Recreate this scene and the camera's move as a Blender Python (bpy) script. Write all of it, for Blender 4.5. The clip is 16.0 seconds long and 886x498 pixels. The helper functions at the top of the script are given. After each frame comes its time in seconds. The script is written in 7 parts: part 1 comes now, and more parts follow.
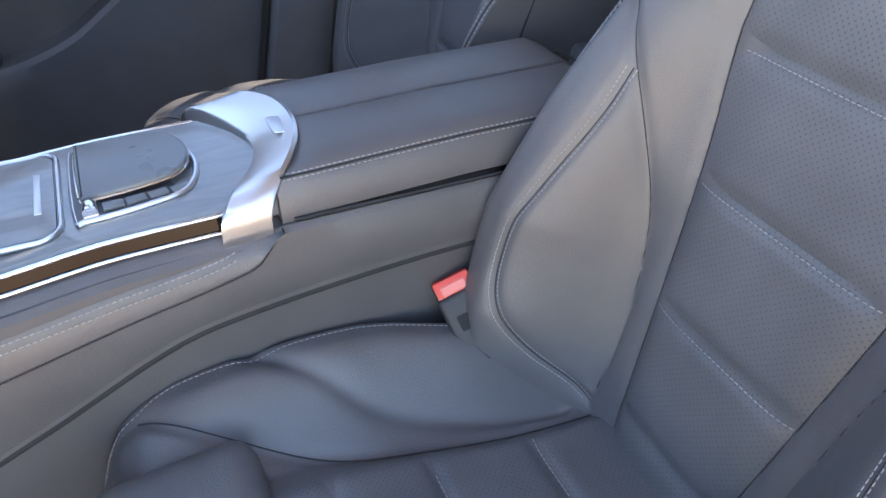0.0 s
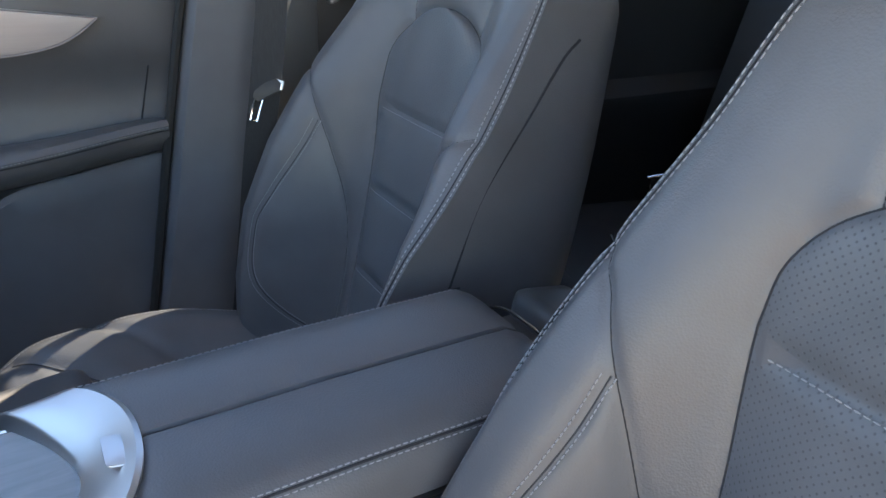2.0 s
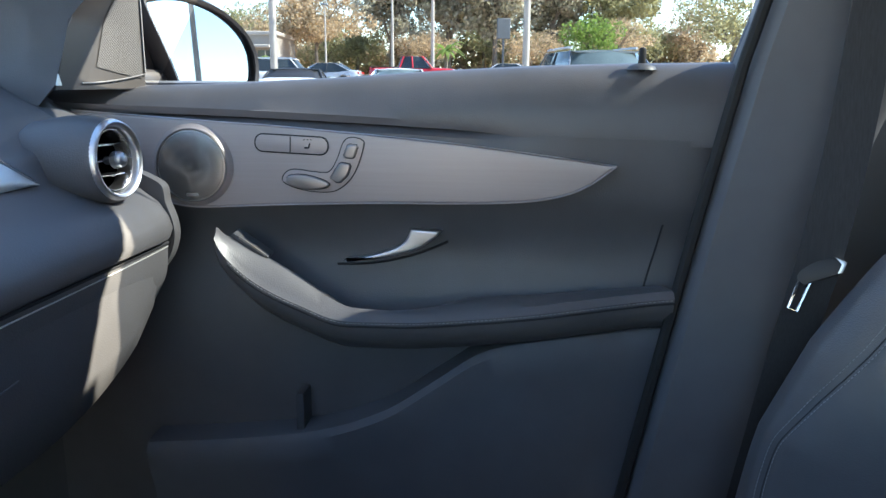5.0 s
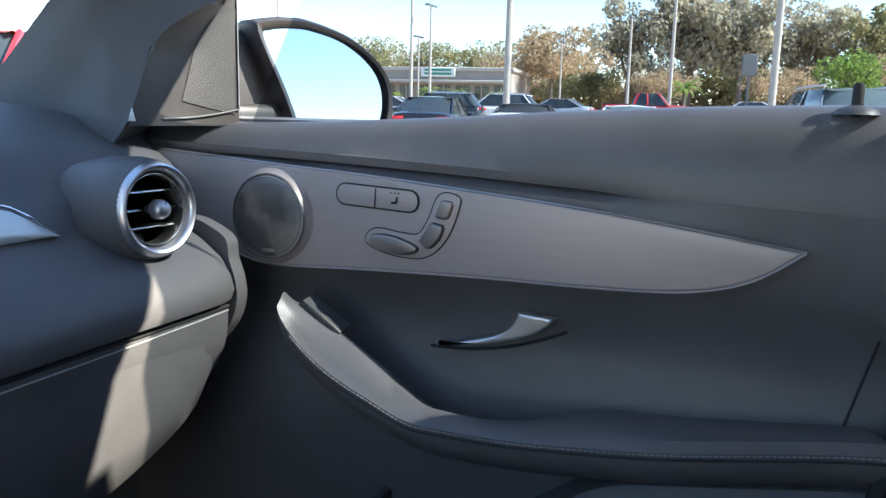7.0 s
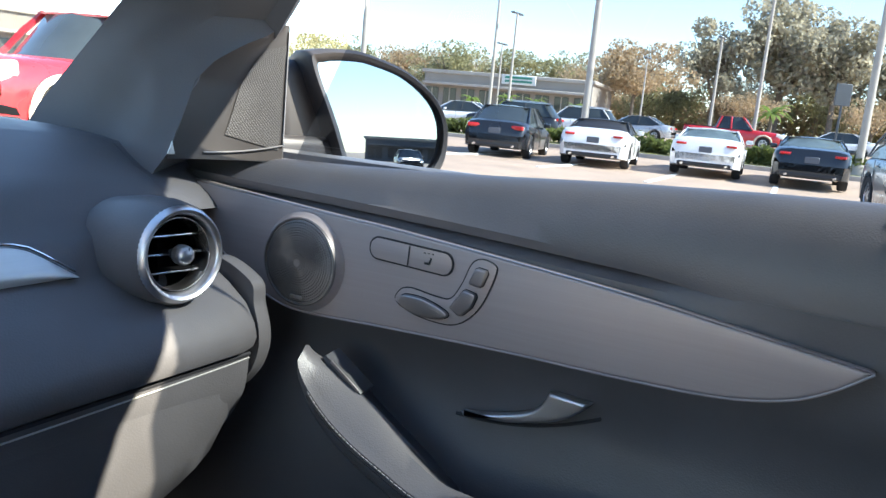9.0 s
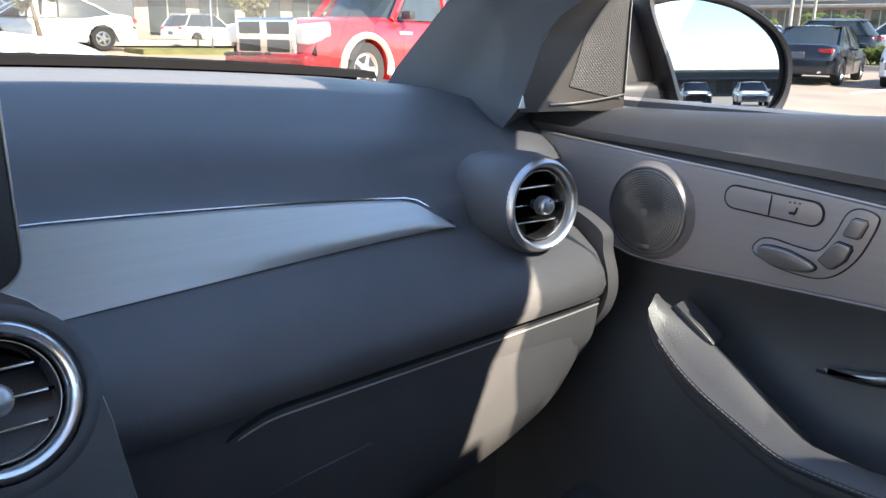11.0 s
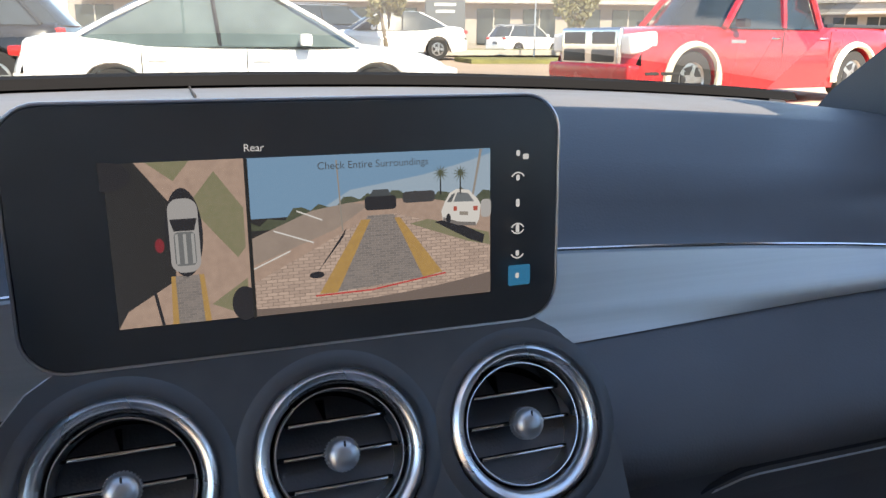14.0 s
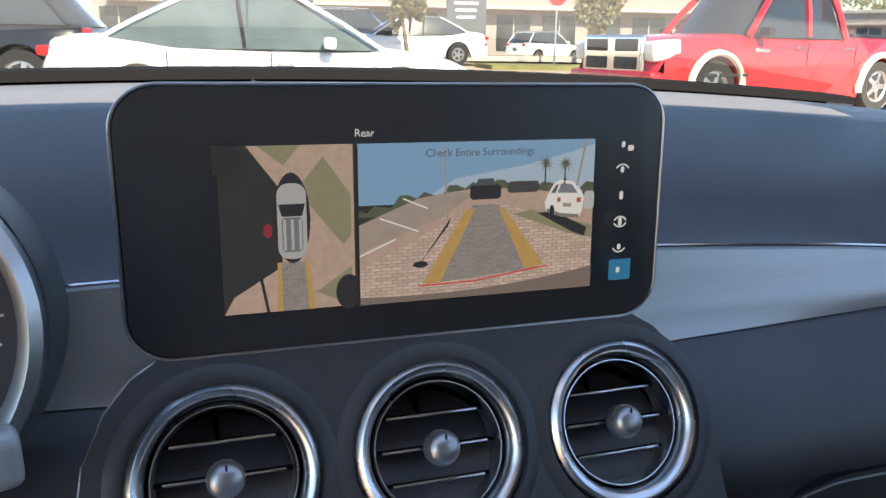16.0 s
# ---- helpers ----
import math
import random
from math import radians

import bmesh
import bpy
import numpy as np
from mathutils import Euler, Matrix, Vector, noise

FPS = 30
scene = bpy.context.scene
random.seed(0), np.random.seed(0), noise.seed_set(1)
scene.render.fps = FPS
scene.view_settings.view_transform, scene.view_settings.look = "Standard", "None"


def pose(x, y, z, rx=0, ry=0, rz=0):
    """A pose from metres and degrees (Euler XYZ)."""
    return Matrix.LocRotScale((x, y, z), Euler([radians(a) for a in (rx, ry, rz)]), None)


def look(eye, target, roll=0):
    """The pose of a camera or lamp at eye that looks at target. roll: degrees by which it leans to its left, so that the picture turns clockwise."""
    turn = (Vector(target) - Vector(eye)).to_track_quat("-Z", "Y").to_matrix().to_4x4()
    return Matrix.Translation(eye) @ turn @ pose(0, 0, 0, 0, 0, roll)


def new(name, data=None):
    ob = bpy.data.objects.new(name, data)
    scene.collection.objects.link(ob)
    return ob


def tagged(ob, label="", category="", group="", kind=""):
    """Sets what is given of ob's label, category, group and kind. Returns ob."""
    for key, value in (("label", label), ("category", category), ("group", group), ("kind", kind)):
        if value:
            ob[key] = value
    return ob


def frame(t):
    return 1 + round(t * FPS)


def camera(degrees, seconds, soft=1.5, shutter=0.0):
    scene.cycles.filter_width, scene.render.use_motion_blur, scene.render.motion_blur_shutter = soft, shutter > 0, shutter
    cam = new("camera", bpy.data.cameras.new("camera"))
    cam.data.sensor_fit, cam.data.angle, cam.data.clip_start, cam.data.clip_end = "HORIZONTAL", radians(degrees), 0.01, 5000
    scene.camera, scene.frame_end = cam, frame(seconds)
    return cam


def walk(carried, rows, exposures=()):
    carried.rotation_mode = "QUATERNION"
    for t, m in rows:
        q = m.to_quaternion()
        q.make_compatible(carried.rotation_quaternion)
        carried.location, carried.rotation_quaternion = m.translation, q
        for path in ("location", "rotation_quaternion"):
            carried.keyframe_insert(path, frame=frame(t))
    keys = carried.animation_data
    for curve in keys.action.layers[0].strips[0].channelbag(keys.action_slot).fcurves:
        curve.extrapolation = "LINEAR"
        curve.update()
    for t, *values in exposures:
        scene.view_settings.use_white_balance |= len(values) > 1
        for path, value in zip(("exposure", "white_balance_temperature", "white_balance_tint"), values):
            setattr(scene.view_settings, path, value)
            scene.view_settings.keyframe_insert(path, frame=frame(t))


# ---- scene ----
cam = camera(59.8, 16.0)
PATH = [
    (0, (-0.674, -0.328, 1.106), (0.801, -1.002, -0.064), 0.9),
    (0.5, (-0.621, -0.355, 1.11), (0.865, -1.084, -0.013), 0.8),
    (1, (-0.566, -0.384, 1.101), (0.905, -1.224, 0.038), 1.7),
    (1.5, (-0.522, -0.413, 1.107), (1.016, -1.294, 0.181), 1.6),
    (2, (-0.482, -0.434, 1.11), (1.107, -1.344, 0.304), 1.7),
    (2.5, (-0.437, -0.454, 1.125), (1.205, -1.371, 0.445), 1.7),
    (3, (-0.381, -0.467, 1.111), (1.384, -1.182, 0.501), 1.8),
    (3.5, (-0.324, -0.474, 1.094), (1.53, -0.958, 0.522), 1.2),
    (4, (-0.274, -0.469, 1.085), (1.631, -0.784, 0.564), 0.3),
    (4.3, (-0.242, -0.449, 1.08), (1.678, -0.658, 0.562), 1.0),
    (4.5, (-0.225, -0.433, 1.074), (1.706, -0.54, 0.565), 0.6),
    (5, (-0.216, -0.445, 1.06), (1.727, -0.246, 0.629), 0.4),
    (5.2, (-0.224, -0.433, 1.074), (1.71, -0.243, 0.602), -0.2),
    (7.3, (0.052, -0.541, 1.067), (1.856, 0.258, 0.739), 1.5),
    (7.5, (0.054, -0.551, 1.079), (1.861, 0.249, 0.772), 1.3),
    (7.8, (0.07, -0.556, 1.095), (1.881, 0.247, 0.822), 0.8),
    (8, (0.079, -0.553, 1.106), (1.892, 0.251, 0.844), 2.3),
    (8.2, (0.096, -0.545, 1.116), (1.905, 0.262, 0.842), 4.4),
    (10.3, (0.081, -0.506, 1.122), (1.634, 0.647, 0.611), 2.6),
    (10.5, (0.073, -0.5, 1.124), (1.57, 0.722, 0.607), 2.4),
    (11, (0.04, -0.476, 1.127), (1.321, 0.963, 0.589), 0.9),
    (11.5, (0.002, -0.452, 1.132), (1.066, 1.151, 0.586), -0.1),
    (12, (-0.03, -0.428, 1.134), (0.856, 1.279, 0.584), -0.5),
    (12.5, (-0.055, -0.414, 1.139), (0.67, 1.369, 0.593), -1.1),
    (13, (-0.069, -0.404, 1.14), (0.583, 1.408, 0.601), -0.6),
    (13.5, (-0.07, -0.395, 1.139), (0.57, 1.424, 0.607), 0.2),
    (14, (-0.063, -0.385, 1.139), (0.57, 1.438, 0.614), 0.3),
    (14.5, (-0.066, -0.377, 1.137), (0.56, 1.451, 0.619), 0.6),
    (15, (-0.071, -0.371, 1.138), (0.544, 1.462, 0.623), 1.0),
    (15.5, (-0.091, -0.364, 1.136), (0.512, 1.473, 0.622), 0.9),
    (16, (-0.105, -0.365, 1.129), (0.491, 1.474, 0.617), 1.0),
]
EXPOSURE = [
    (0, 4.6, 7900, 15), (1.0, 4.45, 7600, 10), (1.8, 4.3, 7500, 9), (2.5, 4.0, 7000, 6), (3.2, 3.95, 6700, 3), (4.0, 3.8, 6500, 3), (5.0, 3.65, 6500, 5),
    (7.5, 3.36, 6400, 6), (8.2, 3.36, 6400, 6), (10.5, 3.45, 6800, 9), (13.0, 3.1, 7200, 11), (16, 3.1, 7200, 11)]
walk(cam, [(t, look(eye, target, roll)) for t, eye, target, roll in PATH], EXPOSURE)

# ---- sky, sun ----
SUN_EL, SUN_AZ = 41.0, 9.5          # the sun stands behind the car, a little to its right
world = bpy.data.worlds.new("sky")
scene.world = world
world.use_nodes = True
wn = world.node_tree.nodes
sky = wn.new("ShaderNodeTexSky")
sky.sky_type = "NISHITA"
sky.sun_disc = False
sky.dust_density = 0.0
sky.ozone_density = 2.0
sky.sun_elevation = radians(SUN_EL)
sky.sun_rotation = radians(180 - SUN_AZ)
wn["Background"].inputs["Strength"].default_value = 0.061
world.node_tree.links.new(sky.outputs[0], wn["Background"].inputs["Color"])
sun_data = bpy.data.lights.new("sun", "SUN")
sun_data.energy, sun_data.angle, sun_data.color = 2.2, radians(0.5), (1.0, 0.92, 0.77)
sun = new("sun", sun_data)
sun_from = Vector((math.sin(radians(SUN_AZ)) * math.cos(radians(SUN_EL)), -math.cos(radians(SUN_AZ)) * math.cos(radians(SUN_EL)), math.sin(radians(SUN_EL))))
sun.matrix_world = look(sun_from * 40, (0, 0, 0))


# ---- materials ----
def material(name, color, rough=0.5, metal=0.0, vary=0.15, grain=0.0, grain_size=0.002, patch=0.08, bump=0.15, spec=0.5, coat=0.0):
    """A surface with slow stains (patch, metres) and a fine grain (metres) in colour, gloss and relief."""
    m = bpy.data.materials.new(name)
    m.use_nodes = True
    nt = m.node_tree
    n, l = nt.nodes, nt.links
    b = n["Principled BSDF"]
    tc = n.new("ShaderNodeTexCoord")
    slow = n.new("ShaderNodeTexNoise")
    slow.inputs["Scale"].default_value = 1.0 / patch
    slow.inputs["Detail"].default_value = 4
    l.new(tc.outputs["Object"], slow.inputs["Vector"])
    ramp = n.new("ShaderNodeMapRange")
    ramp.inputs[1].default_value, ramp.inputs[2].default_value = 0.3, 0.7
    ramp.inputs[3].default_value, ramp.inputs[4].default_value = 1 - vary, 1 + vary
    l.new(slow.outputs[0], ramp.inputs[0])
    mul = n.new("ShaderNodeVectorMath")
    mul.operation = "SCALE"
    mul.inputs[0].default_value = color
    l.new(ramp.outputs[0], mul.inputs["Scale"])
    l.new(mul.outputs[0], b.inputs["Base Color"])
    rr = n.new("ShaderNodeMapRange")
    rr.inputs[1].default_value, rr.inputs[2].default_value = 0.25, 0.75
    rr.inputs[3].default_value, rr.inputs[4].default_value = max(0.02, rough * 0.85), min(1, rough * 1.15)
    l.new(slow.outputs[0], rr.inputs[0])
    l.new(rr.outputs[0], b.inputs["Roughness"])
    b.inputs["Metallic"].default_value = metal
    b.inputs["Specular IOR Level"].default_value = spec
    b.inputs["Coat Weight"].default_value = coat
    if grain:
        v = n.new("ShaderNodeTexVoronoi")
        v.inputs["Scale"].default_value = 1.0 / grain_size
        l.new(tc.outputs["Object"], v.inputs["Vector"])
        bp = n.new("ShaderNodeBump")
        bp.inputs["Strength"].default_value = bump
        bp.inputs["Distance"].default_value = grain
        l.new(v.outputs["Distance"], bp.inputs["Height"])
        l.new(bp.outputs[0], b.inputs["Normal"])
    return m


def creased(m, size=0.014, depth=0.0012, strength=0.08):
    """Adds soft creases to a padded skin, over its grain."""
    n, l = m.node_tree.nodes, m.node_tree.links
    tc = n.new("ShaderNodeTexCoord")
    w = n.new("ShaderNodeTexNoise")
    w.inputs["Scale"].default_value, w.inputs["Detail"].default_value, w.inputs["Distortion"].default_value = 1.0 / size, 3, 0.6
    l.new(tc.outputs["Object"], w.inputs["Vector"])
    bp = n.new("ShaderNodeBump")
    bp.inputs["Strength"].default_value, bp.inputs["Distance"].default_value = strength, depth
    b = n["Principled BSDF"]
    l.new(w.outputs[0], bp.inputs["Height"])
    l.new(b.inputs["Normal"].links[0].from_socket, bp.inputs["Normal"])
    l.new(bp.outputs[0], b.inputs["Normal"])
    return m


def perforated(name, color, rough, spacing, dot=0.2):
    """Leather punched with small holes in a lattice."""
    m = material(name, color, rough, grain=0.0004, grain_size=0.0022, vary=0.12)
    n, l = m.node_tree.nodes, m.node_tree.links
    tc = n.new("ShaderNodeTexCoord")
    mp2 = n.new("ShaderNodeMapping")
    mp2.inputs["Rotation"].default_value = (0, 0, radians(45))
    l.new(tc.outputs["UV"], mp2.inputs["Vector"])
    v = n.new("ShaderNodeTexVoronoi")
    v.voronoi_dimensions = "2D"
    v.inputs["Randomness"].default_value = 0.16
    v.inputs["Scale"].default_value = 1.0 / spacing
    l.new(mp2.outputs[0], v.inputs["Vector"])
    mr = n.new("ShaderNodeMapRange")
    mr.inputs[1].default_value, mr.inputs[2].default_value = dot, dot + 0.16
    l.new(v.outputs["Distance"], mr.inputs[0])
    b = n["Principled BSDF"]
    src = b.inputs["Base Color"].links[0].from_socket
    mul = n.new("ShaderNodeVectorMath")
    mul.operation = "SCALE"
    l.new(src, mul.inputs[0])
    fl = n.new("ShaderNodeMapRange")
    fl.inputs[3].default_value, fl.inputs[4].default_value = 0.58, 1.0
    l.new(mr.outputs[0], fl.inputs[0])
    l.new(fl.outputs[0], mul.inputs["Scale"])
    l.new(mul.outputs[0], b.inputs["Base Color"])
    bp = n.new("ShaderNodeBump")
    bp.inputs["Strength"].default_value, bp.inputs["Distance"].default_value = 0.5, 0.0004
    old = b.inputs["Normal"].links[0].from_socket
    l.new(mr.outputs[0], bp.inputs["Height"])
    l.new(old, bp.inputs["Normal"])
    l.new(bp.outputs[0], b.inputs["Normal"])
    return m


def streaked(name, color_a, color_b, rough, axis, scale, metal=0.0, across=40, coat=0.0, wave=0.0):
    """Brushed metal or wood: noise drawn out along one axis."""
    m = bpy.data.materials.new(name)
    m.use_nodes = True
    n, l = m.node_tree.nodes, m.node_tree.links
    b = n["Principled BSDF"]
    tc = n.new("ShaderNodeTexCoord")
    mp = n.new("ShaderNodeMapping")
    sc = [scale * across] * 3
    sc[axis] = scale
    mp.inputs["Scale"].default_value = sc
    l.new(tc.outputs["Object"], mp.inputs["Vector"])
    no = n.new("ShaderNodeTexNoise")
    no.inputs["Scale"].default_value, no.inputs["Detail"].default_value, no.inputs["Roughness"].default_value = 1.0, 6, 0.65
    no.inputs["Distortion"].default_value = wave
    l.new(mp.outputs[0], no.inputs["Vector"])
    mx = n.new("ShaderNodeMix")
    mx.data_type = "RGBA"
    mx.inputs[6].default_value, mx.inputs[7].default_value = (*color_a, 1), (*color_b, 1)
    mr = n.new("ShaderNodeMapRange")
    mr.inputs[1].default_value, mr.inputs[2].default_value = 0.3, 0.7
    l.new(no.outputs[0], mr.inputs[0])
    l.new(mr.outputs[0], mx.inputs[0])
    l.new(mx.outputs[2], b.inputs["Base Color"])
    b.inputs["Roughness"].default_value, b.inputs["Metallic"].default_value = rough, metal
    b.inputs["Coat Weight"].default_value = coat
    bp = n.new("ShaderNodeBump")
    bp.inputs["Strength"].default_value, bp.inputs["Distance"].default_value = 0.15, 0.0004
    l.new(no.outputs[0], bp.inputs["Height"])
    l.new(bp.outputs[0], b.inputs["Normal"])
    return m


def plain(name, color, rough=0.5, metal=0.0, emit=0.0):
    m = bpy.data.materials.new(name)
    m.use_nodes = True
    b = m.node_tree.nodes["Principled BSDF"]
    b.inputs["Base Color"].default_value = (*color, 1)
    b.inputs["Roughness"].default_value, b.inputs["Metallic"].default_value = rough, metal
    if emit:
        b.inputs["Emission Color"].default_value = (*color, 1)
        b.inputs["Emission Strength"].default_value = emit
    return m


def glass(name, tint=(1, 1, 1), rough=0.0, gloss=1.0):
    m = bpy.data.materials.new(name)
    m.use_nodes = True
    n, l = m.node_tree.nodes, m.node_tree.links
    for x in list(n):
        if x.type == "BSDF_PRINCIPLED":
            n.remove(x)
    tr = n.new("ShaderNodeBsdfTransparent")
    tr.inputs[0].default_value = (*tint, 1)
    gl = n.new("ShaderNodeBsdfGlossy")
    gl.inputs["Roughness"].default_value = rough
    fr = n.new("ShaderNodeFresnel")
    fr.inputs[0].default_value = 1.45
    sc = n.new("ShaderNodeMath")
    sc.operation = "MULTIPLY"
    sc.inputs[1].default_value = gloss
    l.new(fr.outputs[0], sc.inputs[0])
    mx = n.new("ShaderNodeMixShader")
    l.new(sc.outputs[0], mx.inputs[0])
    l.new(tr.outputs[0], mx.inputs[1])
    l.new(gl.outputs[0], mx.inputs[2])
    l.new(mx.outputs[0], n["Material Output"].inputs[0])
    return m


LEATHER = creased(material("black leather", (0.111, 0.107, 0.113), 0.40, grain=0.0005, grain_size=0.0016, vary=0.10, bump=0.32), strength=0.05)
PERF = creased(perforated("punched leather", (0.112, 0.113, 0.122), 0.43, 0.0043, 0.07), strength=0.05)
PAD = material("dash vinyl", (0.103, 0.100, 0.105), 0.47, grain=0.0004, grain_size=0.0018, vary=0.1, bump=0.35)
PAD_TOP = material("dash top vinyl", (0.045, 0.047, 0.055), 0.55, grain=0.0004, grain_size=0.0018, vary=0.1, bump=0.3)
PLASTIC = material("black plastic", (0.075, 0.077, 0.085), 0.5, grain=0.0003, grain_size=0.0012, vary=0.12, bump=0.3)
TRIMGREY = material("dark grey trim plastic", (0.125, 0.128, 0.142), 0.6, grain=0.0003, grain_size=0.0014, vary=0.1, bump=0.3)
FABRIC = material("pillar cloth", (0.108, 0.110, 0.120), 0.85, grain=0.0004, grain_size=0.0015, vary=0.12, bump=0.4)
HEADLINER = material("headliner cloth", (0.58, 0.56, 0.53), 0.9, grain=0.0004, grain_size=0.0015, vary=0.05)
CARPET = material("black carpet", (0.018, 0.018, 0.02), 0.95, grain=0.002, grain_size=0.004, vary=0.25, bump=0.8)
GLOSS = material("satin black panel", (0.075, 0.075, 0.08), 0.38, vary=0.2, patch=0.05)
CHROME = material("polished chrome", (0.72, 0.72, 0.74), 0.14, 1.0, vary=0.05)
DARKCHROME = material("smoked chrome", (0.016, 0.014, 0.014), 0.12, 1.0, vary=0.1)
SATIN = material("satin silver", (0.62, 0.62, 0.64), 0.35, 1.0, vary=0.06, grain=0.0001, grain_size=0.0006, bump=0.1)
ALU = streaked("brushed aluminium", (0.62, 0.62, 0.60), (0.67, 0.67, 0.65), 0.42, 0, 6, metal=0.6, across=60)
INSERT = streaked("brushed door insert", (0.365, 0.318, 0.308), (0.395, 0.345, 0.335), 0.42, 1, 5, metal=0.3, across=60)
ASH = streaked("open-pore grey ash", (0.17, 0.18, 0.19), (0.24, 0.25, 0.265), 0.30, 1, 9, across=5, coat=0.5, wave=1.4)
RING = material("polished vent ring", (0.88, 0.88, 0.89), 0.28, 1.0, vary=0.08)
SOFT = material("soft-touch grey", (0.16, 0.17, 0.18), 0.3, vary=0.08)
STITCH = plain("pale thread", (0.34, 0.33, 0.34), 0.7)
SEAM = plain("dark seam", (0.022, 0.022, 0.026), 0.8)
RED = plain("red release button", (0.75, 0.07, 0.05), 0.4)
BUCKLE = material("matt black buckle plastic", (0.03, 0.028, 0.03), 0.5, vary=0.15)
KNOB = material("matt silver knob", (0.58, 0.58, 0.59), 0.42, 1.0, vary=0.06)
FRIT = material("black screen border", (0.006, 0.006, 0.007), 0.9, vary=0.1, spec=0.08)
RUBBER = plain("rubber", (0.02, 0.02, 0.021), 0.8)
WEBBING = streaked("belt webbing", (0.03, 0.031, 0.035), (0.05, 0.052, 0.057), 0.7, 2, 20, across=30)
MIRROR = plain("mirror silver", (0.40, 0.44, 0.48), 0.01, 1.0)
CLEAR = glass("clear glass", (0.93, 0.96, 0.95), 0.0, 0.5)
# tint is set to dim the bright sky, outdoor view and sun patches
DIMGLASS = glass("dimming side glass", (0.45, 0.492, 0.55), 0.0, 0.35)
# darker copy of the black trim: the rear cabin's shade is in its colour
REARSHADE = material("black rear trim darkened for shade", (0.030, 0.030, 0.033), 0.55, grain=0.0004, grain_size=0.0016, vary=0.15, bump=0.3)
DARKGLASS = glass("tinted glass", (0.14, 0.16, 0.17), 0.0, 1.0)


# ---- building helpers ----
def obj(name, verts, faces, mat, parent=None, label="", smooth=True, uv=None):
    me = bpy.data.meshes.new(name)
    me.from_pydata([tuple(v) for v in verts], [], [tuple(f) for f in faces])
    me.materials.append(mat)
    if uv is not None:
        lay = me.uv_layers.new(name="UVMap")
        for lp in me.loops:
            lay.data[lp.index].uv = uv[lp.vertex_index]
    me.update()
    if smooth:
        me.shade_smooth()
        me.set_sharp_from_angle(angle=radians(42))
    ob = new(name, me)
    if parent is not None:
        ob.parent = parent
    if label:
        ob["label"] = label
    return ob


def part(name, bm, mat, parent=None, label="", smooth=True):
    """One mesh object from a bmesh, under a thing or a part."""
    bmesh.ops.recalc_face_normals(bm, faces=bm.faces)
    me = bpy.data.meshes.new(name)
    bm.to_mesh(me)
    bm.free()
    me.materials.append(mat)
    if smooth:
        me.shade_smooth()
        me.set_sharp_from_angle(angle=radians(42))
    ob = new(name, me)
    if parent is not None:
        ob.parent = parent
    if label:
        ob["label"] = label
    return ob


def thing(name, label, category, group="", kind="", at=(0, 0, 0)):
    ob = new(name)
    ob.empty_display_size = 0.05
    ob.location = at
    return tagged(ob, label, category, group, kind)


def grid_faces(rows, cols, wrap=False):
    f = []
    for i in range(rows - 1):
        for j in range(cols if wrap else cols - 1):
            k = (j + 1) % cols
            f.append((i * cols + j, i * cols + k, (i + 1) * cols + k, (i + 1) * cols + j))
    return f


def loft(name, sections, mat, parent=None, label="", wrap=True, caps=True, smooth=True):
    """A skin over sections that all have the same number of points."""
    cols = len(sections[0])
    bm = bmesh.new()
    vs = [[bm.verts.new(p) for p in s] for s in sections]
    for a, b in zip(vs, vs[1:]):
        for j in range(cols if wrap else cols - 1):
            k = (j + 1) % cols
            try:
                bm.faces.new((a[j], a[k], b[k], b[j]))
            except ValueError:
                pass
    if caps and wrap:
        bm.faces.new(vs[0][::-1])
        bm.faces.new(vs[-1])
    bmesh.ops.remove_doubles(bm, verts=bm.verts, dist=1e-6)
    return part(name, bm, mat, parent, label, smooth)


def box_bm(sx, sy, sz, bevel=0.003, seg=2, m=None):
    bm = bmesh.new()
    bmesh.ops.create_cube(bm, size=1.0)
    bmesh.ops.scale(bm, vec=(sx, sy, sz), verts=bm.verts)
    if bevel:
        bmesh.ops.bevel(bm, geom=list(bm.edges), offset=bevel, segments=seg, affect="EDGES", profile=0.6)
    if m is not None:
        bmesh.ops.transform(bm, matrix=m, verts=bm.verts)
    return bm


def prism_bm(outline, depth, bevel=0.0, m=None, seg=2):
    """An outline in x, y, pushed up by depth in z, its edges eased."""
    bm = bmesh.new()
    vs = [bm.verts.new((x, y, 0)) for x, y in outline]
    f = bm.faces.new(vs)
    r = bmesh.ops.extrude_face_region(bm, geom=[f])
    top = [v for v in r["geom"] if isinstance(v, bmesh.types.BMVert)]
    bmesh.ops.translate(bm, vec=(0, 0, depth), verts=top)
    if bevel:
        tops = set(top)
        edges = [e for e in bm.edges if e.verts[0] in tops and e.verts[1] in tops]
        bmesh.ops.bevel(bm, geom=edges, offset=bevel, segments=seg, affect="EDGES", profile=0.6)
    if m is not None:
        bmesh.ops.transform(bm, matrix=m, verts=bm.verts)
    return bm


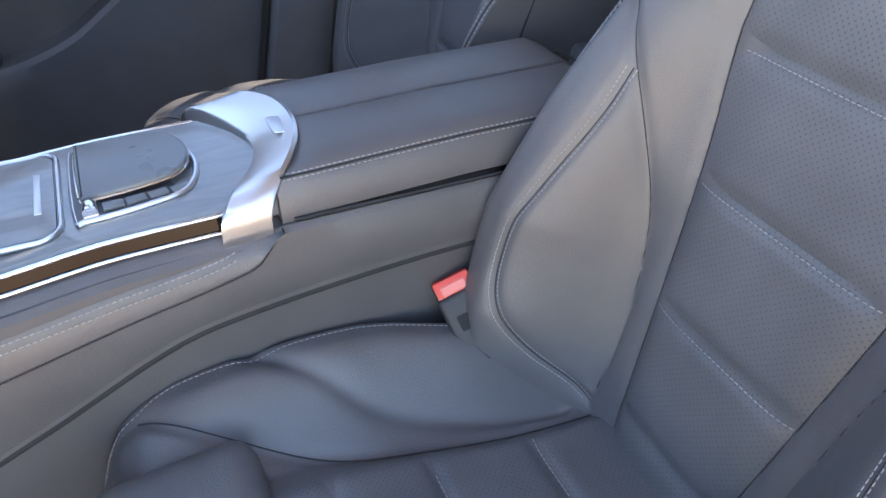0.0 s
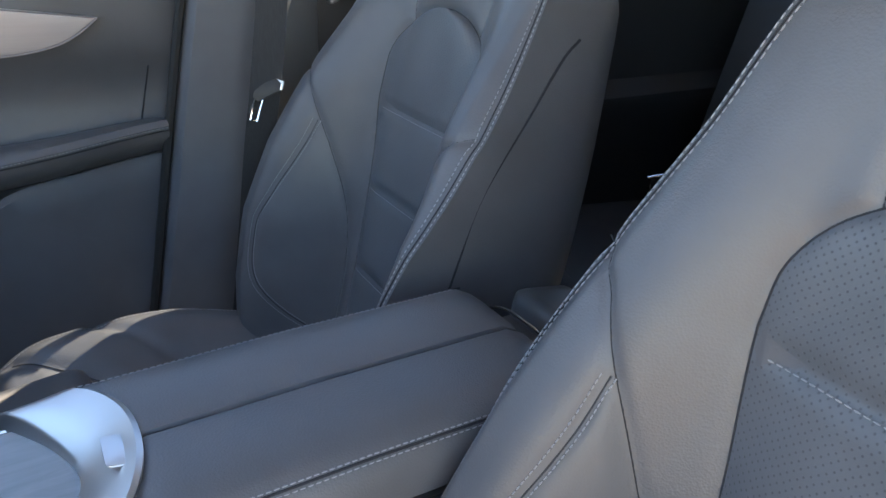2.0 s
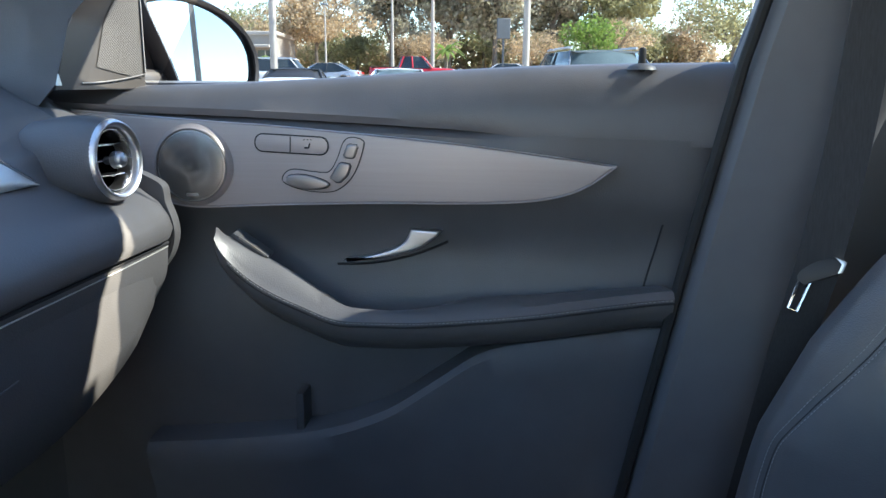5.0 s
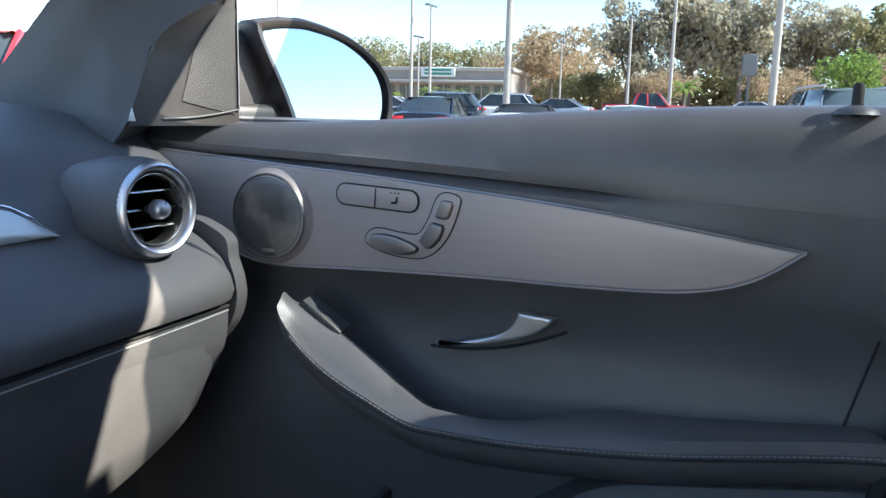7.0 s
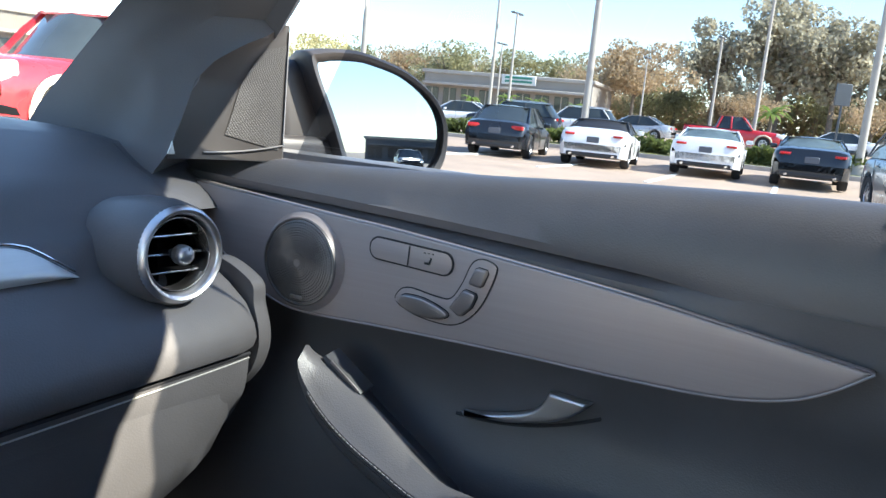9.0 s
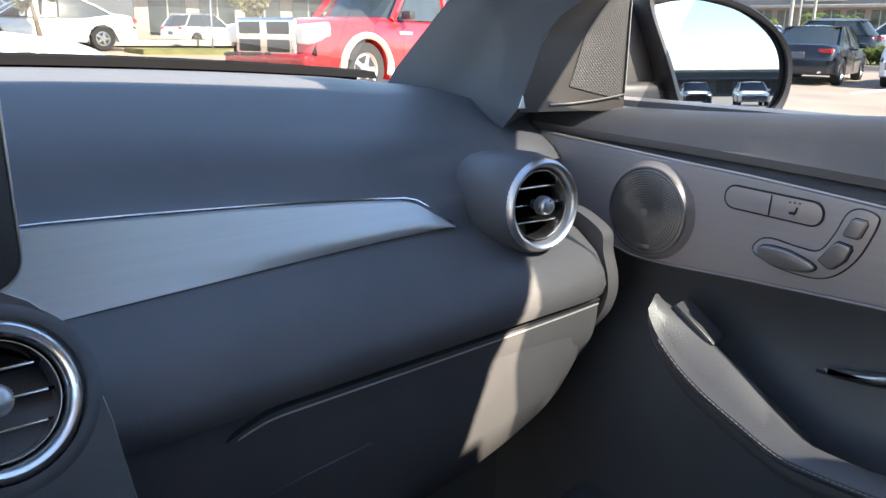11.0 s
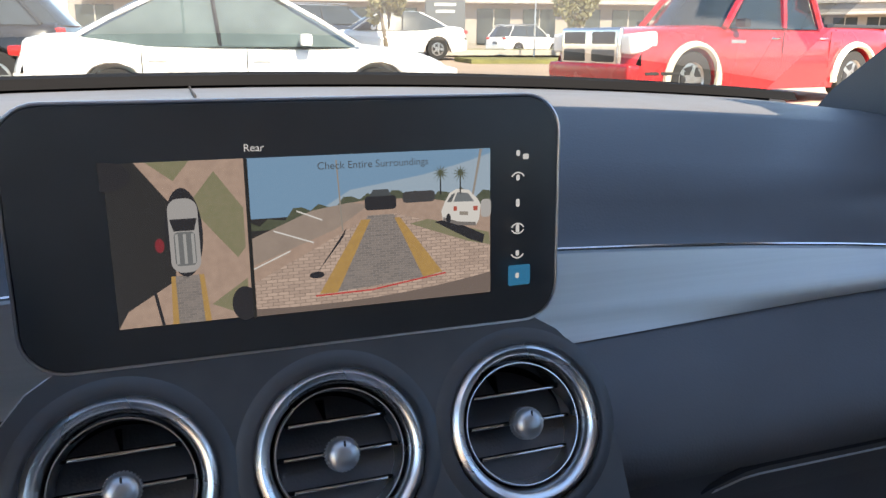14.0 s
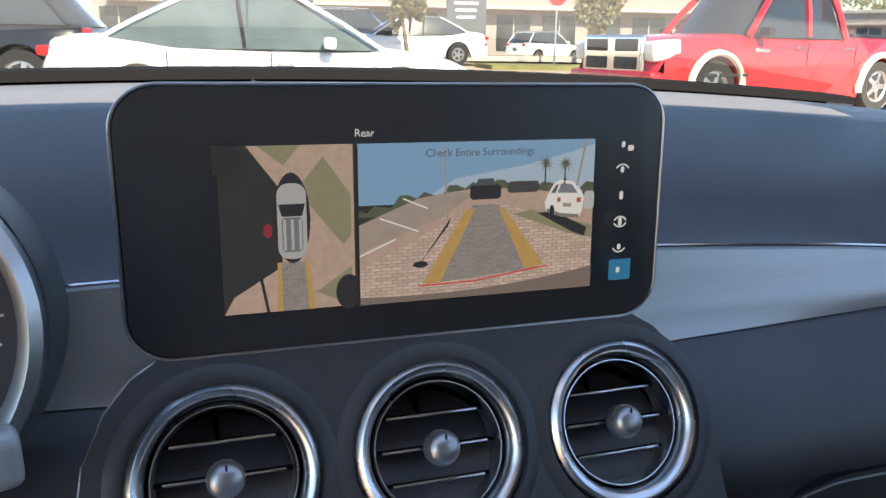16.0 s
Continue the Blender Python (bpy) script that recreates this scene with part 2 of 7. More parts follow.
def lathe_bm(profile, steps=40, m=None):
    """A profile of (radius, height) turned about z."""
    bm = bmesh.new()
    rows = []
    for r, h in profile:
        if r < 1e-6:
            rows.append([bm.verts.new((0, 0, h))])
        else:
            rows.append([bm.verts.new((r * math.cos(2 * math.pi * k / steps), r * math.sin(2 * math.pi * k / steps), h)) for k in range(steps)])
    for a, b in zip(rows, rows[1:]):
        for k in range(steps):
            j = (k + 1) % steps
            q = [a[k % len(a)], a[j % len(a)], b[j % len(b)], b[k % len(b)]]
            u = []
            for v in q:
                if v not in u:
                    u.append(v)
            if len(u) > 2:
                bm.faces.new(u)
    if m is not None:
        bmesh.ops.transform(bm, matrix=m, verts=bm.verts)
    return bm


def smooth_path(pts, n=60, closed=False):
    """A Catmull-Rom curve through the points, evenly stepped."""
    P = [Vector(p) for p in pts]
    k = len(P)
    out = []
    spans = k if closed else k - 1
    per = max(2, n // spans)
    for i in range(spans):
        p0, p1 = (P[(i - 1) % k], P[i]) if (closed or i) else (P[0] * 2 - P[1], P[0])
        p2 = P[(i + 1) % k]
        p3 = P[(i + 2) % k] if closed or i + 2 < k else P[k - 1] * 2 - P[k - 2]
        for j in range(per):
            t = j / per
            out.append(0.5 * ((2 * p1) + (p2 - p0) * t + (2 * p0 - 5 * p1 + 4 * p2 - p3) * t * t + (3 * p1 - p0 - 3 * p2 + p3) * t ** 3))
    if not closed:
        out.append(P[-1].copy())
    return out


def tube_bm(path, radius, sides=8, closed=False, bm=None, flat=1.0):
    bm = bm or bmesh.new()
    n = len(path)
    rings = []
    up = Vector((0.12, 0.31, 0.94))
    for i, p in enumerate(path):
        p = Vector(p)
        a, b = Vector(path[(i - 1) % n] if closed or i else path[0]), Vector(path[(i + 1) % n] if closed or i < n - 1 else path[-1])
        d = (b - a).normalized()
        s = d.cross(up).normalized()
        u = s.cross(d)
        r = radius(i / max(1, n - 1)) if callable(radius) else radius
        rings.append([bm.verts.new(p + s * (r * math.cos(2 * math.pi * k / sides)) + u * (r * flat * math.sin(2 * math.pi * k / sides))) for k in range(sides)])
    for i in range(n if closed else n - 1):
        a, b = rings[i], rings[(i + 1) % n]
        for k in range(sides):
            bm.faces.new((a[k], a[(k + 1) % sides], b[(k + 1) % sides], b[k]))
    if not closed:
        bm.faces.new(rings[0][::-1])
        bm.faces.new(rings[-1])
    return bm


def tube(name, path, radius, mat, parent=None, label="", sides=8, closed=False, flat=1.0):
    return part(name, tube_bm(path, radius, sides, closed, flat=flat), mat, parent, label)


def stitch_bm(path, step=0.0055, length=0.0038, width=0.0011, bm=None, lift=0.0):
    """Short threads, one after another, along a path."""
    bm = bm or bmesh.new()
    pts = [Vector(p) for p in path]
    acc = [0.0]
    for a, b in zip(pts, pts[1:]):
        acc.append(acc[-1] + (b - a).length)

    def at(d):
        for i in range(len(acc) - 1):
            if d <= acc[i + 1]:
                t = (d - acc[i]) / max(1e-9, acc[i + 1] - acc[i])
                return pts[i].lerp(pts[i + 1], t)
        return pts[-1].copy()

    d = 0.0
    while d + length < acc[-1]:
        a, b = at(d), at(d + length)
        ax = (b - a).normalized()
        s = ax.orthogonal().normalized()
        u = ax.cross(s)
        ring = []
        for p, w in ((a, 0.6), (a.lerp(b, 0.5), 1.0), (b, 0.6)):
            ring.append([bm.verts.new(p + (s * math.cos(q) + u * math.sin(q)) * width * 0.5 * w) for q in (0, 1.571, 3.142, 4.712)])
        for r0, r1 in zip(ring, ring[1:]):
            for k in range(4):
                bm.faces.new((r0[k], r0[(k + 1) % 4], r1[(k + 1) % 4], r1[k]))
        d += step
    return bm


def ease(a, b, x):
    t = min(1.0, max(0.0, (x - a) / (b - a)))
    return t * t * (3 - 2 * t)


def lerp_table(table, x):
    """Linear reading of a short table of (x, value)."""
    if x <= table[0][0]:
        return table[0][1]
    for (a, u), (b, v) in zip(table, table[1:]):
        if x <= b:
            return u + (v - u) * (x - a) / (b - a)
    return table[-1][1]


def smooth_table(table, x):
    """A monotone cubic reading of a short table of (x, value)."""
    if x <= table[0][0]:
        return table[0][1]
    if x >= table[-1][0]:
        return table[-1][1]
    for (a, u), (b, v) in zip(table, table[1:]):
        if x <= b:
            break
    i = [p[0] for p in table].index(a)

    def secant(k):
        return (table[k + 1][1] - table[k][1]) / (table[k + 1][0] - table[k][0])

    def slope(k):
        if k == 0:
            return secant(0)
        if k == len(table) - 1:
            return secant(k - 1)
        s, r = secant(k - 1), secant(k)
        return 0.0 if s * r <= 0 else 2 * s * r / (s + r)

    h = b - a
    t = (x - a) / h
    return u * (1 + 2 * t) * (1 - t) ** 2 + slope(i) * h * t * (1 - t) ** 2 + v * t * t * (3 - 2 * t) + slope(i + 1) * h * t * t * (t - 1)


def rounded_rect(w, h, r, n=6, cx=0.0, cy=0.0):
    out = []
    for sx, sy, a0 in ((1, 1, 0), (-1, 1, 90), (-1, -1, 180), (1, -1, 270)):
        for k in range(n + 1):
            a = radians(a0 + 90 * k / n)
            out.append((cx + sx * (w / 2 - r) + r * math.cos(a), cy + sy * (h / 2 - r) + r * math.sin(a)))
    return out


def facing(x, y, z, tilt=0.0, turn=0.0):
    """A pose whose z axis points to the car's rear (-y), leaning up by tilt; its x axis points right, its y axis up."""
    return pose(x, y, z, 0, 0, turn) @ pose(0, 0, 0, 90 - tilt, 0, 0)


def to_left(x, y, z, tilt=0.0):
    """A pose whose z axis points to the car's left (-x); its x axis points to the rear's opposite (+y becomes -x), its y axis up."""
    return Matrix(((0, 0, -1, x), (-1, 0, 0, y), (0, 1, 0, z), (0, 0, 0, 1))) @ pose(0, 0, 0, -tilt, 0, 0)


# ---- seats ----
SLOPE = 0.27                      # recline: rearward run per metre of height
Z0 = 0.894
WIDE = ((0.46, 0.205), (0.60, 0.232), (0.68, 0.243), (0.80, 0.240), (0.90, 0.230), (1.00, 0.212), (1.06, 0.199), (1.10, 0.183), (1.13, 0.156), (1.15, 0.112))
DEEP = ((0.46, 0.095), (0.60, 0.120), (0.70, 0.125), (0.80, 0.110), (0.90, 0.080), (1.00, 0.036), (1.07, 0.008))


SLIM = ((0.46, 0.205), (0.60, 0.232), (0.68, 0.243), (0.80, 0.235), (0.90, 0.214), (1.00, 0.183), (1.06, 0.168), (1.10, 0.152), (1.13, 0.128), (1.15, 0.092))
FLAT = ((0.46, 0.085), (0.60, 0.112), (0.70, 0.110), (0.80, 0.085), (0.90, 0.052), (1.00, 0.022), (1.07, 0.006))
shape = {"half": SLIM, "bolster": FLAT, "arch": 0.925, "drop": 0.0, "near": 0.0, "fall": 0.045}
seams = {"back": np.zeros((1, 2)), "cushion": np.zeros((1, 2))}


def back_half(z):
    return smooth_table(shape["half"], z)


def back_rise(x, z):
    """How far the front of the backrest stands out of its middle plane."""
    a = min(1.0, abs(x) / back_half(z))
    g = ease(0.42, 0.80, a) * (1 - 0.30 * ease(0.86, 1.0, a) ** 1.5)
    crown = 0.004 * math.exp(-((a - 0.47) / 0.06) ** 2) * ease(1.09, 0.97, z)
    top = -shape["fall"] * ease(1.065, 1.152, z)
    k = shape["near"] * ease(0.98, 0.72, z) * (x < 0)
    g += (1.10 * ease(0.50, 0.98, a) - g) * k
    return lerp_table(shape["bolster"], z) * g + crown + top


def dense(path, step=0.0012):
    """A polyline (any two numbers a point) filled with close points."""
    out = []
    for a, b in zip(path, path[1:]):
        k = max(1, int(math.hypot(b[0] - a[0], b[1] - a[1]) / step))
        out += [(a[0] + (b[0] - a[0]) * i / k, a[1] + (b[1] - a[1]) * i / k) for i in range(k)]
    return out


def groove(which, x, v):
    """How deep the padding is drawn in at its seams: a narrow crease in a wide soft dip."""
    q = seams[which]
    d2 = float(np.min((q[:, 0] - abs(x)) ** 2 + (q[:, 1] - v) ** 2))
    return -0.0036 * math.exp(-d2 / (0.0040 if which == "back" else 0.0080) ** 2) - 0.0018 * math.exp(-d2 / 0.014 ** 2)


def back_point(x, z, lift=0.0, drawn=True):
    n = back_rise(x, z) + lift + (groove("back", x, z) if drawn else 0.0)
    c = 1 / math.sqrt(1 + SLOPE * SLOPE)
    return Vector((x, -SLOPE * (z - Z0) + n * c, z + n * c * SLOPE))


def cushion_half(y):
    return smooth_table(((0.02, 0.19), (0.18, 0.215), (0.30, 0.243), (0.46, 0.243), (0.53, 0.225), (0.565, 0.19)), y)


def cushion_height(x, y):
    a = min(1.0, abs(x) / cushion_half(y))
    mid = 0.535 - shape["drop"] + 0.020 * ease(0.15, 0.48, y) - 0.10 * ease(0.50, 0.572, y) ** 1.6
    b = smooth_table(((0.05, 0.045), (0.3, 0.068), (0.45, 0.05), (0.55, 0.01)), y)
    g = ease(0.50, 0.86, a) * (1 - 0.55 * ease(0.92, 1.0, a))
    return mid + b * g + 0.006 * math.exp(-((a - 0.42) / 0.07) ** 2)


def cushion_point(x, y, lift=0.0, drawn=True):
    return Vector((x, y, cushion_height(x, y) + lift + (1.3 * groove("cushion", x, y) if drawn else 0.0)))


PANEL_SEAMS = (0.893, 0.788, 0.679, 0.570)


def panel_half(z):
    w = 0.108 + 0.13 * (min(z, 0.90) - 0.875)
    if z > shape["arch"]:
        w *= math.sqrt(max(0.0, 1 - ((z - shape["arch"]) / 0.078) ** 2))
    return w


BOLSTER = ((0.158, 0.848), (0.163, 0.80), (0.174, 0.74), (0.182, 0.68), (0.173, 0.62), (0.143, 0.575), (0.10, 0.545))
BORDER = ((0.216, 0.915), (0.180, 0.890), (0.156, 0.848), (0.135, 0.79), (0.115, 0.72), (0.103, 0.63), (0.100, 0.56))
INNER = ((0.205, 0.50), (0.165, 0.43), (0.124, 0.33), (0.100, 0.20), (0.090, 0.08))
FOLD = ((0.222, 0.395), (0.19, 0.345), (0.155, 0.29), (0.125, 0.20), (0.108, 0.12))


def flat_path(key, n):
    return [(p.x, p.z) for p in smooth_path([Vector((a, 0, b)) for a, b in key], n)]


def seat(xc, y0, dz, label, group):
    arch_z = shape["arch"]
    rim = [(panel_half(q), q) for q in [0.48 + (arch_z - 0.48) * k / 40 for k in range(41)]] + [(panel_half(arch_z) * math.cos(a), arch_z + 0.078 * math.sin(a)) for a in [math.pi / 2 * k / 20 for k in range(21)]]
    shoulder = ((0.078, arch_z + 0.055), (0.084, 1.02), (0.092, 1.07), (0.086, 1.125))
    seams["back"] = np.array(dense(rim) + dense(flat_path(BOLSTER, 60)) + dense(flat_path(BORDER, 48)) + dense(flat_path(shoulder[:3], 24)))
    seams["cushion"] = np.array(dense(flat_path(INNER, 40)) + dense(flat_path(FOLD, 40)) + dense([(x, 0.437) for x in (0.0, 0.10, 0.15)]))
    s = thing("front_seat", label, "car seat", group, at=(xc, y0, dz))
    # backrest shell: front skin, sides and back in one closed skin
    secs = []
    zs = [0.46 + 0.63 * i / 190 for i in range(191)] + [1.10, 1.112, 1.122, 1.132, 1.140, 1.146, 1.149]
    c = 1 / math.sqrt(1 + SLOPE * SLOPE)
    for z in zs:
        h = back_half(z)
        row = [back_point(h * math.sin(math.pi / 2 * (-1 + 2 * k / 170)), z) for k in range(171)]
        k = ease(1.151, 1.06, z)
        for f, n in ((1.0, -0.03), (0.985, -0.07), (0.95, -0.095), (0.86, -0.108), (0.5, -0.115), (0, -0.117), (-0.5, -0.115), (-0.86, -0.108), (-0.95, -0.095), (-0.985, -0.07), (-1.0, -0.03)):
            n = -0.055 + (n + 0.055) * k
            row.append(Vector((h * f, -SLOPE * (z - Z0) + n * c, z + n * c * SLOPE)))
        secs.append(row)
    back = loft("backrest", secs, LEATHER, s)
    # punched middle panel, tufted between its cross seams
    rows, cols, vs, uv = 110, 49, [], []
    for i in range(rows):
        z = 0.47 + (shape["arch"] + 0.0775 - 0.47) * i / (rows - 1)
        w = panel_half(z)
        dip = sum(math.exp(-((z - q) / 0.0075) ** 2) for q in PANEL_SEAMS)
        for j in range(cols):
            f = -1 + 2 * j / (cols - 1)
            edge = 1 - abs(f) ** 6
            p = back_point(w * f, z, -0.0050 + 0.0114 * edge - 0.0060 * dip * edge, False)
            vs.append(p)
            uv.append((w * f, z * 1.036))
    obj("centre_panel", vs, grid_faces(rows, cols), PERF, s, "punched leather panel with stitched cross seams", uv=uv)
    bm = bmesh.new()
    for q in PANEL_SEAMS[:3]:
        w = panel_half(q) * 0.97
        stitch_bm([back_point(-w + 2 * w * k / 40, q - 0.0045, -0.0042 + 0.0089 * (1 - abs(-1 + k / 20) ** 6), False) for k in range(41)], 0.0052, 0.0036, 0.0012, bm)
    tagged(part("stitching", bm, STITCH, s, "pale thread across the panel"), kind="stuff")
    # border seam round the panel
    edge = [back_point(panel_half(z) * 1.0, z, 0.0004) for z in [0.48 + (shape["arch"] - 0.48) * k / 40 for k in range(41)]]
    arch = [back_point(panel_half(shape["arch"]) * math.cos(a), shape["arch"] + 0.078 * math.sin(a), 0.0004) for a in [math.pi * k / 30 for k in range(31)]]
    left = [Vector((-p.x, p.y, p.z)) for p in reversed(edge)]
    tube("panel_seam", edge + arch[1:-1] + left, 0.0008, SEAM, s, sides=6)
    # bolster seams: a double row of thread on each side, and the joint to the border
    for sgn in (1, -1):
        kp = smooth_path([Vector((x, 0, z)) for x, z in BOLSTER], 60)
        tube("bolster_seam", [back_point(sgn * p.x, p.z, 0.0002) for p in kp], 0.0007, SEAM, s, sides=6)
        bm = bmesh.new()
        for off in (-0.0030, 0.0030):
            path = []
            for i, p in enumerate(kp):
                d = (kp[min(i + 1, len(kp) - 1)] - kp[max(i - 1, 0)]).normalized()
                q = p + Vector((-d.z, 0, d.x)) * off
                path.append(back_point(sgn * q.x, q.z, 0.0012))
            stitch_bm(path, 0.0044, 0.0032, 0.0011, bm)
        tagged(part("stitching", bm, STITCH, s, "double row of pale thread"), kind="stuff")
        joint = smooth_path([Vector((x, 0, z)) for x, z in BORDER], 48)
        tube("border_seam", [back_point(sgn * p.x, p.z, 0.0) for p in joint], 0.0006, SEAM, s, sides=6)
        # shoulder seam from the arch to the top
        sh = smooth_path([Vector((x, 0, z)) for x, z in shoulder], 24)
        tube("shoulder_seam", [back_point(sgn * p.x, p.z, 0.0) for p in sh], 0.0006, SEAM, s, sides=6)
        # edge thread of the backrest's side
        bm = bmesh.new()
        for f in (0.955, 0.99):
            stitch_bm([back_point(sgn * back_half(z) * f, z, 0.001) for z in [0.56 + 0.535 * k / 50 for k in range(51)]], 0.0058, 0.004, 0.0013, bm)
        tagged(part("stitching", bm, STITCH, s, "double row of pale thread"), kind="stuff")
        tube("side_seam", [back_point(sgn * back_half(z) * 0.973, z, 0.0006) for z in [0.56 + 0.535 * k / 50 for k in range(51)]], 0.0007, SEAM, s, sides=6)
        # joint between the side leather and the back shell
        shell = smooth_path([Vector((0, y, z)) for y, z in ((0.135, 0.68), (0.095, 0.776), (0.053, 0.872), (-0.012, 0.955), (-0.050, 1.000), (-0.072, 1.018))], 40)
        tube("shell_seam", [Vector((sgn * (back_half(p.z) + 0.0002), p.y, p.z)) for p in shell], 0.0014, SEAM, s, sides=6)
    # cushion
    secs = []
    ys = [0.0 + 0.50 * i / 140 for i in range(141)] + [0.515, 0.53, 0.542, 0.552, 0.56, 0.566, 0.57]
    for y in ys:
        h = cushion_half(y)
        row = [cushion_point(h * math.sin(math.pi / 2 * (-1 + 2 * k / 150)), y) for k in range(151)]
        low = 0.36 + 0.06 * ease(0.45, 0.57, y)
        for f, t in ((1.02, 0.75), (1.0, 0.4), (0.95, 0.0), (0.0, 0.0), (-0.95, 0.0), (-1.0, 0.4), (-1.02, 0.75)):
            top = cushion_height(h, y)
            row.append(Vector((h * f, y, low + (top - low) * t)))
        secs.append(row)
    loft("cushion", secs, LEATHER, s)
    # thigh piece in front, parted by a deep seam
    part("thigh_pad", box_bm(0.31, 0.140, 0.080, 0.030, 6, pose(0, 0.478, 0.552 - shape["drop"], -7)), LEATHER, s)
    rows, cols, vs, uv = 80, 41, [], []
    for i in range(rows):
        y = 0.06 + 0.37 * i / (rows - 1)
        dip = sum(math.exp(-((y - q) / 0.007) ** 2) for q in (0.17, 0.27, 0.36))
        for j in range(cols):
            f = -1 + 2 * j / (cols - 1)
            w = 0.086 + 0.036 * ease(0.1, 0.42, y)
            e = 1 - abs(f) ** 6
            vs.append(cushion_point(w * f, y, -0.004 + 0.011 * e * (1 - ((i / (rows - 1)) ** 14)) - 0.006 * dip * e, False))
            uv.append((w * f, y))
    obj("cushion_panel", vs, grid_faces(rows, cols), PERF, s, "punched leather cushion panel", uv=uv)
    bm = bmesh.new()
    for q in (0.17, 0.27, 0.36):
        stitch_bm([cushion_point(-0.082 + 0.164 * k / 30, q, 0.0035, False) for k in range(31)], 0.0052, 0.0036, 0.0012, bm)
    tagged(part("stitching", bm, STITCH, s, "pale thread across the cushion"), kind="stuff")
    for sgn in (1, -1):
        path = [cushion_point(sgn * cushion_half(y) * 0.90, y, 0.0012) for y in [0.14 + 0.40 * k / 50 for k in range(51)]]
        bm = stitch_bm(path, 0.0055, 0.0038, 0.0012)
        tagged(part("stitching", bm, STITCH, s, "single row of pale thread"), kind="stuff")
        inner = smooth_path([Vector((x, y, 0)) for x, y in INNER], 40)
        tube("bolster_seam", [cushion_point(sgn * p.x, p.y, 0.0012) for p in inner], 0.0007, SEAM, s, sides=6)
    # seat base and rails
    part("seat_base", box_bm(0.44, 0.42, 0.20, 0.03, 3, pose(0, 0.26, 0.30)), PLASTIC, s)
    part("side_cover", box_bm(0.02, 0.40, 0.10, 0.009, 3, pose(-0.235, 0.24, 0.40)), PLASTIC, s)
    part("side_cover", box_bm(0.02, 0.40, 0.10, 0.009, 3, pose(0.235, 0.24, 0.40)), PLASTIC, s)
    # headrest on two posts
    hz, hy = 1.240, -SLOPE * (1.240 - Z0) + 0.015
    secs = []
    for i in range(17):
        t = -1 + 2 * i / 16
        k = (1 - abs(t) ** 3.2) ** (1 / 3.2)
        secs.append([Vector((0.135 * k ** 0.5 * math.copysign(abs(math.cos(a)) ** 0.6, math.cos(a)), hy + 0.055 * k * math.copysign(abs(math.sin(a)) ** 0.7, math.sin(a)) - 0.10 * t * SLOPE, hz + 0.092 * t)) for a in [2 * math.pi * q / 32 for q in range(32)]])
    loft("headrest", secs, LEATHER, s)
    for sgn in (1, -1):
        tube("headrest_post", [Vector((sgn * 0.068, -SLOPE * (z - Z0) - 0.045, z)) for z in (1.14, 1.17, 1.21)], 0.006, CHROME, s, "chrome post", sides=12)
        part("post_collar", lathe_bm([(0, 0.006), (0.019, 0.006), (0.023, 0.002), (0.024, -0.012)], 24, pose(sgn * 0.068, -SLOPE * (1.135 - Z0) - 0.066, 1.135)), PLASTIC, s)
    return s


driver_seat = seat(-0.355, -0.776, 0.0, "black punched leather driver's seat with pale double stitching", "front seats")
shape.update(half=WIDE, bolster=DEEP, arch=0.948, drop=0.022, near=1.0, fall=0.062)
passenger_seat = seat(0.352, -0.872, -0.024, "black punched leather passenger seat with sun on its cushion", "front seats")


# ---- belt buckle and belts ----


def buckle(x, y, z):
    b = thing("belt_buckle", "black seat belt buckle with a red release button", "belt buckle", at=(x, y, z))
    up, face = Vector((0.62, 0.23, 0.75)).normalized(), Vector((-0.74, 0.34, 0.50))
    side = face.cross(up).normalized()
    face = up.cross(side)
    b.matrix_basis = Matrix.Translation((x, y, z)) @ Matrix((side, face, up)).transposed().to_4x4()
    part("body", box_bm(0.044, 0.024, 0.075, 0.005, 3, pose(0, 0, -0.042)), BUCKLE, b)
    part("release_button", box_bm(0.038, 0.019, 0.020, 0.003, 2, pose(0, 0, 0.002)), RED, b, "red push button")
    part("button_groove", box_bm(0.026, 0.002, 0.010, 0.001, 1, pose(0, 0.0098, 0.001)), plain("pale red", (0.85, 0.22, 0.18), 0.4), b)
    part("badge", box_bm(0.018, 0.002, 0.016, 0.001, 1, pose(0.002, 0.0122, -0.034)), RUBBER, b)
    return b


buckle(-0.139, -0.585, 0.632)


# ---- centre console ----
console = thing("centre_console", "dark centre console with grey ash panel, chrome rails and padded lid", "console", at=(-0.02, 0, 0))


WOOD_Z = ((-0.46, 0.757), (-0.30, 0.752), (-0.18, 0.742), (-0.06, 0.760), (0.0, 0.80))


def wood_z(y):
    return smooth_table(WOOD_Z, y)


def con_w(y):
    return smooth_table(((-0.84, 0.098), (-0.42, 0.100), (-0.20, 0.112), (-0.06, 0.125)), y)


